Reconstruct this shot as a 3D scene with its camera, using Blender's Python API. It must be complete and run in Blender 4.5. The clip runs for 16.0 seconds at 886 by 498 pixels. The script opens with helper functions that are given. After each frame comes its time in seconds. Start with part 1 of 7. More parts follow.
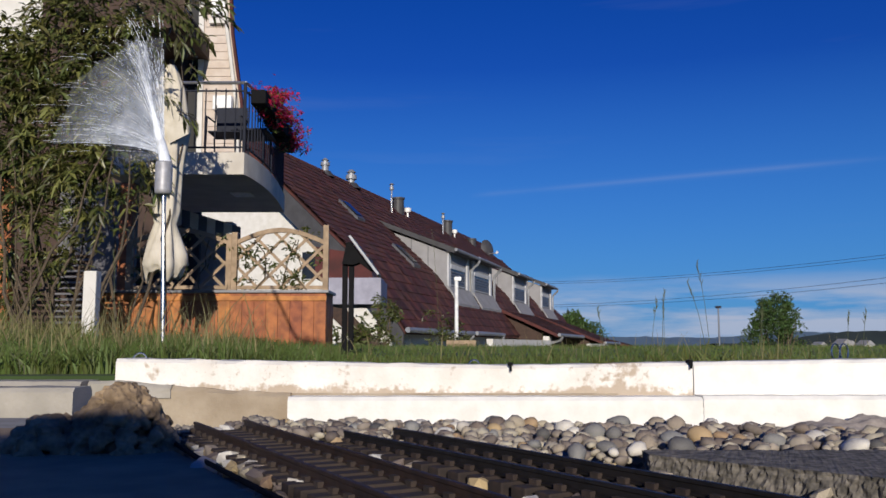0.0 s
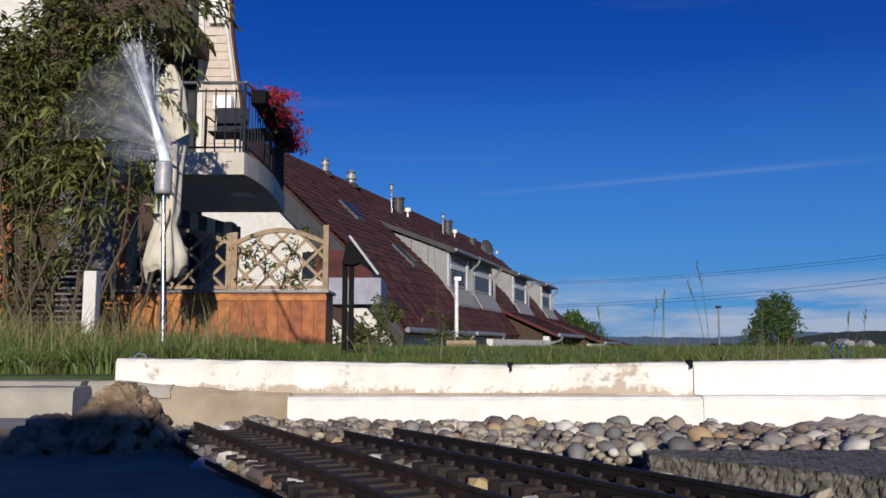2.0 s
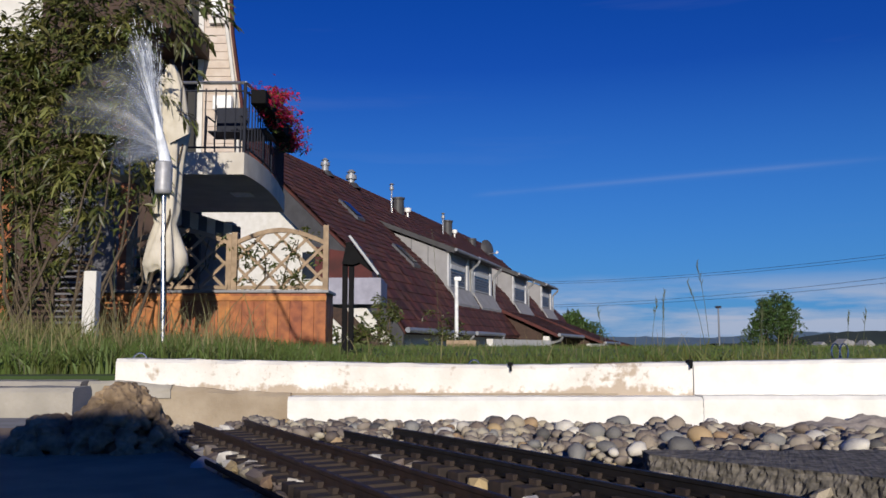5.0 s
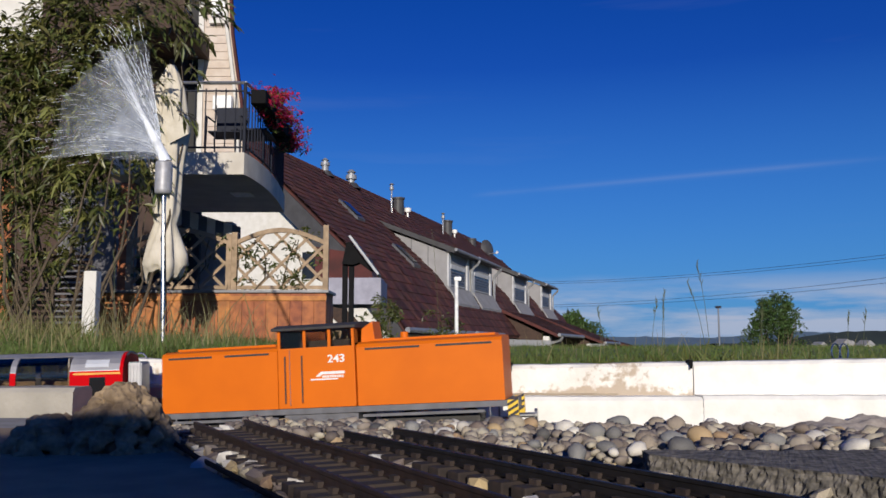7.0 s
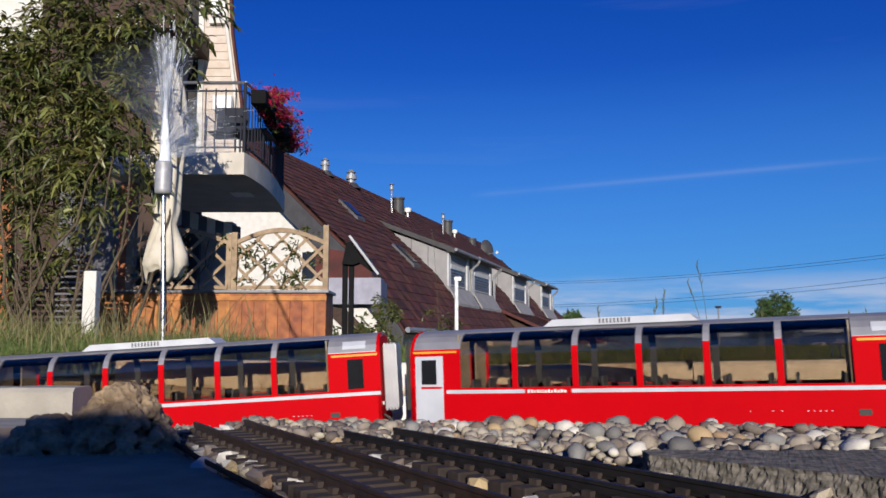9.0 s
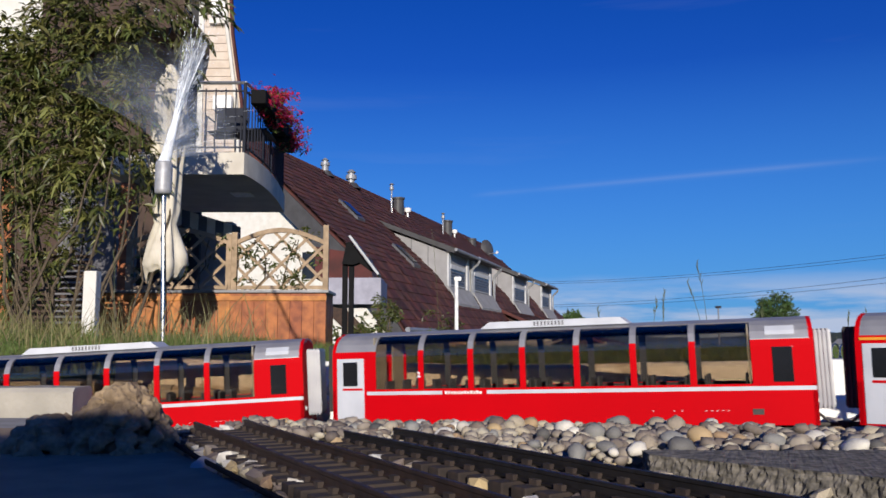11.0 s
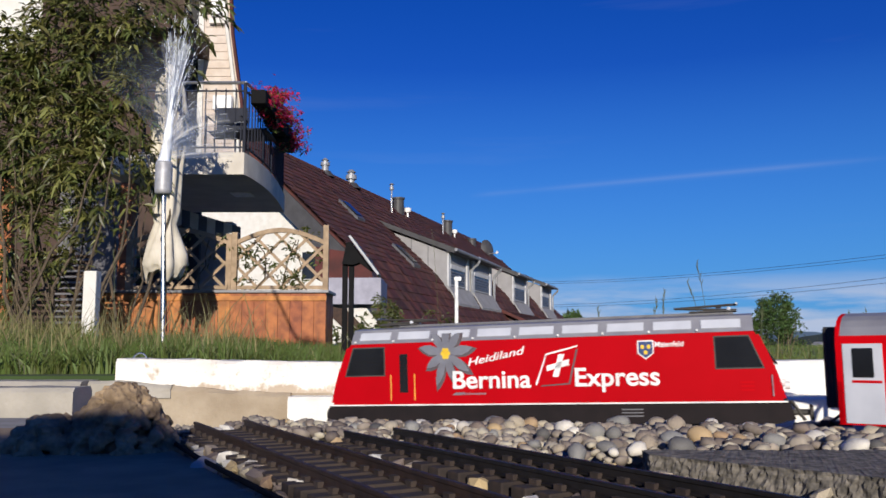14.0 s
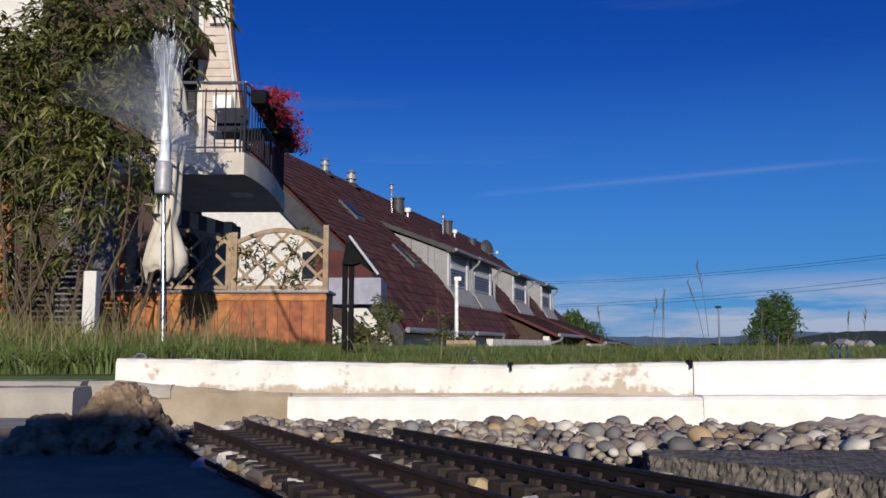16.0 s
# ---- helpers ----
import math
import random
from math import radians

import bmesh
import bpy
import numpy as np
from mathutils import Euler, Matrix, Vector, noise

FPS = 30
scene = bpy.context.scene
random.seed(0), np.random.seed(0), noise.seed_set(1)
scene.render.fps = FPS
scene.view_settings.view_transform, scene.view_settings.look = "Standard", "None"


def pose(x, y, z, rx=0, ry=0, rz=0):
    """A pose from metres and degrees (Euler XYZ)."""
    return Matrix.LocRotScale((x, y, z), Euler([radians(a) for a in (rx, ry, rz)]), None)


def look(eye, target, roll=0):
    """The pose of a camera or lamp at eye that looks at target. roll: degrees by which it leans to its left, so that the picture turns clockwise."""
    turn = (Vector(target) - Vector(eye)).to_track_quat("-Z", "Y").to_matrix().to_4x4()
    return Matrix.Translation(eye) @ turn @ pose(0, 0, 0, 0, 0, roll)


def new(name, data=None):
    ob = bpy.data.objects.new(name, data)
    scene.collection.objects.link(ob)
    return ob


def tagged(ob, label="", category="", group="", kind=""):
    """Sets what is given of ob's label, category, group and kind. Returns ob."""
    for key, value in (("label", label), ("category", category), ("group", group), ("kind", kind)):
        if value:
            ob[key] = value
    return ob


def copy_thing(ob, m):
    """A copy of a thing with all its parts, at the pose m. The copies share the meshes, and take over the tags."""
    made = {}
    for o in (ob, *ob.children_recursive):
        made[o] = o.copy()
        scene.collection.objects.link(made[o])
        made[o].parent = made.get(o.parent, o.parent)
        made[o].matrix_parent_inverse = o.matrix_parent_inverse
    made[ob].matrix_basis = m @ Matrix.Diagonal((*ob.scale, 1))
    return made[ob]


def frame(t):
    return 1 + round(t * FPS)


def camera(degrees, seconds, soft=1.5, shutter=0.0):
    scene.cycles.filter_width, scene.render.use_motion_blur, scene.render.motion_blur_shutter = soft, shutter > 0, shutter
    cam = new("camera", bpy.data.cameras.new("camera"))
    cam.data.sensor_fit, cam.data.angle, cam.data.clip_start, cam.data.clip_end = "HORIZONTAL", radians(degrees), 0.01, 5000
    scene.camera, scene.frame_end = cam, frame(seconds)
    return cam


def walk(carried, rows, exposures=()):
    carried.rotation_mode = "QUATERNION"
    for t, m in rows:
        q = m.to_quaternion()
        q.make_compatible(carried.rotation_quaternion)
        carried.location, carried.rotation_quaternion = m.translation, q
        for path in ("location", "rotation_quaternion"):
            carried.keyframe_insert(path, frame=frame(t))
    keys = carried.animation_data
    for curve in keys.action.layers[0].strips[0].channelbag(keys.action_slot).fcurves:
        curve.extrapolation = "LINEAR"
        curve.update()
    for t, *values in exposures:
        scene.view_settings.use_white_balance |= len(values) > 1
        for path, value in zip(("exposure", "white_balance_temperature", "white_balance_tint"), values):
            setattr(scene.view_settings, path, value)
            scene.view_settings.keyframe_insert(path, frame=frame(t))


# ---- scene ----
cam = camera(55.98, 16.0, soft=1.6, shutter=0.08)
STAND = pose(0, 0, 0.14, 96.54, 0, 0)
walk(cam, [(0.0, STAND), (16.0, STAND)], exposures=[(0.0, 0.0), (7.2, 0.0), (8.3, 0.26), (13.8, 0.26), (15.2, 0.05), (16.0, 0.0)])

# world, sun
SUN_AZ, SUN_EL = radians(3), radians(15)
world = bpy.data.worlds.new("sky")
scene.world = world
world.use_nodes = True
wn, wl = world.node_tree.nodes, world.node_tree.links
wbg = wn["Background"]
wsky = wn.new("ShaderNodeTexSky")
wsky.sky_type = "NISHITA"
wsky.sun_disc = False
wsky.sun_elevation = SUN_EL
wsky.sun_rotation = math.pi - SUN_AZ
wsky.altitude = 600
wsky.dust_density = 0.3
wsky.ozone_density = 3.0
wbg.inputs["Strength"].default_value = 0.041
sun = new("sun", bpy.data.lights.new("sun", "SUN"))
sun.data.energy, sun.data.angle, sun.data.color = 4.4, radians(0.5), (1.0, 0.92, 0.80)
sun.matrix_world = look((math.sin(SUN_AZ) * 30, -math.cos(SUN_AZ) * 30, 30 * math.tan(SUN_EL)), (0, 0, 0))


def world_node(kind, **values):
    n = wn.new(kind)
    for k, v in values.items():
        n.inputs[k.replace("_", " ")].default_value = v
    return n


# cloud bank low over the hills and thin high streaks
wco = wn.new("ShaderNodeTexCoord")
wsep = wn.new("ShaderNodeSeparateXYZ")
wl.new(wco.outputs["Generated"], wsep.inputs[0])
wmap = wn.new("ShaderNodeMapping")
wmap.inputs["Scale"].default_value = (2.6, 2.6, 22)
wl.new(wco.outputs["Generated"], wmap.inputs[0])
wnoi = world_node("ShaderNodeTexNoise", Scale=1.3, Detail=7.0, Roughness=0.6)
wl.new(wmap.outputs[0], wnoi.inputs["Vector"])
wbank = wn.new("ShaderNodeValToRGB")
wbank.color_ramp.elements[0].position, wbank.color_ramp.elements[1].position = 0.43, 0.60
wl.new(wnoi.outputs["Fac"], wbank.inputs[0])
wband = wn.new("ShaderNodeValToRGB")
wl.new(wsep.outputs["Z"], wband.inputs[0])
wband.color_ramp.elements[0].position, wband.color_ramp.elements[0].color = 0.0, (0.75, 0.75, 0.75, 1)
wband.color_ramp.elements[1].position, wband.color_ramp.elements[1].color = 0.085, (0, 0, 0, 1)
mid_el = wband.color_ramp.elements.new(0.045)
mid_el.color = (0.9, 0.9, 0.9, 1)
wmul = wn.new("ShaderNodeMath")
wmul.operation = "MULTIPLY"
wl.new(wbank.outputs[0], wmul.inputs[0])
wl.new(wband.outputs[0], wmul.inputs[1])
wmap2 = wn.new("ShaderNodeMapping")
wmap2.inputs["Scale"].default_value = (2.2, 2.2, 30)
wmap2.inputs["Rotation"].default_value = (0, radians(-6), 0)
wl.new(wco.outputs["Generated"], wmap2.inputs[0])
wnoi2 = world_node("ShaderNodeTexNoise", Scale=1.0, Detail=5.0, Roughness=0.55)
wl.new(wmap2.outputs[0], wnoi2.inputs["Vector"])
wthin = wn.new("ShaderNodeValToRGB")
wthin.color_ramp.elements[0].position, wthin.color_ramp.elements[1].position = 0.6, 0.85
wthin.color_ramp.elements[1].color = (0.05, 0.05, 0.05, 1)
wl.new(wnoi2.outputs["Fac"], wthin.inputs[0])
# one long thin vapour trail
wdot = wn.new("ShaderNodeVectorMath")
wdot.operation = "DOT_PRODUCT"
wdot.inputs[1].default_value = (0.0902, 0.1734, -0.9807)
wl.new(wco.outputs["Generated"], wdot.inputs[0])
wabs = wn.new("ShaderNodeMath")
wabs.operation = "ABSOLUTE"
wl.new(wdot.outputs["Value"], wabs.inputs[0])
wtrail = wn.new("ShaderNodeValToRGB")
wtrail.color_ramp.elements[0].position, wtrail.color_ramp.elements[0].color = 0.0, (0.13, 0.13, 0.13, 1)
wtrail.color_ramp.elements[1].position, wtrail.color_ramp.elements[1].color = 0.0045, (0, 0, 0, 1)
wl.new(wabs.outputs[0], wtrail.inputs[0])
wspan = wn.new("ShaderNodeValToRGB")
wspan.color_ramp.elements[0].position, wspan.color_ramp.elements[0].color = 0.03, (0, 0, 0, 1)
wspan.color_ramp.elements[1].position, wspan.color_ramp.elements[1].color = 0.48, (0, 0, 0, 1)
for pos_, val_ in ((0.06, 0.55), (0.11, 0.35), (0.16, 0.8), (0.3, 1.0), (0.38, 1.0)):
    el_ = wspan.color_ramp.elements.new(pos_)
    el_.color = (val_, val_, val_, 1)
wl.new(wsep.outputs["X"], wspan.inputs[0])
wtm = wn.new("ShaderNodeMath")
wtm.operation = "MULTIPLY"
wl.new(wtrail.outputs[0], wtm.inputs[0])
wl.new(wspan.outputs[0], wtm.inputs[1])
wtmax = wn.new("ShaderNodeMath")
wtmax.operation = "MAXIMUM"
wl.new(wtm.outputs[0], wtmax.inputs[0])
wl.new(wthin.outputs[0], wtmax.inputs[1])
wmax = wn.new("ShaderNodeMath")
wmax.operation = "MAXIMUM"
wl.new(wmul.outputs[0], wmax.inputs[0])
wl.new(wtmax.outputs[0], wmax.inputs[1])
whue = wn.new("ShaderNodeHueSaturation")
whue.inputs["Saturation"].default_value = 1.35
whue.inputs["Hue"].default_value = 0.515
whue.inputs["Value"].default_value = 1.0
wl.new(wsky.outputs[0], whue.inputs["Color"])
wmix = wn.new("ShaderNodeMix")
wmix.data_type = "RGBA"
wl.new(wmax.outputs[0], wmix.inputs["Factor"])
wtint = wn.new("ShaderNodeMix")
wtint.data_type, wtint.blend_type = "RGBA", "MULTIPLY"
wtint.inputs["Factor"].default_value = 1.0
wtint.inputs[7].default_value = (0.75, 1.12, 2.05, 1)
wl.new(whue.outputs[0], wtint.inputs[6])
# blue haze towards the horizon
whaze = wn.new("ShaderNodeValToRGB")
wl.new(wsep.outputs["Z"], whaze.inputs[0])
whaze.color_ramp.elements[0].position, whaze.color_ramp.elements[0].color = 0.0, (0.8, 0.8, 0.8, 1)
whaze.color_ramp.elements[1].position, whaze.color_ramp.elements[1].color = 0.32, (0, 0, 0, 1)
wblue = wn.new("ShaderNodeMix")
wblue.data_type = "RGBA"
wblue.inputs[7].default_value = (1.2, 6.3, 14.8, 1)
wl.new(whaze.outputs[0], wblue.inputs["Factor"])
wl.new(wtint.outputs[2], wblue.inputs[6])
wl.new(wblue.outputs[2], wmix.inputs[6])
wmix.inputs[7].default_value = (10.5, 11.5, 14.5, 1)
wl.new(wmix.outputs[2], wbg.inputs["Color"])


# materials
def mat(name, col, rough=0.7, metal=0.0, col2=None, scale=30.0, bump=0.0, bscale=None, island=0.0, each=0.0, spec=0.5, stain=None, sscale=4.0, samount=0.5, trans=0.0, coat=0.0):
    m = bpy.data.materials.new(name)
    m.use_nodes = True
    n, l = m.node_tree.nodes, m.node_tree.links
    p = n["Principled BSDF"]
    p.inputs["Roughness"].default_value, p.inputs["Metallic"].default_value = rough, metal
    p.inputs["Specular IOR Level"].default_value = spec
    p.inputs["Coat Weight"].default_value = coat
    co = n.new("ShaderNodeTexCoord")
    a = n.new("ShaderNodeTexNoise")
    a.inputs["Scale"].default_value, a.inputs["Detail"].default_value = scale, 6
    l.new(co.outputs["Object"], a.inputs["Vector"])
    mix = n.new("ShaderNodeMix")
    mix.data_type = "RGBA"
    mix.inputs[6].default_value = (*col, 1)
    mix.inputs[7].default_value = (*(col2 or [c * 0.75 for c in col]), 1)
    ramp = n.new("ShaderNodeValToRGB")
    ramp.color_ramp.elements[0].position, ramp.color_ramp.elements[1].position = 0.35, 0.65
    l.new(a.outputs["Fac"], ramp.inputs[0])
    l.new(ramp.outputs[0], mix.inputs["Factor"])
    out = mix.outputs[2]
    if stain:
        s = n.new("ShaderNodeTexNoise")
        s.inputs["Scale"].default_value, s.inputs["Detail"].default_value, s.inputs["Roughness"].default_value = sscale, 8, 0.7
        l.new(co.outputs["Object"], s.inputs["Vector"])
        sr = n.new("ShaderNodeValToRGB")
        sr.color_ramp.elements[0].position, sr.color_ramp.elements[1].position = 1 - samount, min(1.0, 1.18 - samount)
        l.new(s.outputs["Fac"], sr.inputs[0])
        sm = n.new("ShaderNodeMix")
        sm.data_type = "RGBA"
        sm.inputs[7].default_value = (*stain, 1)
        l.new(sr.outputs[0], sm.inputs["Factor"])
        l.new(out, sm.inputs[6])
        out = sm.outputs[2]
    if island or each:
        src = n.new("ShaderNodeNewGeometry").outputs["Random Per Island"] if island else n.new("ShaderNodeObjectInfo").outputs["Random"]
        mr = n.new("ShaderNodeMapRange")
        k = island or each
        mr.inputs["To Min"].default_value, mr.inputs["To Max"].default_value = 1 - k, 1 + k
        l.new(src, mr.inputs["Value"])
        h = n.new("ShaderNodeHueSaturation")
        l.new(mr.outputs[0], h.inputs["Value"])
        l.new(out, h.inputs["Color"])
        mh = n.new("ShaderNodeMapRange")
        mh.inputs["To Min"].default_value, mh.inputs["To Max"].default_value = 0.5 - k * 0.05, 0.5 + k * 0.05
        l.new(src, mh.inputs["Value"])
        l.new(mh.outputs[0], h.inputs["Hue"])
        out = h.outputs[0]
    l.new(out, p.inputs["Base Color"])
    if bump:
        b = n.new("ShaderNodeBump")
        b.inputs["Strength"].default_value = bump
        b.inputs["Distance"].default_value = 0.3 / (bscale or scale)
        c = n.new("ShaderNodeTexNoise")
        c.inputs["Scale"].default_value, c.inputs["Detail"].default_value = bscale or scale, 5
        l.new(co.outputs["Object"], c.inputs["Vector"])
        l.new(c.outputs["Fac"], b.inputs["Height"])
        l.new(b.outputs[0], p.inputs["Normal"])
    if trans:
        tr = n.new("ShaderNodeBsdfTranslucent")
        l.new(out, tr.inputs["Color"])
        ms = n.new("ShaderNodeMixShader")
        ms.inputs[0].default_value = trans
        l.new(p.outputs[0], ms.inputs[1])
        l.new(tr.outputs[0], ms.inputs[2])
        l.new(ms.outputs[0], n["Material Output"].inputs["Surface"])
    return m


def glass(name, col, rough=0.03, alpha=0.25):
    """Thin tinted window glass: part clear, part reflecting."""
    m = bpy.data.materials.new(name)
    m.use_nodes = True
    n, l = m.node_tree.nodes, m.node_tree.links
    t = n.new("ShaderNodeBsdfTransparent")
    t.inputs[0].default_value = (*col, 1)
    g = n.new("ShaderNodeBsdfGlossy")
    g.inputs["Roughness"].default_value = rough
    f = n.new("ShaderNodeFresnel")
    f.inputs[0].default_value = 1.5
    mr = n.new("ShaderNodeMath")
    mr.operation = "MULTIPLY_ADD"
    mr.inputs[1].default_value, mr.inputs[2].default_value = 1.0, alpha * 0.1
    l.new(f.outputs[0], mr.inputs[0])
    ms = n.new("ShaderNodeMixShader")
    l.new(mr.outputs[0], ms.inputs[0])
    l.new(t.outputs[0], ms.inputs[1])
    l.new(g.outputs[0], ms.inputs[2])
    l.new(ms.outputs[0], n["Material Output"].inputs["Surface"])
    return m


M_WHITE = mat("white_paint_concrete", (0.82, 0.81, 0.77), 0.85, col2=(0.72, 0.70, 0.65), scale=25, bump=0.5, bscale=140)
M_WORN = mat("worn_white_paint", (0.8, 0.78, 0.73), 0.9, col2=(0.70, 0.66, 0.60), scale=18, bump=0.7, bscale=110)


def flake_paint(m, foot, height, patch_x, patch_r):
    """Bare brown concrete where the paint has flaked: along the foot of the course and round one worn patch."""
    n, l = m.node_tree.nodes, m.node_tree.links
    p = n["Principled BSDF"]
    old = p.inputs["Base Color"].links[0].from_socket
    co = n.new("ShaderNodeTexCoord")
    sep = n.new("ShaderNodeSeparateXYZ")
    l.new(co.outputs["Object"], sep.inputs[0])

    def maths(op, a, b):
        q = n.new("ShaderNodeMath")
        q.operation = op
        for i, v in enumerate((a, b)):
            if isinstance(v, float):
                q.inputs[i].default_value = v
            else:
                l.new(v, q.inputs[i])
        return q.outputs[0]

    def spread(v, a, b, lo, hi):
        q = n.new("ShaderNodeMapRange")
        for k, val in zip(("From Min", "From Max", "To Min", "To Max"), (a, b, lo, hi)):
            q.inputs[k].default_value = val
        l.new(v, q.inputs["Value"])
        return q.outputs[0]
    low = spread(sep.outputs["Z"], foot, foot + height, .22, 0.0)
    near = spread(maths("ABSOLUTE", maths("SUBTRACT", sep.outputs["X"], patch_x), 0.0), 0.0, patch_r, .20, 0.0)
    fade = spread(sep.outputs["X"], .02, -.3, 0.0, .05)
    total = None
    for scale, w in ((26.0, .55), (95.0, .45)):
        t = n.new("ShaderNodeTexNoise")
        t.inputs["Scale"].default_value, t.inputs["Detail"].default_value, t.inputs["Roughness"].default_value = scale, 6, .65
        l.new(co.outputs["Object"], t.inputs["Vector"])
        v = maths("MULTIPLY", t.outputs["Fac"], w)
        total = v if total is None else maths("ADD", total, v)
    for extra in (low, near, fade):
        total = maths("ADD", total, extra)
    mask = spread(total, .60, .69, 0.0, .85)
    mix = n.new("ShaderNodeMix")
    mix.data_type = "RGBA"
    mix.inputs[7].default_value = (.40, .31, .22, 1)
    l.new(mask, mix.inputs["Factor"])
    l.new(old, mix.inputs[6])
    l.new(mix.outputs[2], p.inputs["Base Color"])


flake_paint(M_WORN, .0535, .022, .30, .085)
M_CONC = mat("bare_concrete", (0.42, 0.35, 0.26), 0.95, col2=(0.30, 0.24, 0.17), scale=14, bump=0.7, bscale=120, stain=(0.5, 0.44, 0.36), sscale=6, samount=0.45)
M_CONCG = mat("grey_concrete", (0.40, 0.37, 0.32), 0.95, col2=(0.30, 0.28, 0.24), scale=20, bump=0.7, bscale=150, stain=(0.2, 0.18, 0.15), sscale=9, samount=0.4)
M_SLAB = mat("dark_rough_slab", (0.19, 0.17, 0.145), 0.95, col2=(0.055, 0.05, 0.043), scale=160, bump=1.0, bscale=300)
M_GROUND = mat("ground_soil", (0.20, 0.17, 0.13), 1.0, col2=(0.12, 0.10, 0.07), scale=40, bump=0.6, bscale=200)
M_LAWN = mat("meadow", (0.05, 0.09, 0.02), 1.0, col2=(0.03, 0.05, 0.012), scale=3)
# Grey slab; warm tint put in to offset blue skylight in the shadow.
M_PAVED = mat("shaded_paving_warm", (0.33, 0.24, 0.15), 0.9, col2=(0.24, 0.17, 0.11), scale=30, bump=0.4, bscale=300)
M_PAVE = mat("pavement_slab", (0.33, 0.32, 0.30), 0.9, col2=(0.24, 0.23, 0.21), scale=30, bump=0.4, bscale=300)
M_ROCK = mat("tufa_rock", (0.34, 0.25, 0.155), 1.0, col2=(0.13, 0.09, 0.055), scale=70, bump=1.0, bscale=220)
M_PEB = mat("river_pebble", (0.34, 0.275, 0.21), 0.75, col2=(0.17, 0.14, 0.115), scale=90, bump=0.25, bscale=300, each=0.55)
M_PEBG = mat("grey_pebble", (0.20, 0.195, 0.185), 0.75, col2=(0.12, 0.115, 0.11), scale=90, bump=0.2, bscale=300, each=0.5, stain=(.4, .37, .32), sscale=50, samount=.36)
M_PEBW = mat("pale_pebble", (0.62, 0.59, 0.53), 0.7, col2=(0.5, 0.46, 0.4), scale=60, bump=0.2, bscale=300, each=0.25)
M_PEBO = mat("ochre_pebble", (0.46, 0.32, 0.17), 0.75, col2=(0.33, 0.24, 0.14), scale=70, bump=0.2, bscale=300, each=0.35)
M_PEBI = mat("small_pebbles", (0.33, 0.28, 0.225), 0.8, col2=(0.2, 0.17, 0.14), scale=70, bump=0.25, bscale=300, island=0.55)
M_GRIT = mat("fine_gravel", (0.30, 0.27, 0.23), 0.9, col2=(0.2, 0.18, 0.15), scale=60, island=0.5)
M_RAIL = mat("rusty_rail", (0.05, 0.03, 0.022), 0.6, 0.4, col2=(0.026, 0.017, 0.014), scale=120, bump=0.3, bscale=400)
M_RAILD = mat("dark_rail", (0.03, 0.025, 0.023), 0.5, 0.5, col2=(0.018, 0.016, 0.015), scale=120, bump=0.3, bscale=400)
M_TIE = mat("brown_plastic_tie", (0.038, 0.024, 0.019), 0.8, col2=(0.02, 0.014, 0.012), scale=160, bump=0.4, bscale=500, each=0.2)
M_GRASS = mat("grass_blade", (0.075, 0.12, 0.02), 0.6, col2=(0.115, 0.15, 0.034), scale=2, island=0.45, trans=0.35)
M_GRASSY = mat("wild_grass_blade", (0.095, 0.12, 0.022), 0.6, col2=(0.145, 0.15, 0.04), scale=2, island=0.5, trans=0.35)
M_STRAW = mat("dry_grass", (0.28, 0.23, 0.11), 0.8, col2=(0.16, 0.15, 0.06), scale=20, island=0.3, trans=0.3)
M_STALK = mat("green_stalk", (0.06, 0.08, 0.03), 0.7, col2=(0.09, 0.10, 0.04), scale=20)
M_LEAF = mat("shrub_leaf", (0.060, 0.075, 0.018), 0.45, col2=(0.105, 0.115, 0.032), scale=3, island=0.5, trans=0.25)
# Paler copy of the shrub leaf, with sunlight put into its colour.
M_LEAFY = mat("shrub_leaf_sunlit", (0.15, 0.155, 0.04), 0.4, col2=(0.20, 0.19, 0.06), scale=3, island=0.4, trans=0.3)
M_BARK = mat("bark", (0.12, 0.09, 0.06), 0.95, col2=(0.06, 0.045, 0.03), scale=40, bump=0.8)
M_TREE = mat("tree_leaf", (0.055, 0.10, 0.025), 0.6, col2=(0.08, 0.13, 0.03), scale=2, island=0.45, trans=0.3)
M_CEDAR = mat("orange_stained_wood", (0.40, 0.13, 0.032), 0.65, col2=(0.22, 0.062, 0.016), scale=11, bump=0.3, bscale=60, each=0.22)
M_TRELL = mat("weathered_wood", (0.38, 0.275, 0.18), 0.85, col2=(0.25, 0.18, 0.115), scale=12, bump=0.4, bscale=60)
M_ZINC = mat("zinc_sheet", (0.16, 0.16, 0.17), 0.45, 0.5, col2=(0.11, 0.11, 0.12), scale=6)
M_PLASTER = mat("white_plaster", (0.68, 0.66, 0.62), 0.95, col2=(0.6, 0.58, 0.53), scale=5, bump=0.3, bscale=80)
M_BALC = mat("balcony_concrete", (0.58, 0.54, 0.47), 0.9, col2=(0.48, 0.44, 0.38), scale=4, bump=0.2, bscale=60)
M_BRICKISH = mat("cream_slat_cladding", (0.60, 0.52, 0.45), 0.9, col2=(0.52, 0.43, 0.36), scale=6)
# Real dark timber; also the painted shade of the patio and extension walls.
M_DARKWOOD = mat("dark_timber_and_wall_shade", (0.065, 0.036, 0.024), 0.8, col2=(0.04, 0.023, 0.017), scale=8, bump=0.3, bscale=50)
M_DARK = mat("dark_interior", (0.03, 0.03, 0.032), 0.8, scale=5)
M_STEEL = mat("galvanised_steel", (0.5, 0.5, 0.5), 0.35, 0.9, scale=30)
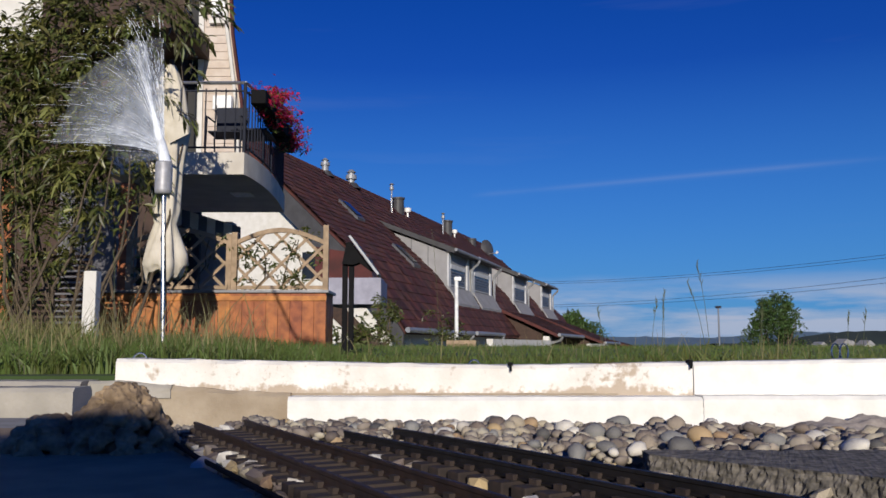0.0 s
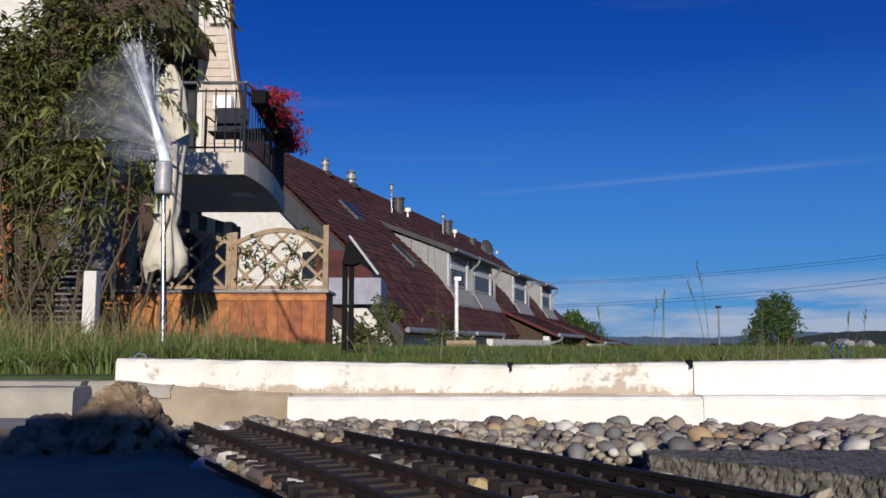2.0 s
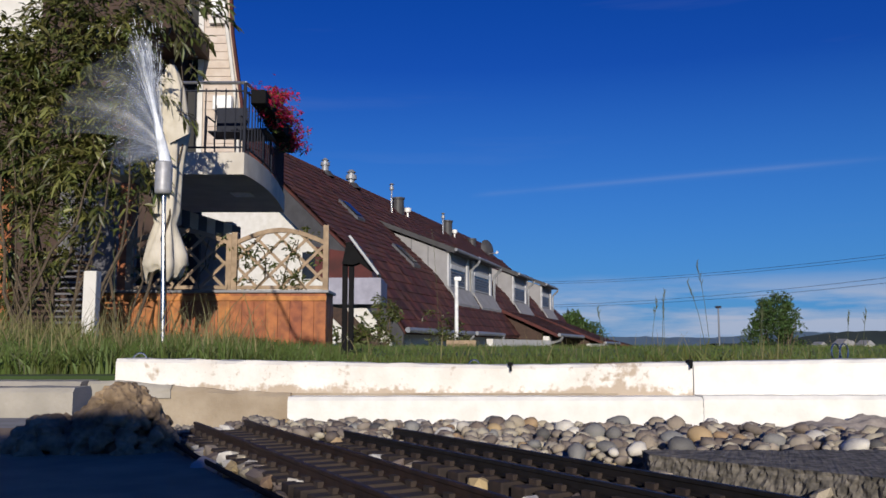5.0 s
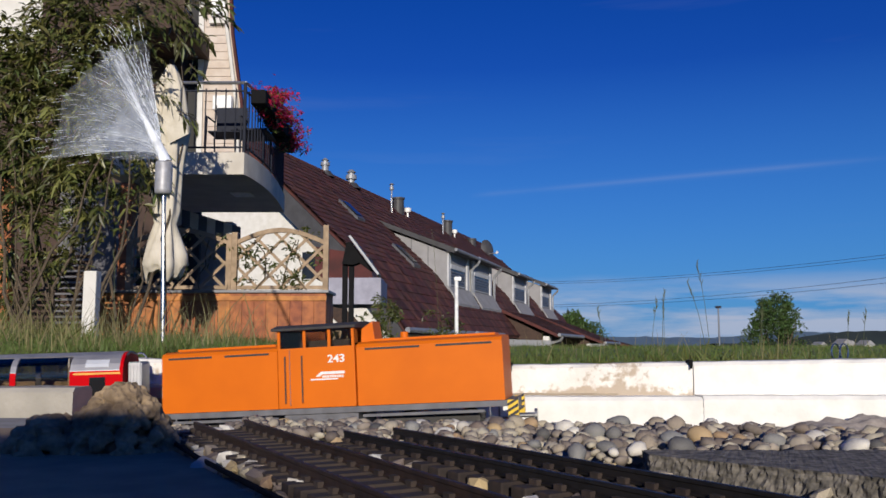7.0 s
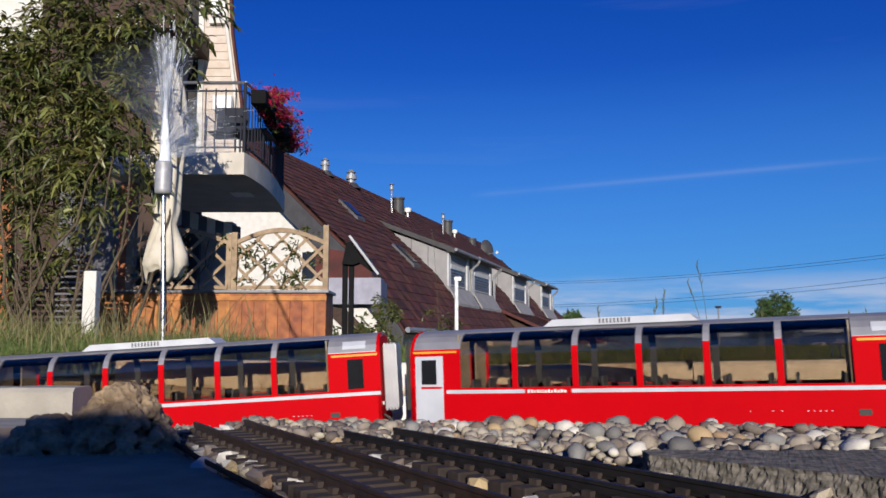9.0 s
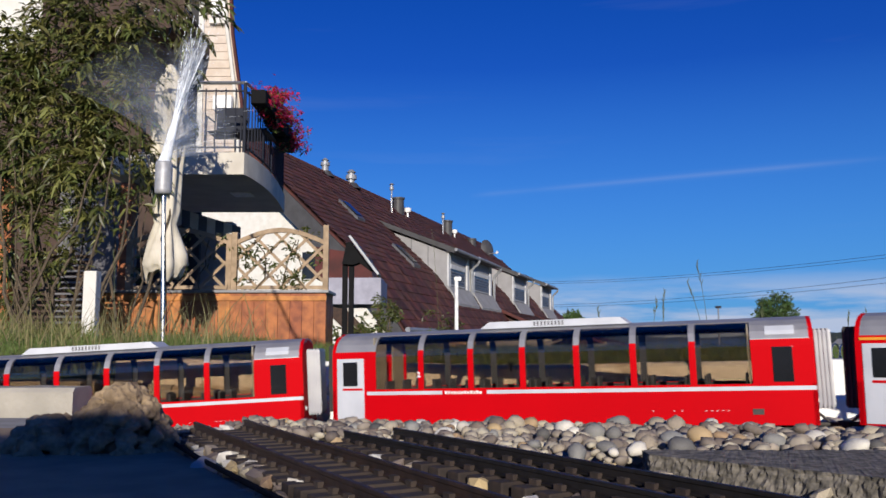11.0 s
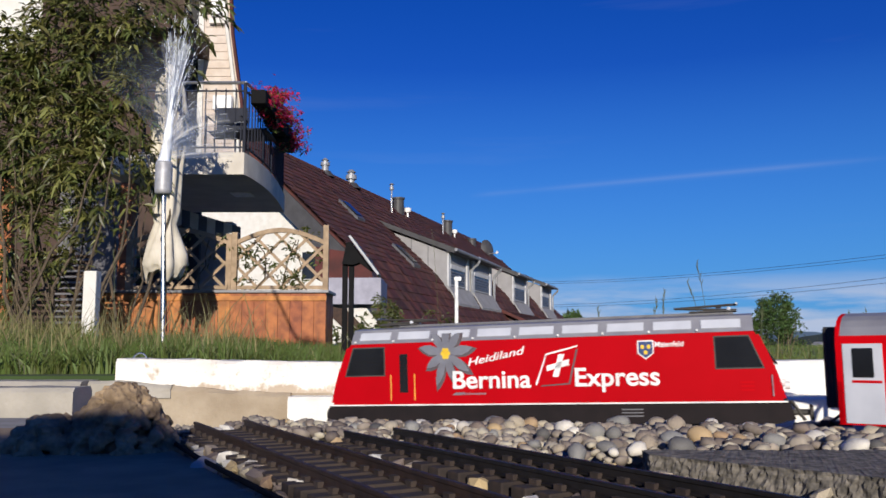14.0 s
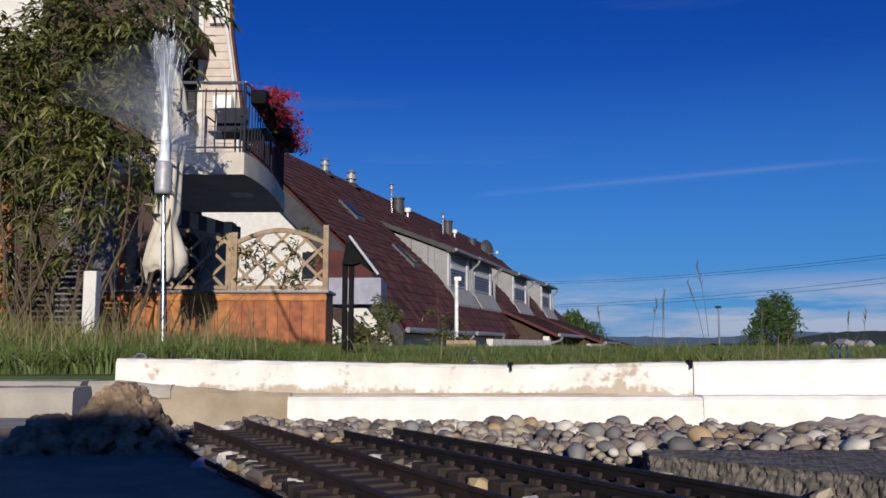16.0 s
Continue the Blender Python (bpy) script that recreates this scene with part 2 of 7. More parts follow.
M_CHROME = mat("brushed_stainless", (0.62, 0.62, 0.63), 0.25, 1.0, scale=60)
M_IRON = mat("blue_black_iron", (0.012, 0.015, 0.028), 0.8, 0.0, scale=30)
M_TILE = mat("red_brown_roof_tile", (0.105, 0.028, 0.022), 0.85, col2=(0.062, 0.02, 0.017), scale=3, bump=0.4, bscale=20, each=0.3)
M_TILEI = mat("red_brown_roof_tiles", (0.108, 0.027, 0.021), 0.85, col2=(0.05, 0.017, 0.015), scale=1.6, bump=0.4, bscale=20, island=0.35)
M_GREYCLAD = mat("grey_fibre_panel", (0.29, 0.285, 0.29), 0.8, col2=(0.24, 0.235, 0.24), scale=2)
M_LGREYW = mat("pale_window_surround", (0.55, 0.56, 0.58), 0.7, scale=3)
M_SLATE = mat("slate_grey_sheet", (0.055, 0.054, 0.058), 0.6, col2=(0.038, 0.037, 0.04), scale=4)
M_ZINCL = mat("pale_zinc", (0.30, 0.31, 0.33), 0.5, 0.3, col2=(0.22, 0.23, 0.25), scale=5)
M_SHUT = mat("grey_blind_slat", (0.11, 0.115, 0.13), 0.6, scale=3)
M_GLASSD = mat("dark_window_glass", (0.02, 0.024, 0.03), 0.2, spec=0.4, scale=3)
M_BLACK = mat("black_plastic", (0.008, 0.008, 0.009), 0.85, spec=0.15, scale=40)
M_PANEL = mat("solar_cell", (0.02, 0.025, 0.05), 0.15, scale=30)
M_ALU = mat("aluminium_frame", (0.6, 0.6, 0.6), 0.35, 0.8, scale=30)
M_CANVAS = mat("cream_canvas", (0.62, 0.57, 0.48), 0.9, col2=(0.5, 0.45, 0.36), scale=8, bump=0.3, bscale=40)
M_RED_FL = mat("geranium_red", (0.50, 0.008, 0.075), 0.6, island=0.5, scale=4, trans=0.2)
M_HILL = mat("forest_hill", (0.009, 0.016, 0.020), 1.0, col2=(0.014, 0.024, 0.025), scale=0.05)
# Blue distance haze is put into this forest's base colour.
M_HAZE = mat("haze_tinted_forest", (0.045, 0.075, 0.13), 1.0, col2=(0.055, 0.09, 0.14), scale=0.05)
M_WPOLE = mat("white_lacquer", (0.85, 0.85, 0.84), 0.4, scale=20)


# mesh helpers
def box(bm, x0, x1, y0, y1, z0, z1, bevel=0.0):
    m = Matrix.LocRotScale(((x0 + x1) / 2, (y0 + y1) / 2, (z0 + z1) / 2), None, (abs(x1 - x0), abs(y1 - y0), abs(z1 - z0)))
    r = bmesh.ops.create_cube(bm, size=1, matrix=m)
    if bevel:
        e = {e for v in r["verts"] for e in v.link_edges}
        bmesh.ops.bevel(bm, geom=list(e), offset=bevel, segments=2, affect="EDGES", profile=0.7)
    return bm


def rod(bm, a, b, r, r2=None, seg=8):
    a, b = Vector(a), Vector(b)
    d = b - a
    m = Matrix.Translation((a + b) / 2) @ d.to_track_quat("Z", "Y").to_matrix().to_4x4()
    bmesh.ops.create_cone(bm, cap_ends=True, segments=seg, radius1=r, radius2=r if r2 is None else r2, depth=d.length, matrix=m)
    return bm


def prism(bm, pts, lo, hi, axis="y"):
    """Extrude a closed outline along an axis; pts are pairs in the other two axes."""
    def at(p, w):
        return {"x": (w, p[0], p[1]), "y": (p[0], w, p[1]), "z": (p[0], p[1], w)}[axis]
    a = [bm.verts.new(at(p, lo)) for p in pts]
    b = [bm.verts.new(at(p, hi)) for p in pts]
    bm.faces.new(a)
    bm.faces.new(b[::-1])
    for i in range(len(pts)):
        j = (i + 1) % len(pts)
        bm.faces.new((a[j], a[i], b[i], b[j]))
    bmesh.ops.recalc_face_normals(bm, faces=bm.faces)
    return bm


def tube(bm, pts, r, seg=6, taper=1.0, closed=False):
    """One continuous round tube along points."""
    pts = [Vector(p) for p in pts]
    n = len(pts)
    rings = []
    for i, p in enumerate(pts):
        d = (pts[(i + 1) % n] - pts[i - 1]) if closed else (pts[min(i + 1, n - 1)] - pts[max(i - 1, 0)])
        q = d.to_track_quat("Z", "Y")
        rr = r * (1 + (taper - 1) * i / (n - 1))
        rings.append([bm.verts.new(p + q @ Vector((rr * math.cos(a), rr * math.sin(a), 0))) for a in [k * math.tau / seg for k in range(seg)]])
    for a, b in zip(rings, rings[1:] + (rings[:1] if closed else [])):
        for k in range(seg):
            bm.faces.new((a[k], a[(k + 1) % seg], b[(k + 1) % seg], b[k]))
    if not closed:
        bm.faces.new(rings[0][::-1])
        bm.faces.new(rings[-1])
    bmesh.ops.recalc_face_normals(bm, faces=bm.faces)
    return bm


def mesh_of(name, bm, material, smooth=False):
    me = bpy.data.meshes.new(name)
    bm.to_mesh(me)
    bm.free()
    me.materials.append(material)
    if smooth:
        me.shade_smooth()
    return me


def part(name, bm, material, parent=None, label="", smooth=False):
    ob = new(name, mesh_of(name, bm, material, smooth))
    ob.parent = parent
    if label:
        tagged(ob, label)
    return ob


def share(name, me, parent, m):
    ob = new(name, me)
    ob.parent = parent
    ob.matrix_basis = m
    return ob


def thing(name, label, category, group="", kind="", m=None):
    ob = new(name)
    ob.empty_display_size = 0.05
    if m is not None:
        ob.matrix_basis = m
    return tagged(ob, label, category, group, kind)


def B():
    return bmesh.new()


def raw(name, verts, faces, material, parent=None, label="", smooth=False):
    me = bpy.data.meshes.new(name)
    me.from_pydata([tuple(v) for v in verts], [], faces)
    me.materials.append(material)
    if smooth:
        me.shade_smooth()
    ob = new(name, me)
    ob.parent = parent
    if label:
        tagged(ob, label)
    return ob


# the running line: an arc, straight beyond both ends, rising to the right
ARC_C, ARC_R = (-0.532, -0.738), 2.06
ARC_A, ARC_B = radians(-12), radians(48)


def line_at(s):
    """Plan position and heading at arc length s (s = 0 at the top of the arc)."""
    a = s / ARC_R
    c = min(max(a, ARC_A), ARC_B)
    x, y = ARC_C[0] + ARC_R * math.sin(c), ARC_C[1] + ARC_R * math.cos(c)
    over = (a - c) * ARC_R
    return x + over * math.cos(c), y - over * math.sin(c), -c


def line_z(s):
    """Height of the rail head; gradient eased at both ends."""
    knots = ((-9, -0.042), (-0.3, -0.040), (0.13, -0.017), (0.4, 0.002), (0.8, 0.0145), (1.09, 0.024), (1.5, 0.030), (12, 0.030))
    for (s0, z0), (s1, z1) in zip(knots, knots[1:]):
        if s <= s1:
            return z0 + (z1 - z0) * min(max((s - s0) / (s1 - s0), 0), 1)
    return 0.03


def near_line(x, y):
    dx, dy = x - ARC_C[0], y - ARC_C[1]
    a = math.atan2(dx, dy)
    if ARC_A <= a <= ARC_B:
        return abs(math.hypot(dx, dy) - ARC_R), a * ARC_R
    c = ARC_A if a < ARC_A or dy < -0.5 and dx < 0 else ARC_B
    px, py = ARC_C[0] + ARC_R * math.sin(c), ARC_C[1] + ARC_R * math.cos(c)
    t = (x - px) * math.cos(c) - (y - py) * math.sin(c)
    t = min(t, 0) if c == ARC_A else max(t, 0)
    return math.hypot(x - px - t * math.cos(c), y - py + t * math.sin(c)), c * ARC_R + t


def ease(a, b, v):
    k = min(max((v - a) / (b - a), 0), 1)
    return k * k * (3 - 2 * k)


def ground_z(x, y):
    d, s = near_line(x, y)
    if y < 1.47 or x > 6 and y < 1.6:
        lane = line_z(s) - 0.022
        inside = math.hypot(x - ARC_C[0], y - ARC_C[1]) < ARC_R
        near = 0.048 if inside and (y < 1.3 or d > 0.4) else lane
        return lane + (near - lane) * ease(0.12, 0.36, d) if near > lane else lane
    z = 0.085 + 0.02 * ease(2, 8, y)
    z -= 2.6 * ease(13, 27, y)
    z -= 1.5 * ease(60, 140, y)
    return z + 0.012 * noise.noise(Vector((x * 1.3, y * 1.3, 0))) * min(1, y / 3)


def build_ground():
    xs = np.unique(np.concatenate([np.arange(-1.3, 1.3, 0.025), np.arange(-8, 8, 0.25), np.arange(-60, 60, 4.0), np.geomspace(60, 4000, 14), -np.geomspace(60, 4000, 14)]).round(3))
    ys = np.unique(np.concatenate([np.arange(0.2, 1.6, 0.02), np.arange(-4, 14, 0.25), np.arange(14, 90, 2.0), [-4000, -1000, -200, -50, -12], np.geomspace(90, 4000, 16)]).round(3))
    verts = [(x, y, ground_z(x, y)) for y in ys for x in xs]
    w = len(xs)
    faces = [(j * w + i, j * w + i + 1, (j + 1) * w + i + 1, (j + 1) * w + i) for j in range(len(ys) - 1) for i in range(w - 1)]
    ob = raw("ground", verts, faces, M_GROUND, smooth=True)
    ob.data.materials.append(M_LAWN)
    idx = [1 if ys[j] >= 1.46 or abs(xs[i]) > 2.5 else 0 for j in range(len(ys) - 1) for i in range(w - 1)]
    ob.data.polygons.foreach_set("material_index", idx)
    tagged(ob, "bare earth garden bed passing into sloping green meadow", "ground", kind="structure")


build_ground()


# garden walls
def uneven_bar(bm, x0, x1, y0, y1, top, z0, step=0.02, rough=0.0015, yawk=0.0):
    """A wall length with a slightly wavy top and face. top(x) gives its height, yawk turns it in plan."""
    n = max(2, int((x1 - x0) / step))
    rings = []
    for i in range(n + 1):
        x = x0 + (x1 - x0) * i / n
        dy = yawk * (x - x0)
        w = [rough * noise.noise(Vector((x * 23, k * 7.0, 3.0))) for k in range(8)]
        t = top(x)
        b = min(0.006, (y1 - y0) * 0.2)
        zm = (z0 + t) / 2
        ring = [(x, y0 + dy + w[0], z0), (x, y0 + dy + w[1], zm), (x, y0 + dy + w[2], t - b), (x, y0 + dy + b + w[3], t + w[4]), (x, y1 + dy - b, t + w[5]), (x, y1 + dy, t - b), (x, y1 + dy, z0)]
        rings.append([bm.verts.new(p) for p in ring])
    for a, b in zip(rings, rings[1:]):
        for k in range(6):
            bm.faces.new((a[k], b[k], b[k + 1], a[k + 1]))
    bm.faces.new(rings[0])
    bm.faces.new(rings[-1][::-1])
    bmesh.ops.recalc_face_normals(bm, faces=bm.faces)
    return bm


def wall_top(x):
    if x < 0.11:
        return 0.116 - 0.012 * (x + 0.564) / 0.675
    return 0.104 + 0.011 * (x - 0.11) / 0.65


def build_walls():
    low = thing("garden_wall", "low garden wall of painted concrete kerbs with worn upper course", "wall", kind="structure")
    part("upper_course_worn", uneven_bar(B(), -0.564, 0.43, 1.45, 1.53, wall_top, 0.0535, rough=0.003), M_WORN, low, "white paint flaking off weathered concrete")
    part("upper_course", uneven_bar(B(), 0.4315, 2.6, 1.449, 1.53, wall_top, 0.0535), M_WHITE, low)
    part("base_course", uneven_bar(B(), -0.2575, 0.431, 1.40, 1.50, lambda x: 0.0535, -0.05), M_WHITE, low)
    part("base_course", uneven_bar(B(), 0.4325, 2.6, 1.402, 1.50, lambda x: 0.055, -0.05), M_WHITE, low)
    part("bare_base", uneven_bar(B(), -0.60, -0.259, 1.43, 1.50, lambda x: 0.07 - 0.012 * ease(-0.5, -0.26, x), -0.06, rough=0.004), M_CONC, low, "bare brown concrete footing")
    part("bare_ledge", uneven_bar(B(), -0.26, 0.30, 1.444, 1.50, lambda x: 0.0575, 0.03, rough=0.002), M_CONC, low, "bare brown concrete footing")
    kerb = thing("rear_kerb", "grey weathered concrete kerb in front of long grass", "kerb", kind="structure")
    part("kerb_stone", uneven_bar(B(), -2.6, -0.602, 1.40, 1.50, lambda x: 0.079, -0.07, rough=0.002), M_CONCG, kerb)
    part("kerb_cap", uneven_bar(B(), -0.60, -0.46, 1.425, 1.449, lambda x: 0.079 - 0.008 * ease(-0.56, -0.46, x), 0.05, rough=0.002), M_CONCG, kerb)
    front = thing("front_kerb", "grey concrete kerb stone beside the running track", "kerb", kind="structure")
    part("kerb_stone", uneven_bar(B(), -0.95, -0.482, 1.10, 1.16, lambda x: 0.084, 0.0, rough=0.002), M_CONCG, front)


build_walls()


def build_paving():
    pav = thing("pavement", "grey concrete paving slabs in shade", "pavement", kind="structure")
    bm = B()
    prism(bm, [(-1.15, -1.1), (0.8, -1.1), (0.25, -0.1), (-0.11, 0.488), (-0.25, 0.742), (-0.33, 0.86), (-1.15, 0.86)], 0.0, 0.056, "z")
    part("paving_slab", bm, M_PAVED, pav, "shaded paving slab with a warm offset in its colour")
    bm = B()
    prism(bm, [(-1.15, 0.875), (-0.345, 0.875), (-0.42, 1.0), (-1.15, 1.0)], 0.0, 0.054, "z")
    part("paving_slab", bm, M_PAVE, pav)
    edge = thing("edging_strip", "black rubber edging strip along the paving", "edging")
    bm = B()
    pts = [(-0.265, 0.765, 0.066), (-0.243, 0.735, 0.062), (-0.18, 0.62, 0.059), (-0.105, 0.486, 0.0585), (0.02, 0.27, 0.0585)]
    tube(bm, pts, 0.0019, 8)
    part("strip", bm, M_BLACK, edge)
    # unseen low wall added on the near side, cut to cast the paving shade
    blocker = thing("terrace_wall", "unseen low wall added to shade the paving, sloped end", "wall", kind="structure")
    part("wall_block", prism(B(), [(-3.2, 0.0), (1.0, 0.0), (0.10, 0.482), (-0.011, 0.543), (-0.079, 0.580), (-0.125, 0.618), (-3.2, 0.618)], -1.4, -1.3), M_PLASTER, blocker)


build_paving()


def rock_mesh(seed, r, bumps=0.35, sub=3, k=9.0):
    bm = B()
    bmesh.ops.create_icosphere(bm, subdivisions=sub, radius=1)
    for v in bm.verts:
        p = v.co.copy()
        d = 1 + bumps * noise.noise(p * 1.4 + Vector((seed, 0, 0))) + bumps * 0.5 * noise.noise(p * k * 0.45 + Vector((0, seed, 0)))
        v.co = p * d * r
    return bm


def build_tufa():
    """A pile of porous lumps grown together: one stone."""
    rng = random.Random(5)
    bm = B()

    def crest(x, y):
        a = math.hypot((x + 0.262) / 0.046, (y - 0.69) / 0.042)
        b = math.hypot((x + 0.312) / 0.036, (y - 0.68) / 0.034)
        return 0.054 + max(0.054 * max(0, 1 - a ** 1.8), 0.027 * max(0, 1 - b ** 2.6))
    lumps = [(-0.262, 0.69, 0.066, 0.030), (-0.30, 0.685, 0.056, 0.022), (-0.27, 0.685, 0.06, 0.026), (-0.325, 0.68, 0.054, 0.018), (-0.232, 0.685, 0.056, 0.018)]
    for i in range(760):
        x, y = rng.uniform(-0.350, -0.210), rng.uniform(0.645, 0.73)
        z = crest(x, y)
        if z < 0.0555:
            continue
        r = rng.uniform(0.0024, 0.0066)
        lumps.append((x, y, z - r * rng.uniform(.0, .9), r))
    for i, (x, y, z, r) in enumerate(lumps):
        b = rock_mesh(i * 3.1, r, 0.5, 2 if i > 4 else 3)
        bmesh.ops.transform(b, matrix=Matrix.Translation((x, y, z)), verts=b.verts)
        me = bpy.data.meshes.new("tmp")
        b.to_mesh(me)
        b.free()
        bm.from_mesh(me)
        bpy.data.meshes.remove(me)
    ob = part("tufa_rock", bm, M_ROCK, smooth=True)
    fuse = ob.modifiers.new("fuse", "REMESH")
    fuse.mode, fuse.voxel_size = "VOXEL", 0.0009
    tagged(ob, "porous tan tufa rock lying half in shade on paving", "rock")


build_tufa()


# sidings
def rail_profile():
    return [(-0.0035, 0), (0.0035, 0), (0.0035, 0.0012), (0.001, 0.002), (0.001, 0.0055), (0.0017, 0.0062), (0.0017, 0.0079), (0.0012, 0.0083), (-0.0012, 0.0083), (-0.0017, 0.0079), (-0.0017, 0.0062), (-0.001, 0.0055), (-0.001, 0.002), (-0.0035, 0.0012)]


def tie_mesh():
    bm = B()
    box(bm, -0.041, 0.041, -0.0065, 0.0065, -0.010, 0.0, 0.0012)
    for s in (-1, 1):
        for e in (-1, 1):
            box(bm, s * 0.0235 + e * 0.0048 - 0.0018, s * 0.0235 + e * 0.0048 + 0.0018, -0.0035, 0.0035, -0.0005, 0.0032)
    return mesh_of("tie", bm, M_TIE)


def build_siding(start, end, material, label, tie_me):
    """A straight length of narrow track; start and end are the middle of the gauge, at rail head height."""
    a, b = Vector(start), Vector(end)
    d = b - a
    turn = math.atan2(d.y, d.x) - math.pi / 2
    tr = thing("siding_track", label, "railway track", "sidings", m=Matrix.Translation(a) @ Euler((0, 0, turn)).to_matrix().to_4x4())
    for s in (-1, 1):
        bm = B()
        prism(bm, [(s * 0.0235 + p[0], p[1] - 0.0083) for p in rail_profile()], -0.004, d.length, "y")
        part("rail", bm, material, tr)
    n = int(d.length / 0.0225)
    for i in range(n):
        share("tie", tie_me, tr, pose(0, 0.008 + i * 0.0225, -0.0083, 0, 0, random.uniform(-1, 1)))
    return tr


tie_me = tie_mesh()
build_siding((-0.209, 0.80, 0.0685), (0.10, 0.226, 0.0685), M_RAIL, "rusty narrow-gauge siding track on brown ties", tie_me)
build_siding((-0.060, 0.721, 0.0685), (0.30, 0.152, 0.0685), M_RAILD, "dark narrow-gauge siding track on brown ties", tie_me)


def build_running_track():
    tr = thing("running_track", "curved narrow-gauge garden railway track", "railway track")
    for s in (-1, 1):
        bm = B()
        rings = []
        for i in range(121):
            u = -1.2 + i * 0.03
            x, y, h = line_at(u)
            z = line_z(u)
            nx, ny = -math.sin(h), math.cos(h)
            rings.append([bm.verts.new((x + nx * (s * 0.0235 + p[0]), y + ny * (s * 0.0235 + p[0]), z - 0.0083 + p[1])) for p in rail_profile()])
        for a, b in zip(rings, rings[1:]):
            for k in range(14):
                bm.faces.new((a[k], a[(k + 1) % 14], b[(k + 1) % 14], b[k]))
        bmesh.ops.recalc_face_normals(bm, faces=bm.faces)
        part("rail", bm, M_RAILD, tr)
    for i in range(150):
        u = -1.2 + i * 0.0235
        x, y, h = line_at(u)
        share("tie", tie_me, tr, Matrix.Translation((x, y, line_z(u) - 0.0083)) @ Euler((0, 0, h + math.pi / 2)).to_matrix().to_4x4())


build_running_track()


def build_concrete_slab():
    """Slab with a flat top and rough broken sides towards the track."""
    edge = [Vector((0.1395, 0.60)), Vector((0.1385, 0.574)), Vector((0.247, 0.474)), Vector((0.40, 0.335)), Vector((0.62, 0.16))]
    verts, faces = [], []
    cols = []
    for a, b in zip(edge, edge[1:]):
        n = max(2, int((b - a).length / 0.0016))
        cols += [a.lerp(b, i / n) for i in range(n)]
    down, across = 16, 9
    for p in cols:
        far = Vector((p.x + (0.602 - p.y) * 0.25 + 0.006, 0.602))
        for j in range(down):
            t = j / (down - 1)
            q = Vector((p.x, p.y, 0.030 + 0.036 * t))
            w = 0.0022 * noise.noise(q * 230) + 0.0030 * abs(noise.noise(q * 420)) + 0.0012 * noise.noise(q * 900) - 0.003 * t
            verts.append(q + Vector((-0.7, -0.7, 0)) * w * (1 if j < down - 1 else .5))
        for j in range(1, across):
            t = j / (across - 1)
            q = p.lerp(far, t)
            verts.append(Vector((q.x, q.y, 0.066 + 0.0006 * noise.noise(Vector((q.x * 90, q.y * 90, 0))) + 0.0006 * noise.noise(Vector((q.x * 400, q.y * 400, 0))))))
    w = down + across - 1
    for i in range(len(cols) - 1):
        for j in range(w - 1):
            b = i * w + j
            faces.append((b, b + w, b + w + 1, b + 1))
    tagged(raw("concrete_slab", verts, faces, M_SLAB), "dark rough-sided concrete slab bedded in pebbles", "slab")


build_concrete_slab()


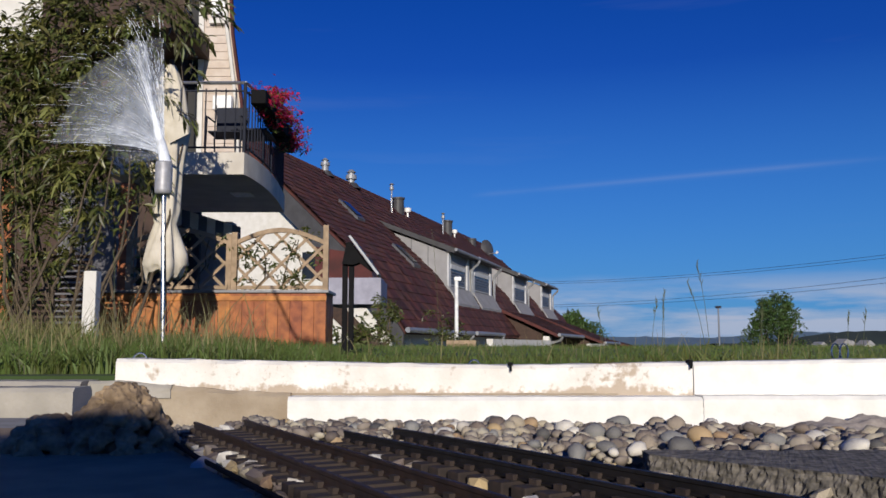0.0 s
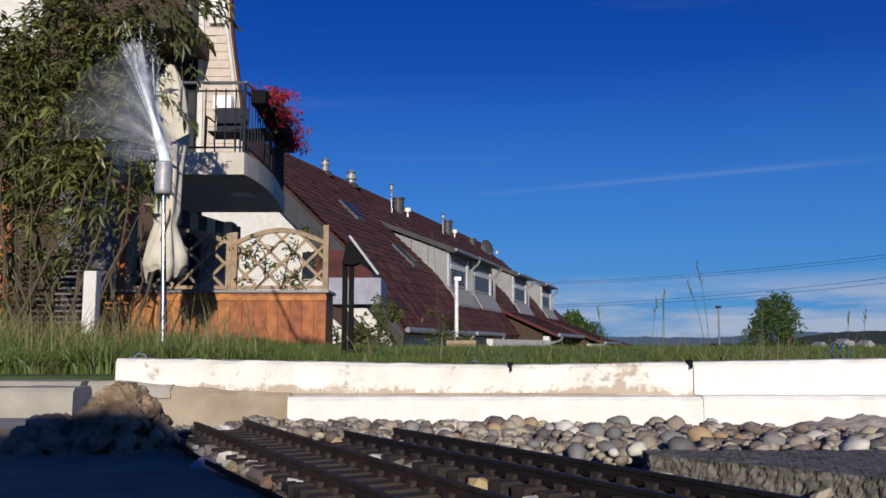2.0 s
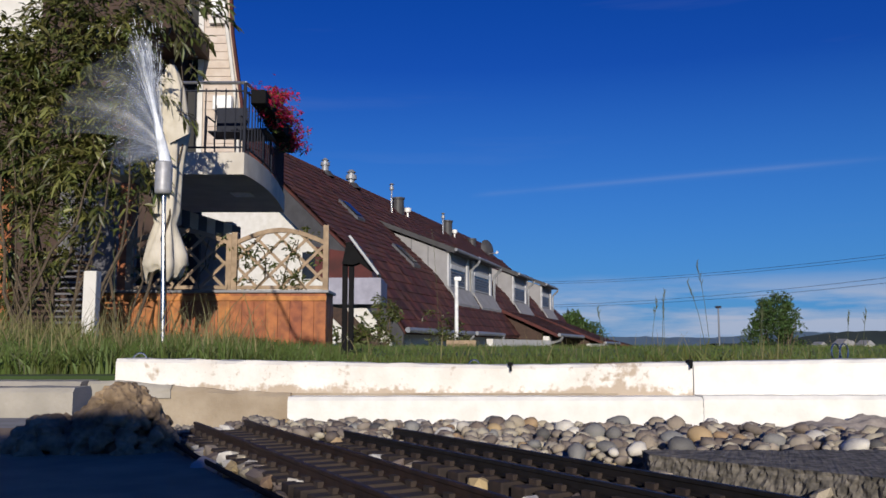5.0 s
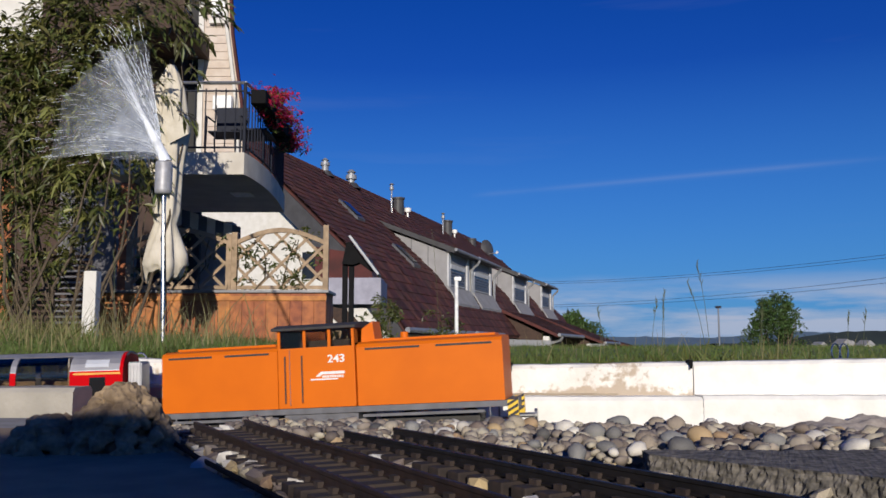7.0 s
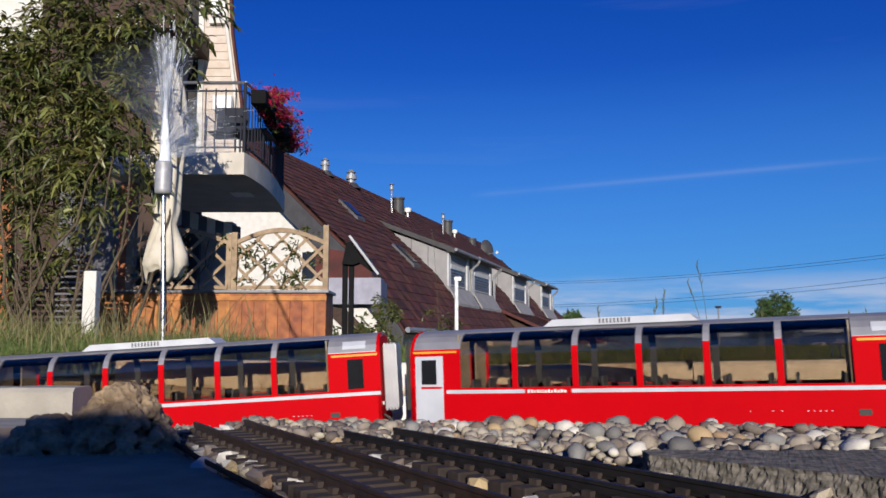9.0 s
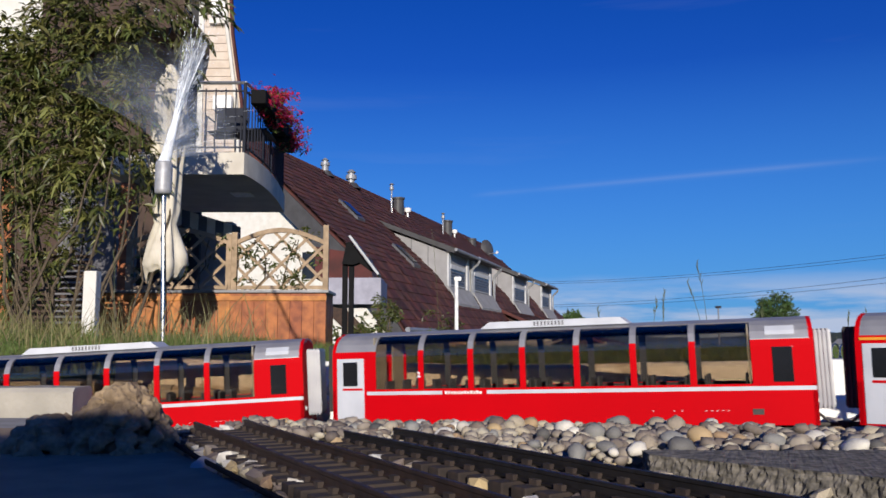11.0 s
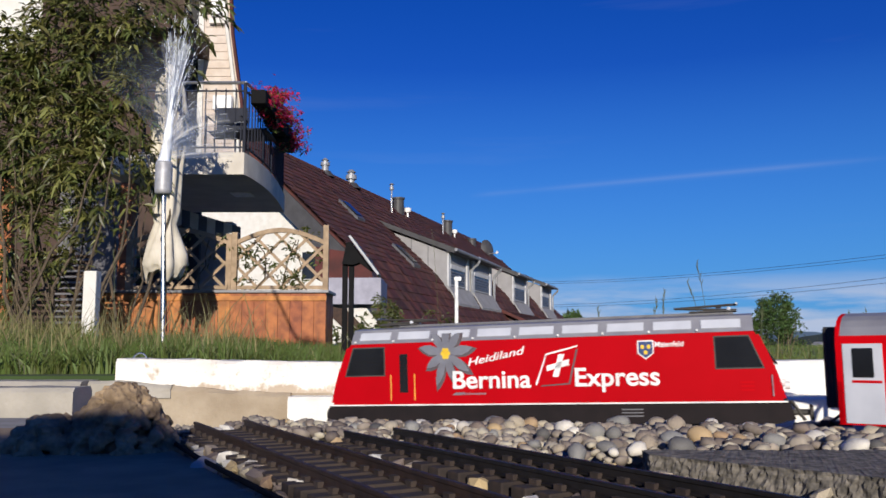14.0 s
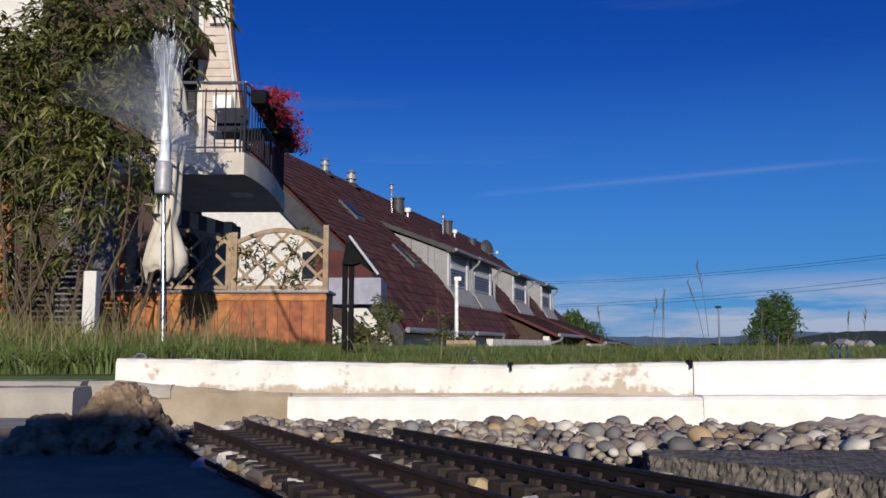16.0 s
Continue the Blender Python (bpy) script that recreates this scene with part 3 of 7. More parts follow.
def build_pebbles():
    rng = random.Random(11)
    shapes = []
    for k, m in enumerate((M_PEB, M_PEBG, M_PEB, M_PEBG, M_PEBO, M_PEBW, M_PEB, M_PEBG, M_PEBO, M_PEBW)):
        bm = rock_mesh(k * 5.3, 1.0, 0.22, 2, 1.8)
        shapes.append(mesh_of("pebble", bm, m, True))
    loose = []
    for k, m in enumerate((M_PEB, M_PEB, M_PEBO, M_PEBW)):
        bm = rock_mesh(k * 7.7 + 2, 1.0, 0.55, 1, 3.0)
        loose.append(mesh_of("crushed_stone", bm, m))
    bed = thing("pebble_bed", "mixed grey, ochre and pale rounded river pebbles", "pebbles", kind="structure")
    placed = []

    def lay(x, y, r, lift=0.0, kinds=None):
        if any((x - a) ** 2 + (y - b) ** 2 < (0.72 * (r + c)) ** 2 for a, b, c in placed):
            return False
        placed.append((x, y, r))
        m = rng.choice(kinds or shapes)
        z = ground_z(x, y) + r * 0.35 + lift
        share("pebble", m, bed, Matrix.LocRotScale((x, y, z), Euler((rng.uniform(-.4, .4), rng.uniform(-.4, .4), rng.uniform(0, 6))), (r * rng.uniform(.85, 1.4), r * rng.uniform(.8, 1.1), r * rng.uniform(.6, 1.0))))
        return True

    def bank(x, y):
        d, s = near_line(x, y)
        inside = math.hypot(x - ARC_C[0], y - ARC_C[1]) < ARC_R
        return inside and d > 0.085

    count = tries = 0
    while count < 300 and tries < 12000:
        tries += 1
        x = rng.uniform(-0.2, 0.62)
        d0 = 0.62 + 0.75 * max(0, 0.1 - x)
        y = rng.uniform(d0, 1.16)
        if not bank(x, y):
            continue
        if x < -0.02 and y < 0.75 + 0.6 * (-0.02 - x):
            continue
        big = ease(-0.15, 0.25, x)
        r = rng.uniform(0.0042, 0.0092) + 0.006 * big * rng.random() ** 2
        r *= .72 + .28 * ease(.66, .92, y)
        if lay(x, y, r, 0.003 + 0.011 * big * ease(0.12, 0.26, near_line(x, y)[0])):
            count += 1
    # crushed stone between and beside the sidings
    tries = count = 0
    while count < 150 and tries < 6000:
        tries += 1
        t = rng.random()
        x0, y0 = -0.26 + 0.30 * t, 0.83 - 0.56 * t
        k = rng.uniform(-0.03, 0.29)
        x, y = x0 + k * 0.88 + 0.0, y0 + k * 0.47
        if not 0.3 < y < 0.88:
            continue
        r = rng.uniform(0.0045, 0.0095)
        if lay(x, y, r, 0.003, loose):
            count += 1
    # broken pale stones along the edging strip
    tries = count = 0
    while count < 70 and tries < 3000:
        tries += 1
        t = rng.random()
        x, y = -0.240 + 0.150 * t + rng.uniform(-.008, .016), 0.785 - 0.285 * t + rng.uniform(-.006, .006)
        if lay(x, y, rng.uniform(0.004, 0.0085), 0.006, loose):
            count += 1
    # smaller pebbles filling the bank, one joined layer
    verts, faces = [], []
    ico = B()
    bmesh.ops.create_icosphere(ico, subdivisions=1, radius=1)
    iv, jf = [v.co.copy() for v in ico.verts], [[v.index for v in f.verts] for f in ico.faces]
    ico.free()
    n = 0
    while n < 2800:
        x, y = rng.uniform(-0.22, 0.66), rng.uniform(0.6, 1.2)
        if not bank(x, y) or y < 0.62 + 0.75 * max(0, 0.1 - x):
            continue
        n += 1
        r = rng.uniform(0.0035, 0.0088)
        rot = Euler((rng.uniform(-.5, .5), rng.uniform(-.5, .5), rng.uniform(0, 6))).to_matrix()
        s = Vector((r * rng.uniform(.9, 1.4), r, r * rng.uniform(.5, .8)))
        c = Vector((x, y, ground_z(x, y) + r * .25 + rng.uniform(0, .006) + .002 + .008 * ease(0.0, .3, x) * ease(.12, .24, near_line(x, y)[0])))
        b = len(verts)
        o = Vector((n * 1.7, 0, 0))
        for p in iv:
            q = p * (1 + .3 * noise.noise(p * 1.6 + o))
            verts.append(c + rot @ Vector((q.x * s.x, q.y * s.y, q.z * s.z)))
        faces += [tuple(b + i for i in f) for f in jf]
    tagged(raw("pebble_fill", verts, faces, M_PEBI, smooth=True), "small tan and grey pebbles filling the bank", "pebbles", kind="stuff")
    # fine gravel underneath, one joined layer
    verts, faces = [], []
    for _ in range(5200):
        x = rng.uniform(-0.33, 0.75)
        y = rng.uniform(0.3, 1.36)
        lim = 0.742 - (x + 0.25) * 1.81
        if y < lim + 0.01 or (x < -0.3 and y > 0.8):
            continue
        r = rng.uniform(0.0022, 0.0048)
        z = ground_z(x, y) + r * 0.2
        b = len(verts)
        a0 = rng.random() * 6.28
        for j in range(5):
            q = r * rng.uniform(0.75, 1.2)
            verts.append((x + q * math.cos(a0 + j * 1.257), y + q * math.sin(a0 + j * 1.257), z - r * 0.2 + rng.uniform(-.2, .2) * r))
        verts.append((x + rng.uniform(-.3, .3) * r, y + rng.uniform(-.3, .3) * r, z + r * rng.uniform(.5, .8)))
        faces += [(b + j, b + (j + 1) % 5, b + 5) for j in range(5)]
    tagged(raw("gravel", verts, faces, M_GRIT), "fine grey-brown gravel between the tracks", "gravel", kind="stuff")


build_pebbles()


# grass
def blades(name, spots, material, label, seed, seg=3, width=0.004):
    """spots: x, y, height, lean. Each blade is a tapering bent strip."""
    rng = random.Random(seed)
    verts, faces = [], []
    for x, y, h, lean in spots:
        a = rng.random() * 6.28
        face = rng.uniform(-0.9, 0.9)
        w = width * rng.uniform(0.6, 1.3) * (0.6 + 0.4 * min(2, h / 0.1))
        dx, dy = math.cos(a) * lean * h, math.sin(a) * lean * h
        wx, wy = math.cos(face) * w, math.sin(face) * w
        z = ground_z(x, y) - 0.005
        b = len(verts)
        for k in range(seg):
            t = k / seg
            q = 1 - t * 0.75
            px, py, pz = x + dx * t * t, y + dy * t * t, z + h * (t - 0.25 * lean * t * t)
            verts += [(px - wx * q, py - wy * q, pz), (px + wx * q, py + wy * q, pz)]
        verts.append((x + dx, y + dy, z + h * (1 - 0.25 * lean)))
        for k in range(seg - 1):
            faces.append((b + 2 * k, b + 2 * k + 1, b + 2 * k + 3, b + 2 * k + 2))
        faces.append((b + 2 * seg - 2, b + 2 * seg - 1, b + 2 * seg))
    return tagged(raw(name, verts, faces, material), label, "grass", kind="stuff")


def build_grass():
    rng = random.Random(21)
    spots = []
    for _ in range(40000):
        y = 1.56 + 9.5 * rng.random() ** 1.9
        half = 0.56 * y + 0.15
        x = rng.uniform(-half, half)
        left = ease(-0.15, -0.33, x / y)
        clump = 0.5 + 0.5 * noise.noise(Vector((x * 2.2, y * 2.2, 5)))
        h = (0.022 + 0.055 * rng.random() * (0.25 + clump)) * (0.7 + 0.14 * y)
        h *= 1 - 0.5 * ease(-0.2, -0.05, x / y)
        if left > 0:
            h *= 1 + left * (0.3 + 1.3 * clump * rng.random() * ease(1.5, 2.8, y))
        spots.append((x, y, min(h, 0.40), rng.uniform(0.05, 0.9)))
    blades("meadow_grass", spots, M_GRASS, "uneven green meadow grass behind the wall", 3, width=0.0026)
    # long wild tufts before the shrub and the planter
    spots = []
    for _ in range(125):
        u = -0.54 + 0.34 * rng.random() ** 1.25
        y = rng.uniform(2.6, 7.6)
        tall = rng.uniform(.13, .34) * (1.0 if u < -.42 else .55) * (.5 + .07 * y)
        for _ in range(rng.randrange(16, 34)):
            spots.append((u * y + rng.gauss(0, .045), y + rng.gauss(0, .05), tall * rng.uniform(.45, 1.05), rng.uniform(.1, 1.0)))
    for _ in range(70):
        u = rng.uniform(-.12, .53)
        y = rng.uniform(1.62, 2.6)
        tall = rng.uniform(.025, .05) + .035 * ease(.2, .3, u) * ease(.42, .34, u) * rng.random()
        for _ in range(rng.randrange(8, 20)):
            spots.append((u * y + rng.gauss(0, .022), y + rng.gauss(0, .03), tall * rng.uniform(.5, 1.1), rng.uniform(.1, .9)))
    blades("wild_grass", spots, M_GRASSY, "long wild yellow-green grass tufts below the shrub", 13, 5, width=0.0034)
    spots = []
    for _ in range(900):
        y = 1.7 + 4.6 * rng.random()
        u = rng.choice((rng.uniform(-0.54, -0.24), rng.uniform(-0.54, -0.20), rng.uniform(-0.54, -0.24), rng.uniform(-0.2, 0.53)))
        left = u < -.2
        spots.append((u * y, y, rng.uniform(0.05, 0.15) * (1.7 if left else .8) * (0.7 + 0.12 * y), rng.uniform(0.05, 0.6)))
    blades("dry_stalks", spots, M_STRAW, "thin dry grass stalks standing in the meadow", 4, width=0.0013)


build_grass()


def build_stalks():
    """Tall single grasses with seed heads, standing against the sky."""
    rng = random.Random(8)
    for x, y, h, lean in ((0.545, 2.2, 0.17, 0.06), (0.60, 2.3, 0.20, 0.03), (0.70, 2.2, 0.27, -0.05), (0.69, 2.2, 0.22, -0.10), (0.66, 2.5, 0.17, 0.0), (0.46, 2.4, 0.16, -0.05), (0.72, 1.9, 0.14, 0.02), (1.06, 2.2, 0.14, 0.03), (1.15, 2.3, 0.15, 0.05), (-0.02, 4.2, 0.62, -0.03), (-1.02, 2.6, 0.34, -0.02)):
        st = thing("grass_stalk", "tall thin grass stalk with a seed head", "grass", "tall stalks", m=pose(x, y, ground_z(x, y) - 0.004))
        bm = B()
        pts = [Vector((lean * h * t * t * 2, 0, h * t)) for t in (0, .3, .6, .8)]
        tube(bm, pts, 0.0007, 5)
        part("stem", bm, M_STALK, st)
        bm = B()
        a, b = pts[-1], Vector((lean * h * 2, 0, h))
        for k in range(9):
            p = a.lerp(b, k / 8)
            rod(bm, p, p + Vector((rng.uniform(-.006, .006), rng.uniform(-.006, .006), 0.014)), 0.0014, 0.0004, seg=4)
        part("seed_head", bm, M_STALK, st)


build_stalks()


# leafy plants
def leaf_cloud(centres, n, size, seed, hang=0.4):
    """Small folded leaves scattered through ellipsoidal clumps, most of them near the clump's skin."""
    rng = random.Random(seed)
    verts, faces = [], []
    tot = sum(c[3] * c[4] * c[5] for c in centres)
    for cx, cy, cz, rx, ry, rz in centres:
        for _ in range(int(n * rx * ry * rz / tot) + 3):
            while True:
                p = Vector((rng.uniform(-1, 1), rng.uniform(-1, 1), rng.uniform(-1, 1)))
                if 0.05 < p.length < 1:
                    break
            p *= (p.length ** -0.5) if rng.random() < 0.7 else 1
            if noise.noise(Vector((cx + p.x * rx, cy + p.y * ry, cz + p.z * rz)) * 2.6) < -0.22:
                continue
            c = Vector((cx + p.x * rx, cy + p.y * ry, cz + p.z * rz))
            d = Vector((rng.gauss(0, 1), rng.gauss(0, 1), rng.gauss(-hang, 0.6))).normalized()
            s = d.cross(Vector((rng.gauss(0, 1), rng.gauss(0, 1), rng.gauss(0, 1)))).normalized()
            up = s.cross(d) * 0.12
            L = size * rng.uniform(0.6, 1.3)
            w = L * 0.17
            b = len(verts)
            verts += [c, c + d * L * 0.45 + s * w - up * L, c + d * L, c + d * L * 0.45 - s * w - up * L, c + d * L * 0.45 + up * L * 0.3]
            faces += [(b, b + 1, b + 4), (b + 1, b + 2, b + 4), (b + 2, b + 3, b + 4), (b + 3, b, b + 4)]
    return verts, faces


def leafy_shoots(shoots, leaf, seed, gap=0.05):
    """Arching shoots as leaves in pairs along each curve: start, direction, length. Long pointed leaves with a bent tip."""
    rng = random.Random(seed)
    verts, faces = [], []
    lines = []
    for start, way, length in shoots:
        p, d = Vector(start), Vector(way).normalized()
        pts = [p.copy()]
        n = max(3, int(length / gap))
        for i in range(n):
            d = (d + Vector((rng.gauss(0, .10), rng.gauss(0, .10), -.10 + rng.gauss(0, .08)))).normalized()
            p = p + d * gap
            pts.append(p.copy())
            for side in (-1, 1):
                if rng.random() < .12:
                    continue
                s = d.cross(Vector((rng.gauss(0, .5), rng.gauss(0, .5), 1))).normalized() * side
                f = (s * rng.uniform(.5, 1.1) + d * rng.uniform(.4, .9) + Vector((0, 0, rng.gauss(-.25, .35)))).normalized()
                w = f.cross(Vector((rng.gauss(0, .6), rng.gauss(-.5, .6), 1))).normalized()
                L = leaf * rng.uniform(.55, 1.2)
                droop = Vector((0, 0, -L * rng.uniform(.1, .38)))
                b = len(verts)
                k = L * rng.uniform(.11, .15)
                m = p + f * L * .45 + droop * .15
                q = p + f * L * .78 + droop * .55
                fold = w.cross(f) * L * .05
                verts += [p, m + w * k + fold, m, m - w * k + fold, q + w * k * .6 + fold * .6, q - w * k * .6 + fold * .6, p + f * L + droop]
                faces += [(b, b + 1, b + 2), (b, b + 2, b + 3), (b + 1, b + 4, b + 2), (b + 2, b + 5, b + 3), (b + 4, b + 6, b + 2), (b + 2, b + 6, b + 5)]
        lines.append(pts)
    return verts, faces, lines


def build_climber():
    sh = thing("climbing_shrub", "large olive-green climbing shrub with pointed arching leaves and bare stems", "shrub")
    rng = random.Random(31)
    # clumps: x, height, radius, with free sky and wall left between them
    clumps = ((-3.92, .80, .20), (-3.66, .76, .20), (-3.42, .88, .20), (-3.78, .48, .17), (-3.98, .52, .15), (-3.46, .56, .14), (-3.22, .84, .13), (-2.95, 1.12, .13), (-3.98, 2.95, .17), (-3.88, 2.78, .22), (-3.55, 2.78, .28), (-3.45, 3.15, .22), (-3.15, 3.18, .2), (-3.72, 2.50, .30), (-3.98, 2.42, .30), (-2.78, 3.05, .2), (-3.00, 2.00, .3), (-3.90, 2.15, .36), (-3.55, 2.30, .34), (-3.80, 2.62, .20), (-3.15, 2.62, .30), (-3.35, 2.95, .26), (-2.95, 2.95, .26), (-2.72, 2.78, .22), (-3.62, 3.20, .16),
              (-3.28, 2.10, .36), (-2.92, 2.25, .30), (-2.66, 2.40, .22), (-3.60, 1.80, .36), (-3.95, 1.62, .32), (-3.20, 1.72, .36), (-2.88, 1.72, .30), (-2.66, 1.62, .17), (-3.42, 1.42, .30),
              (-3.72, 1.30, .28), (-3.05, 1.36, .26), (-2.78, 1.36, .17), (-3.50, 1.14, .20), (-3.88, 1.06, .18), (-3.16, 1.16, .14))
    # the second layer carries sun in its colour, fewer low down in shade
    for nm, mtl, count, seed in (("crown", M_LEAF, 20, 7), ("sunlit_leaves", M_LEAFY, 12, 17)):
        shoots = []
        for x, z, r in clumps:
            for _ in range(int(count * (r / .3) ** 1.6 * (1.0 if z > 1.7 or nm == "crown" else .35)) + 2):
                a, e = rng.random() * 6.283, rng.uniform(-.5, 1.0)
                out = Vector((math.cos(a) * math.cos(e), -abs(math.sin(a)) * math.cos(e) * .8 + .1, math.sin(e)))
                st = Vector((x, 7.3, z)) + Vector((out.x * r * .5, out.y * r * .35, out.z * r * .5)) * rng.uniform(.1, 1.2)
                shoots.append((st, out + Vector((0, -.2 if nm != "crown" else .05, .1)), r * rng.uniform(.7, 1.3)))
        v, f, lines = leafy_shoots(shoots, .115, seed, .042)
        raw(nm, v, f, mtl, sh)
        bm = B()
        for pts in lines[::3]:
            tube(bm, pts, .004, 4, .4)
        tagged(part("twigs", bm, M_BARK, sh), kind="stuff")
    # branch reaching over from nearer by
    part("limb", tube(B(), [(-3.2, 7.2, 3.25), (-2.9, 6.6, 3.5), (-2.2, 5.0, 3.2), (-1.6, 3.8, 2.2), (-1.28, 3.32, 1.72)], .03, 8, .4), M_BARK, sh)
    shoots = []
    for x, z, dx, dz, ln in ((-1.20, 1.62, .9, -.1, .34), (-1.22, 1.55, .8, -.5, .36), (-1.2, 1.5, .7, -.9, .34), (-1.24, 1.6, .9, -.3, .42), (-1.18, 1.56, .6, -1, .32), (-1.10, 1.52, .8, .2, .26), (-1.06, 1.5, 1, -.2, .26), (-1.0, 1.48, .9, .1, .20), (-1.16, 1.46, .3, -1, .26), (-1.08, 1.44, .5, -.8, .22), (-1.2, 1.64, 1, .2, .3), (-1.02, 1.42, .2, -1, .12), (-1.12, 1.6, .9, -.2, .3), (-1.05, 1.24, .3, -.8, .1), (-1.07, 1.05, .2, -.6, .06)):
        for _ in range(2):
            shoots.append(((x + rng.uniform(-.02, .02), 3.3 + rng.uniform(-.05, .05), z + .03 + rng.uniform(-.02, .02)), (dx, rng.uniform(-.3, .3), dz * .6 + .3), ln * .72))
    v, f, lines = leafy_shoots(shoots, .058, 8, .026)
    raw("branch_leaves", v, f, M_LEAF, sh)
    bm = B()
    for pts in lines:
        tube(bm, pts, .003, 5, .4)
    tagged(part("branch_wood", bm, M_BARK, sh), kind="stuff")
    for j in range(6):
        x0 = -1.24 + j * .03
        part("twig", tube(B(), [(-1.28, 3.32, 1.72), (x0 - .02, 3.31, 1.64), (x0 + .02, 3.3, 1.55), (x0 + .07, 3.28, 1.46)], .005, 6, .3), M_BARK, sh)
    part("twig", tube(B(), [(-1.12, 3.3, 1.5), (-1.08, 3.3, 1.36), (-1.06, 3.3, 1.2), (-1.07, 3.3, 1.04)], .0025, 5, .5), M_BARK, sh)
    # bare stems rising from the grass, some crossing
    for i in range(20):
        bm = B()
        x = rng.uniform(-3.95, -2.85)
        p = Vector((x, 7.2 + rng.uniform(-.25, .2), 0.03))
        pts = [p]
        drift = rng.uniform(-.12, .12)
        for k in range(6):
            pts.append(pts[-1] + Vector((drift + rng.uniform(-.09, .09), rng.uniform(-.06, .06), rng.uniform(.22, .38))))
        tube(bm, pts, rng.uniform(.008, .020), 6, 0.35)
        part("stem", bm, M_BARK, sh)


build_climber()


def build_tree(x, y, h, r, label, seed, trunk=0.25, n=5200, leaf=None):
    z0 = ground_z(x, y)
    tr = thing("tree", label, "tree", m=pose(x, y, z0))
    rng = random.Random(seed)
    bm = B()
    rod(bm, (0, 0, -0.1), (0, 0, h * trunk), h * 0.022, h * 0.015)
    ends = []
    for k in range(9):
        a = k * 2.4
        e = Vector((math.cos(a) * r * .6, math.sin(a) * r * .6, h * rng.uniform(.45, .88)))
        rod(bm, (0, 0, h * trunk * rng.uniform(.6, 1)), e, h * 0.011, h * 0.003, seg=6)
        ends.append(e)
    part("trunk", bm, M_BARK, tr)
    cl = []
    for k in range(80):
        t = rng.random()
        rr = r * math.sin(math.pi * min(1, 0.22 + t * 0.74)) ** 0.7
        a = rng.random() * 6.28
        q = rng.uniform(.16, .3) * r
        cl.append((math.cos(a) * rr * rng.uniform(.3, .95), math.sin(a) * rr * rng.uniform(.3, .95), h * (trunk * .6 + (1 - trunk * .6) * t * .97), q, q, q * 1.25))
    v, f = leaf_cloud(cl, n, leaf or h * 0.035, seed + 1, hang=-0.4)
    raw("crown", v, f, M_TREE, tr)


build_tree(16.3, 41, 4.95, 1.6, "round-topped young green tree standing in the meadow", 41, trunk=0.12, n=11000, leaf=0.19)
build_tree(16.0, 101, 6.6, 3.4, "dark green garden tree behind the terraced houses", 43, n=12000, leaf=.5)


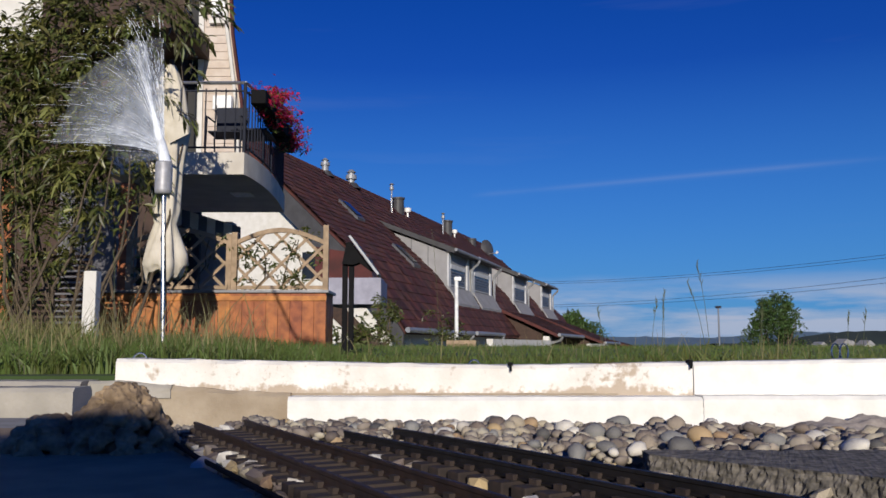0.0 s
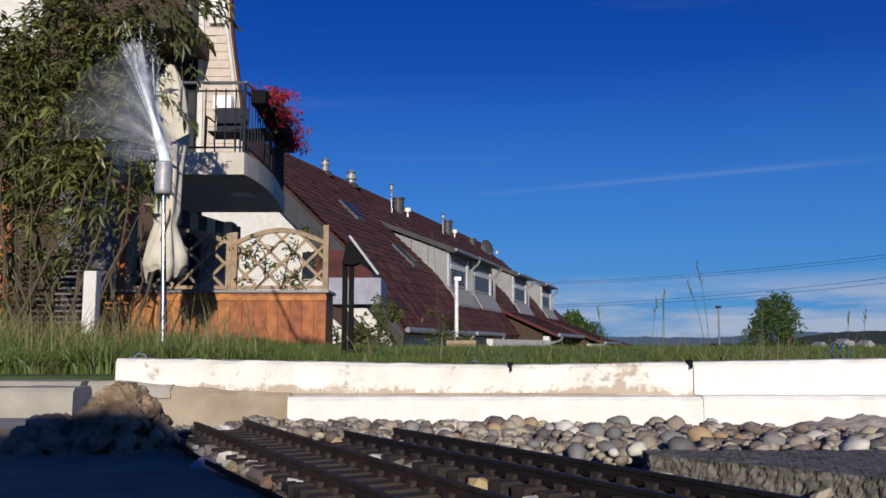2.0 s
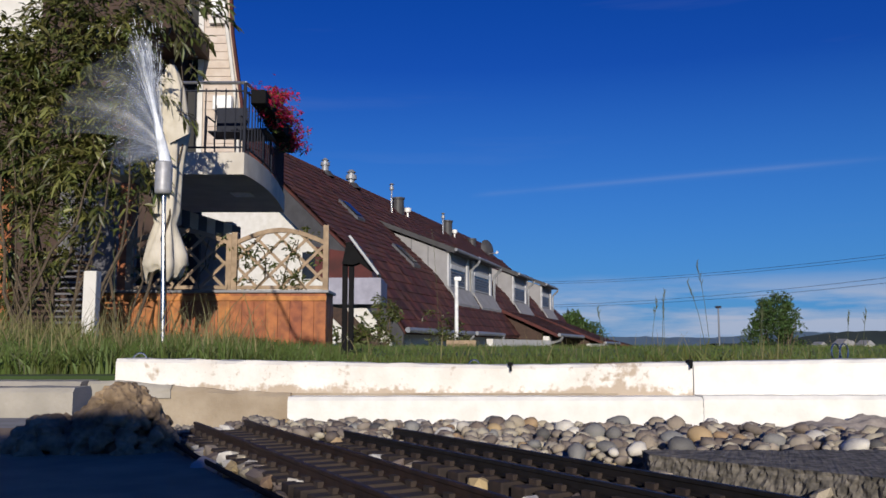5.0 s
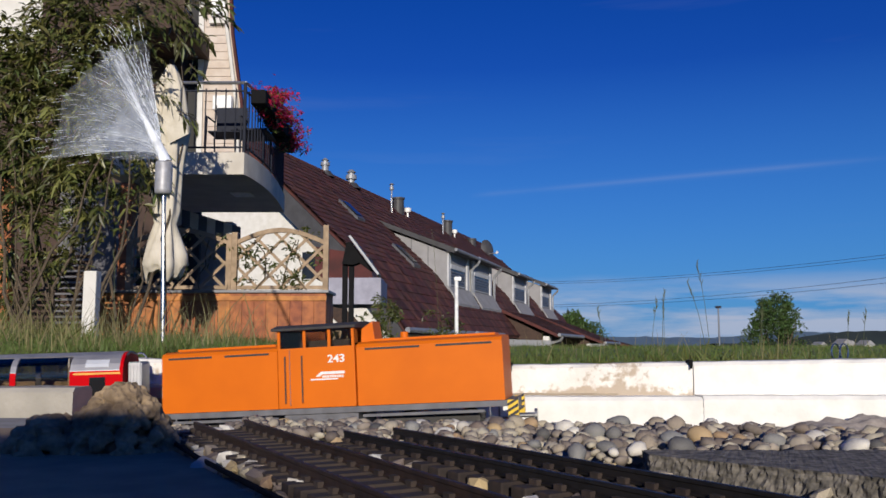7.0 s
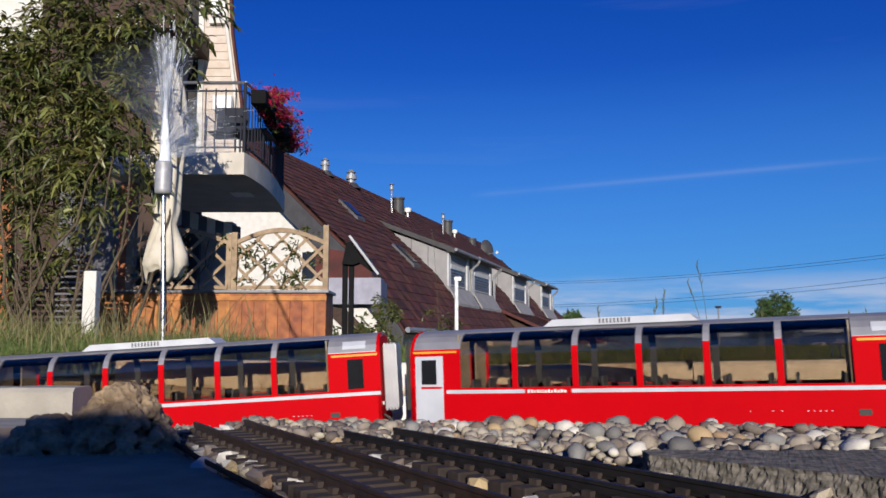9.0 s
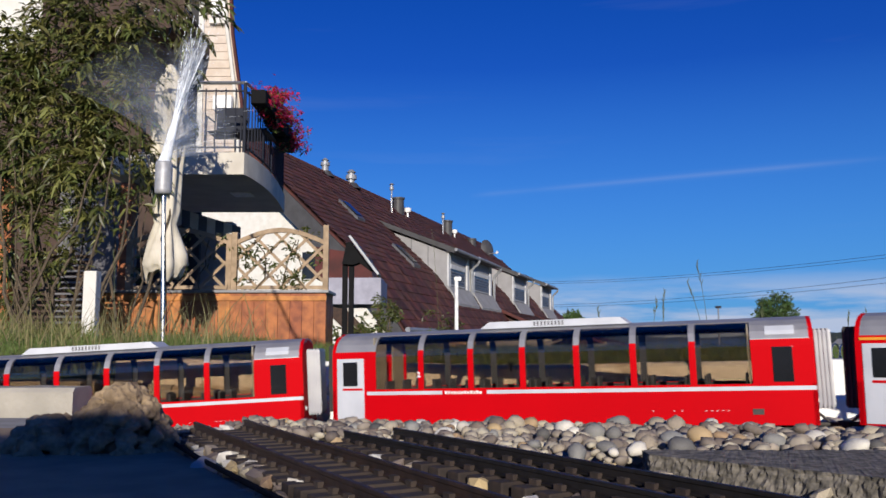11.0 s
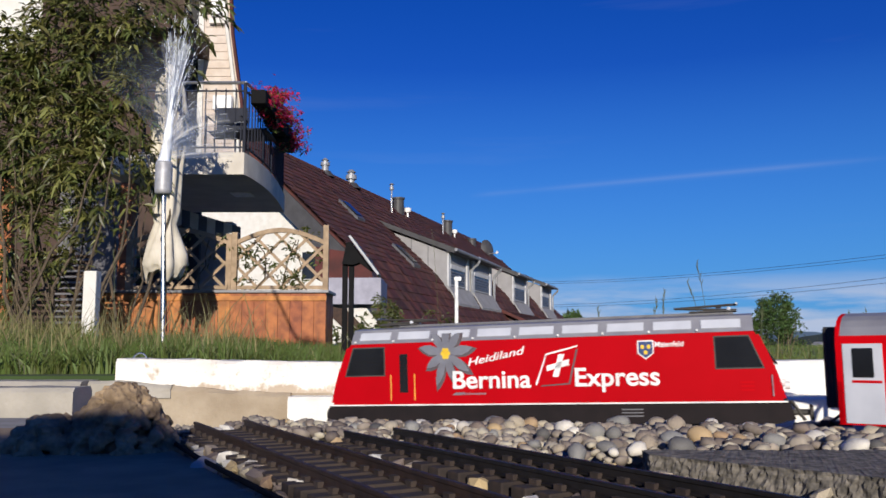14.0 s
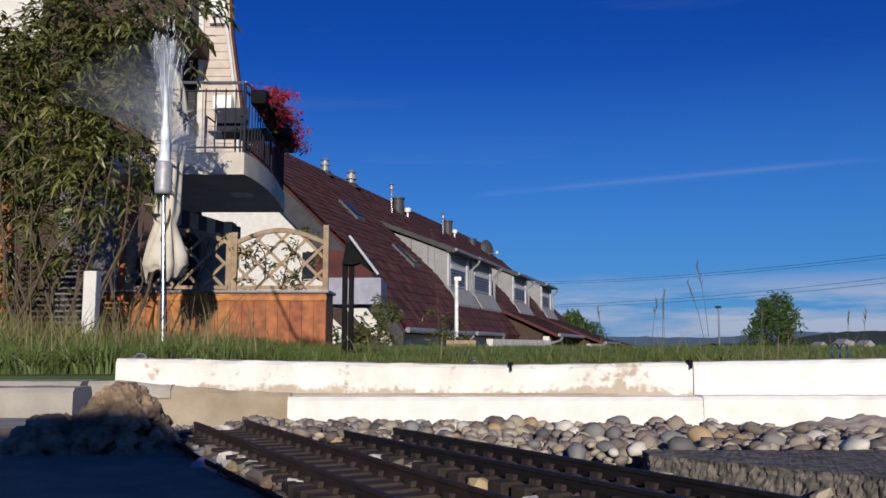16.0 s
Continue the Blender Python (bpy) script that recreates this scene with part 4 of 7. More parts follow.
# planter box with trellis
def build_planter():
    pl = thing("planter_box", "long orange-stained wooden planter box with a zinc top", "planter")
    x0, x1, y0, y1, z0, z1 = -3.64, -1.235, 8.8, 9.35, 0.06, 0.70
    n = 19
    w = (x1 - x0) / n
    for i in range(n):
        bm = B()
        box(bm, x0 + i * w + 0.0012, x0 + (i + 1) * w - 0.0012, y0, y0 + 0.022, z0, z1 - 0.02, 0.003)
        part("board", bm, M_CEDAR, pl)
    part("side_panel", box(B(), x1 - 0.022, x1, y0 + 0.024, y1, z0, z1 - 0.02), M_CEDAR, pl)
    part("side_panel", box(B(), x0, x0 + 0.022, y0 + 0.024, y1, z0, z1 - 0.02), M_CEDAR, pl)
    part("back_panel", box(B(), x0 + 0.024, x1 - 0.024, y1 - 0.022, y1, z0, z1 - 0.02), M_CEDAR, pl)
    part("rail", box(B(), x0, x1 + 0.008, y0 - 0.018, y0 - 0.001, z1 - 0.10, z1 - 0.05, 0.003), M_CEDAR, pl)
    part("zinc_top", box(B(), x0 - 0.03, x1 + 0.03, y0 - 0.03, y1 + 0.03, z1 - 0.018, z1 + 0.012, 0.004), M_ZINC, pl, "dark zinc cover sheet")
    # arched trellis panels
    for a, b, h0, h1 in ((-3.40, -2.32, 0.66, 0.56), (-2.26, -1.27, 0.60, 0.66)):
        t = thing("trellis", "weathered wooden trellis panel with arched top rail", "trellis", "trellis panels", m=pose(a, 9.0, z1 + 0.013))
        L = b - a
        for x in (0.0, L - 0.0):
            part("post", box(B(), x - 0.03, x + 0.03, -0.03, 0.03, 0, h1 + 0.06 if x else h0 + 0.04, 0.006), M_TRELL, t)
        bm = B()
        pts = [(0.03 + (L - 0.06) * k / 12, 0.56 + 0.13 * math.sin(math.pi * k / 12)) for k in range(13)]
        prism(bm, pts + [(p[0], p[1] - 0.05) for p in pts[::-1]], -0.02, 0.02)
        part("arch_rail", bm, M_TRELL, t)
        part("bottom_rail", box(B(), 0.031, L - 0.031, -0.018, 0.018, 0.02, 0.06, 0.003), M_TRELL, t)
        for s, yy in ((1, -0.012), (-1, 0.004)):
            k = -3
            while k < 9:
                c0 = k * 0.26
                seg = []
                for i in range(81):
                    x = 0.03 + (L - 0.06) * i / 80
                    z = 0.05 + (x - c0 if s > 0 else c0 + 0.5 - x)
                    top = 0.53 + 0.13 * math.sin(math.pi * (x - 0.03) / (L - 0.06))
                    if 0.05 <= z <= top:
                        seg.append((x, z))
                if len(seg) > 6:
                    bm = B()
                    (xa, za), (xb, zb) = seg[0], seg[-1]
                    q = 0.011
                    prism(bm, [(xa - q, za + q * s), (xa + q, za - q * s), (xb + q, zb - q * s), (xb - q, zb + q * s)], yy, yy + 0.01)
                    part("slat", bm, M_TRELL, t)
                k += 1
    vine = thing("trellis_vine", "sparse green vine with pale leaves on the trellis", "vine")
    rng = random.Random(3)
    cl = [(rng.uniform(-3.35, -1.3), 8.96 + rng.uniform(-.05, .1), rng.uniform(0.75, 1.35), .09, .05, .1) for _ in range(26)]
    v, f = leaf_cloud(cl, 900, 0.07, 5)
    raw("leaves", v, f, M_LEAF, vine)
    for k in range(7):
        bm = B()
        p = Vector((-3.2 + k * 0.29, 8.97, z1 + 0.01))
        for j in range(4):
            q = p + Vector((rng.uniform(-.12, .12), rng.uniform(-.01, .02), 0.14))
            rod(bm, p, q, 0.006, seg=5)
            p = q
        part("stem", bm, M_BARK, vine)


build_planter()


# sprinkler on its pole
def build_sprinkler():
    sp = thing("garden_sprinkler", "stainless steel cylinder fountain head on a thin pole in grass", "sprinkler", m=pose(-1.01, 3.0, 0.09))
    sp.scale = (0.75, 0.75, 0.75)
    bm = B()
    rod(bm, (0.012, 0, 0), (-0.012, 0, 0.80), 0.010, seg=12)
    part("pole", bm, M_CHROME, sp)
    bm = B()
    prof = [(0.002, 0.79), (0.034, 0.792), (0.040, 0.80), (0.041, 0.815), (0.041, 0.945), (0.038, 0.953), (0.03, 0.955), (0.012, 0.95)]
    rings = [[bm.verts.new((r * math.cos(a) - 0.016, r * math.sin(a), z)) for a in [i * math.tau / 28 for i in range(28)]] for r, z in prof]
    for a, b in zip(rings, rings[1:]):
        for i in range(28):
            bm.faces.new((a[i], a[(i + 1) % 28], b[(i + 1) % 28], b[i]))
    bm.faces.new(rings[-1])
    part("head", bm, mat("satin_aluminium", (0.40, 0.40, 0.42), 0.5, 0.25, scale=40), sp, smooth=True)
    bm = B()
    rod(bm, (0.03, -0.012, 0.13), (-0.006, -0.012, 0.79), 0.0035, seg=6)
    part("hose", bm, M_BLACK, sp)


build_sprinkler()


def build_solar_lamp():
    sl = thing("solar_light", "black post with a tilted solar panel standing in grass", "solar lamp", m=pose(-0.41, 3.6, 0.085))
    for x in (-0.014, 0.014):
        part("post", box(B(), x - 0.011, x + 0.011, -0.012, 0.012, -0.02, 0.41, 0.003), M_BLACK, sl)
    hood = [(-0.024, 0.40), (0.022, 0.395), (0.05, 0.405), (0.095, 0.372), (0.112, 0.372), (0.012, 0.495), (-0.006, 0.492)]
    part("housing", prism(B(), hood, -0.035, 0.035), M_BLACK, sl)
    bm = B()
    box(bm, -0.105, 0.105, -0.075, 0.075, 0, 0.011, 0.003)
    pn = part("panel_frame", bm, M_ZINCL, sl, "pale aluminium frame")
    pn.matrix_basis = pose(0.068, 0, 0.43, 0, 53, 0)
    part("solar_cell", box(B(), -0.09, 0.09, -0.065, 0.065, 0.0115, 0.014), M_PANEL, pn)


build_solar_lamp()


def build_small_posts():
    wp = thing("white_post", "slim white post standing in the garden beyond", "post", m=pose(0.21, 13, 0.08))
    bm = B()
    rod(bm, (0, 0, 0), (0, 0, 1.11), 0.03, seg=12)
    part("shaft", bm, M_WPOLE, wp)
    part("cap", box(B(), -0.035, 0.075, -0.035, 0.035, 1.05, 1.112, 0.01), M_WPOLE, wp)
    lp = thing("street_lamp", "slender grey street lamp far across the meadow", "street lamp", m=pose(21.1, 64, ground_z(21.1, 64)))
    bm = B()
    rod(bm, (0, 0, 0), (0, 0, 5.4), 0.09, 0.06)
    part("pole", bm, M_STEEL, lp)
    part("lamp_head", box(B(), -0.2, 0.2, -0.15, 0.15, 5.4, 5.58, 0.03), M_IRON, lp)
    for x, y, z, nm in ((-0.537, 1.49, 0.114, 0), (0.055, 1.49, 0.102, 0), (0.748, 1.6, 0.125, 1), (0.764, 1.6, 0.125, 1)):
        ey = thing("wire_eyelet", "small bright steel eyelet fixed on the wall", "eyelet", "wall eyelets", m=pose(x, y, z, 90, 0, 25))
        bm = B()
        s = 1.0 if nm == 0 else 1.5
        tube(bm, [(0.011 * math.cos(i * math.tau / 18), s * 0.011 * math.sin(i * math.tau / 18), 0) for i in range(18)], 0.0016, 6, closed=True)
        part("ring", bm, M_CHROME, ey)
    for x, z in ((0.116, 0.1035), (0.425, 0.108)):
        cl = thing("wall_clip", "small black plastic clip on the wall edge", "clip", "wall clips", m=pose(x, 1.445, z))
        bm = B()
        box(bm, -0.004, 0.004, -0.003, 0.016, 0.0, 0.006, 0.0015)
        box(bm, -0.002, 0.002, -0.005, -0.002, -0.009, 0.003, 0.0008)
        part("clip_body", bm, M_BLACK, cl)


build_small_posts()


# neighbouring house with balcony
def build_house():
    hs = thing("house", "white rendered house with a curved concrete balcony", "house", m=pose(0, 0, 0))
    part("wall", box(B(), -13, -3.95, 12.3, 12.6, 4.55, 5.6), M_PLASTER, hs)
    part("upper_timber", box(B(), -6.12, -3.95, 12.24, 12.279, 4.0, 5.6), M_DARKWOOD, hs, "dark brown timber cladding")
    part("timber_cladding", box(B(), -13, -3.95, 12.28, 12.6, 0.0, 4.545), M_DARKWOOD, hs, "dark brown timber cladding")
    part("wall_cladding", prism(B(), [(-3.62, 2.4), (-2.93, 2.4), (-3.07, 3.8), (-3.235, 4.87), (-3.295, 5.6), (-3.66, 5.6)], 12.3, 12.36), M_BRICKISH, hs, "cream slatted wall strip")
    part("wall_trim", prism(B(), [(-3.70, 2.4), (-3.622, 2.4), (-3.662, 5.6), (-3.74, 5.6)], 12.27, 12.36), M_PLASTER, hs, "white plastered edge")
    for z in [2.5 + .13 * i for i in range(24)]:
        right = -2.93 - .1 * (z - 2.4) if z < 3.8 else -3.07 - .154 * (z - 3.8)
        part("cladding_board", box(B(), -3.61 - .012 * (z - 2.4), right - .10, 12.285, 12.298, z, z + .115, .003), M_BRICKISH, hs)
    part("rain_pipe", tube(B(), [(-3.05, 12.26, 2.4), (-3.13, 12.26, 3.8), (-3.29, 12.26, 4.87), (-3.36, 12.26, 5.6)], .03, 8), M_PLASTER, hs, "white rain pipe")
    # opaque panel; the unlit room's darkness is put into its colour
    part("reveal", box(B(), -3.95, -3.70, 12.55, 12.65, 0.0, 5.6), M_DARK, hs, "balcony doorway, unlit room painted dark")
    part("lintel", box(B(), -3.95, -3.31, 12.3, 12.36, 5.603, 5.75), M_PLASTER, hs)
    # ground floor walls under the balcony
    part("patio_door", box(B(), -3.95, -3.3, 12.9, 13.2, -0.5, 2.05), M_GREYCLAD, hs, "grey patio shutter")
    part("verge", prism(B(), [(-3.295, 5.7), (-3.25, 5.7), (-3.195, 4.87), (-3.03, 3.8), (-2.89, 2.4), (-2.932, 2.4), (-3.072, 3.8), (-3.237, 4.87)], 12.25, 12.33), M_TILE, hs, "red-brown tiled roof edge")
    part("eave", box(B(), -5.5, -3.56, 11.0, 12.29, 4.45, 4.75), M_DARKWOOD, hs, "dark brown timber eave")
    part("window_sill", box(B(), -3.56, -3.3, 12.2, 12.268, 5.0, 5.08), M_PLASTER, hs)
    win = part("window", box(B(), -3.54, -3.32, 12.22, 12.268, 5.12, 5.6), M_WPOLE, hs, "small bright white framed window")
    part("wall_lamp", box(B(), -3.44, -3.16, 12.1, 12.25, 3.62, 3.84, 0.02), M_WPOLE, hs, "white box on the wall")
    # balcony slab: straight front, rounded corner running back
    zf, zs = 2.36, 2.10
    edge = [(-3.9, 9.5), (-2.31, 9.5)]
    for k in range(1, 15):
        s = k / 14
        edge.append((-2.31 + 0.10 * math.sin(math.pi * s) - 0.06 * s, 9.5 + 2.8 * s ** 1.3))
    out = edge + [(-3.9, 12.3)]
    slab = part("balcony_slab", prism(B(), out, zs, zf, "z"), M_BALC, hs, "pale concrete balcony slab")
    part("soffit_light", box(B(), -2.75, -2.5, 10.6, 10.9, zs - 0.02, zs - 0.003, 0.005), M_WPOLE, slab)
    for i in range(9):
        x = -3.78 + i * .115
        part("awning_strip", prism(B(), [(x, 2.04 - i * .035), (x + .113, 2.005 - i * .035), (x + .113, 1.80 - i * .035), (x + .056, 1.775 - i * .035), (x, 1.835 - i * .035)], 11.2, 11.22), M_CANVAS if i % 2 else M_SHUT, slab, "striped awning valance")
    rail = part("balcony_railing", B(), M_IRON, hs, "blue-black iron railing with steel handrail")
    path = [Vector((-3.5, 9.55)), Vector((-2.33, 9.55))] + [Vector((-2.33 + 0.085 * math.sin(math.pi * s) - 0.05 * s, 9.55 + 2.6 * s ** 1.3)) for s in [k / 10 for k in range(1, 11)]]
    dist = [0.0]
    for a, b in zip(path, path[1:]):
        dist.append(dist[-1] + (b - a).length)

    def on(u):
        for i in range(len(path) - 1):
            if u <= dist[i + 1]:
                return path[i].lerp(path[i + 1], (u - dist[i]) / (dist[i + 1] - dist[i]))
        return path[-1]
    n = int(dist[-1] / 0.115)
    bar_me = mesh_of("baluster", rod(B(), (0, 0, 0.06), (0, 0, 0.78), 0.008, seg=6), M_IRON)
    for i in range(n + 1):
        p = on(i * dist[-1] / n)
        share("baluster", bar_me, rail, Matrix.Translation((p.x, p.y, zf)))
    for z, r, m, nm in ((0.85, 0.02, M_STEEL, "handrail"), (0.75, 0.012, M_IRON, "top_bar"), (0.07, 0.012, M_IRON, "bottom_bar")):
        bm = B()
        for a, b in zip(path, path[1:]):
            rod(bm, (a.x, a.y, zf + z), (b.x, b.y, zf + z), r, seg=8)
        part(nm, bm, m, rail)
    for u in (0.0, 1.17, dist[-1]):
        p = on(u)
        part("post", rod(B(), (p.x, p.y, zf), (p.x, p.y, zf + 0.85), 0.02), M_IRON, rail)
    # balcony furniture
    for x in (-2.72,):
        ch = thing("balcony_chair", "dark metal chair standing on the balcony", "chair", m=pose(x, 10.3, zf))
        part("seat", box(B(), -.20, .20, -.2, .2, .40, .415, 0.005), M_IRON, ch)
        part("backrest", box(B(), -.20, .20, .19, .205, .50, .82, 0.006), M_IRON, ch, "dark woven backrest")
        for a in (-.215, .215):
            part("side_frame", tube(B(), [(a, -.24, 0), (a, -.2, .40), (a, -.19, .60), (a, .19, .62), (a, .21, .86)], .011, 6), M_IRON, ch)
            part("leg", tube(B(), [(a, .26, 0), (a, .16, .41)], .011, 6), M_IRON, ch)
    tb = thing("balcony_table", "small dark metal table on the balcony", "table", m=pose(-2.42, 10.55, zf))
    part("tabletop", box(B(), -.25, .2, -.3, .3, .46, .49, 0.008), M_IRON, tb)
    for a in (-.2, .15):
        for b in (-.25, .25):
            part("leg", rod(B(), (a, b, 0), (a, b, .46), 0.012), M_IRON, tb)
    # flower boxes hung on the rail
    for k, (u, zz) in enumerate(((1.55, .62), (2.2, .55), (2.85, .5))):
        p = on(u)
        fb = thing("flower_box", "balcony flower box full of red geraniums", "flower box", "balcony flower boxes", m=pose(p.x + 0.11, p.y, zf + zz))
        part("trough", box(B(), -.09, .09, -.38, .38, -.02, .15, 0.02), M_BLACK, fb)
        rng = random.Random(60 + k)
        cl = [(rng.uniform(-.10, .18), rng.uniform(-.42, .42), .15 + rng.uniform(-.16, .2), .12, .13, .11) for _ in range(20)]
        v, f = leaf_cloud(cl, 420, .06, 70 + k)
        raw("foliage", v, f, M_LEAF, fb)
        v, f = leaf_cloud([(c[0] + .02, c[1], c[2] + .04, c[3], c[4], c[5]) for c in cl], 1700, .052, 80 + k)
        raw("blossom", v, f, M_RED_FL, fb)
    # rolled parasol hanging in front of the house
    um = thing("closed_parasol", "closed cream canvas parasol tied at the foot", "parasol", m=pose(-2.519, 7.5, 0.09))
    bm = B()
    prof = [(0.034, 2.625), (0.112, 2.401), (0.14, 2.009), (0.129, 1.617), (0.112, 1.248), (0.088, 1.136), (0.125, 1.0), (0.152, 0.86), (0.172, 0.76), (0.158, 0.70), (0.135, 0.665)]
    rings = []
    for i, (r, z) in enumerate(prof):
        ring = []
        for a in [j * math.tau / 36 for j in range(36)]:
            w = r * (1 + 0.15 * math.sin(7 * a + i * .25) + 0.38 * noise.noise(Vector((math.cos(a) * 2.2, math.sin(a) * 2.2, z * 3))))
            ring.append(bm.verts.new((w * math.cos(a), w * math.sin(a), z + (.05 * math.sin(3 * a + 1) + .025 * math.sin(7 * a) if i > 8 else 0))))
        rings.append(ring)
    for a, b in zip(rings, rings[1:]):
        for i in range(36):
            bm.faces.new((a[i], a[(i + 1) % 36], b[(i + 1) % 36], b[i]))
    part("canopy", bm, M_CANVAS, um, smooth=True)
    part("pole", rod(B(), (0, 0, 0), (0, 0, 2.68), 0.024), M_DARKWOOD, um)
    part("flap", prism(B(), [(0.022, 2.345), (0.224, 1.942), (0.056, 1.852), (-0.022, 2.121)], -0.146, -0.13), M_CANVAS, um)
    ps = thing("porch_post", "orange-brown timber porch post", "post", m=pose(-3.63, 9.5, 0.09))
    part("shaft", box(B(), -.07, .07, -.07, .07, 0, 1.9, 0.01), M_CEDAR, ps)
    pt = thing("timber_screen", "brown timber post and dark slatted screen", "screen", m=pose(-4.15, 7.9, 0.09))
    part("post", box(B(), -.07, .05, -.05, .05, 0, 1.65, 0.01), M_CEDAR, pt)
    for k in range(16):
        part("slat", box(B(), 0.10, 0.75, 0.1, 0.12, 0.05 + k * .055, 0.085 + k * .055, .004), M_DARKWOOD, pt)
    # hidden pale floor added to bounce sun up to the balcony soffit
    pf = thing("patio_floor", "pale slabs added below the balcony to bounce light", "pavement", kind="structure")
    for i in range(4):
        for j in range(6):
            part("paving_slab", box(B(), -4.6 + i * .68, -3.925 + i * .68, 9.4 + j * .72, 10.115 + j * .72, .04, .13, .006), M_PLASTER, pf)
    # plaster wall behind the shrub; its shade is put into both dark colours
    sc = thing("shaded_patio_wall", "patio wall behind the shrub, shade put into its colour", "wall", kind="structure")
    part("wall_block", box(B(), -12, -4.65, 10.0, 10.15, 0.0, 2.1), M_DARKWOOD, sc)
    part("plaster_end", box(B(), -4.648, -3.75, 9.98, 10.15, 0.0, 2.1), mat("shaded_plaster", (.15, .145, .155), .95, scale=5, bump=.3, bscale=60), sc, "plastered wall end, shade put into its grey")
    wp = thing("white_pillar", "white plastered garden pillar beside the planter", "pillar", m=pose(-2.74, 6.5, 0.05))
    part("shaft", box(B(), -.05, .05, -.05, .05, 0, .66, .012), M_PLASTER, wp)


build_house()


# terraced houses
ROW_D = Vector((0.2957, 0.9553, 0))
ROW_P = Vector((0.9553, -0.2957, 0))


def row_pt(along, across, z):
    v = Vector((-8.44, 32.0, 0)) + ROW_D * along + ROW_P * across
    return Vector((v.x, v.y, z))


def roof_z(c):
    """Height of the roof slope: steeper below the kink."""
    return 8.58 - 0.94 * c if c < 5.52 else 3.39 - 1.417 * (c - 5.52)


def along_row(bm, ring, a0, a1):
    """Extrude an outline (across, height) along the row."""
    va = [bm.verts.new(row_pt(a0, c, z)) for c, z in ring]
    vb = [bm.verts.new(row_pt(a1, c, z)) for c, z in ring]
    bm.faces.new(va)
    bm.faces.new(vb[::-1])
    for i in range(len(ring)):
        j = (i + 1) % len(ring)
        bm.faces.new((va[i], va[j], vb[j], vb[i]))
    bmesh.ops.recalc_face_normals(bm, faces=bm.faces)
    return bm


ROW_ENDS = (0.0, 9.5, 19.0, 29.0, 39.0, 47.0)
# per house: dormers along the row, then eave (across, height) of the low front roof
DORMERS = ((), ((9.8, 13.5, 10.2, 12.6), (14.2, 18.4, 14.6, 17.6)), ((24.1, 28.4, 24.6, 27.6),), ((33.9, 38.3, 34.3, 36.9),), ())
LEAN_TO = (None, None, (9.75, 0.65), (11.2, 0.22), (12.5, -0.12))


def tile_field(name, parent, a0, a1, prof, rows, seed):
    """Overlapping tile courses laid on a slope; prof gives height by distance across, over its span."""
    verts, faces = [], []
    rng = random.Random(seed)
    (c_lo, c_hi), height = prof
    nc = max(2, int((a1 - a0) / 0.34))
    step = (c_hi - c_lo) / rows
    for r in range(rows):
        for c in range(nc + 1):
            off = 0.5 if r % 2 else 0.0
            al = max(a0 + (c - off) * (a1 - a0) / nc, a0)
            ar = min(a0 + (c + 1 - off) * (a1 - a0) / nc - 0.012, a1)
            if ar - al < 0.05:
                continue
            up = 0.055 + rng.uniform(-.018, .018)
            c0 = c_lo + r * step
            c1 = min(c0 + step * 1.1, c_hi + .05)
            z0, z1 = height(c0), height(c1)
            b = len(verts)
            verts += [row_pt(al, c0 + .02, z0 + .02), row_pt(ar, c0 + .02, z0 + .02), row_pt(ar, c1 + up * .6, z1 + up), row_pt(al, c1 + up * .6, z1 + up), row_pt(ar, c1, z1), row_pt(al, c1, z1)]
            faces += [(b, b + 1, b + 2, b + 3), (b + 3, b + 2, b + 4, b + 5)]
    return tagged(raw(name, verts, faces, M_TILEI, parent), "weathered red-brown interlocking tiles", kind="stuff")


def down_pipe(parent, a, c, z, back, drop, material, r=.075):
    part("downpipe", tube(B(), [row_pt(a, c, z), row_pt(a + .02, c, z - .12), row_pt(a + .08, c - .1, z - .26), row_pt(a + .12, c - back + .1, z - .42), row_pt(a + .14, c - back, z - .58), row_pt(a + .14, c - back, z - drop)], r, 8), material, parent, "grey swan-neck downpipe")


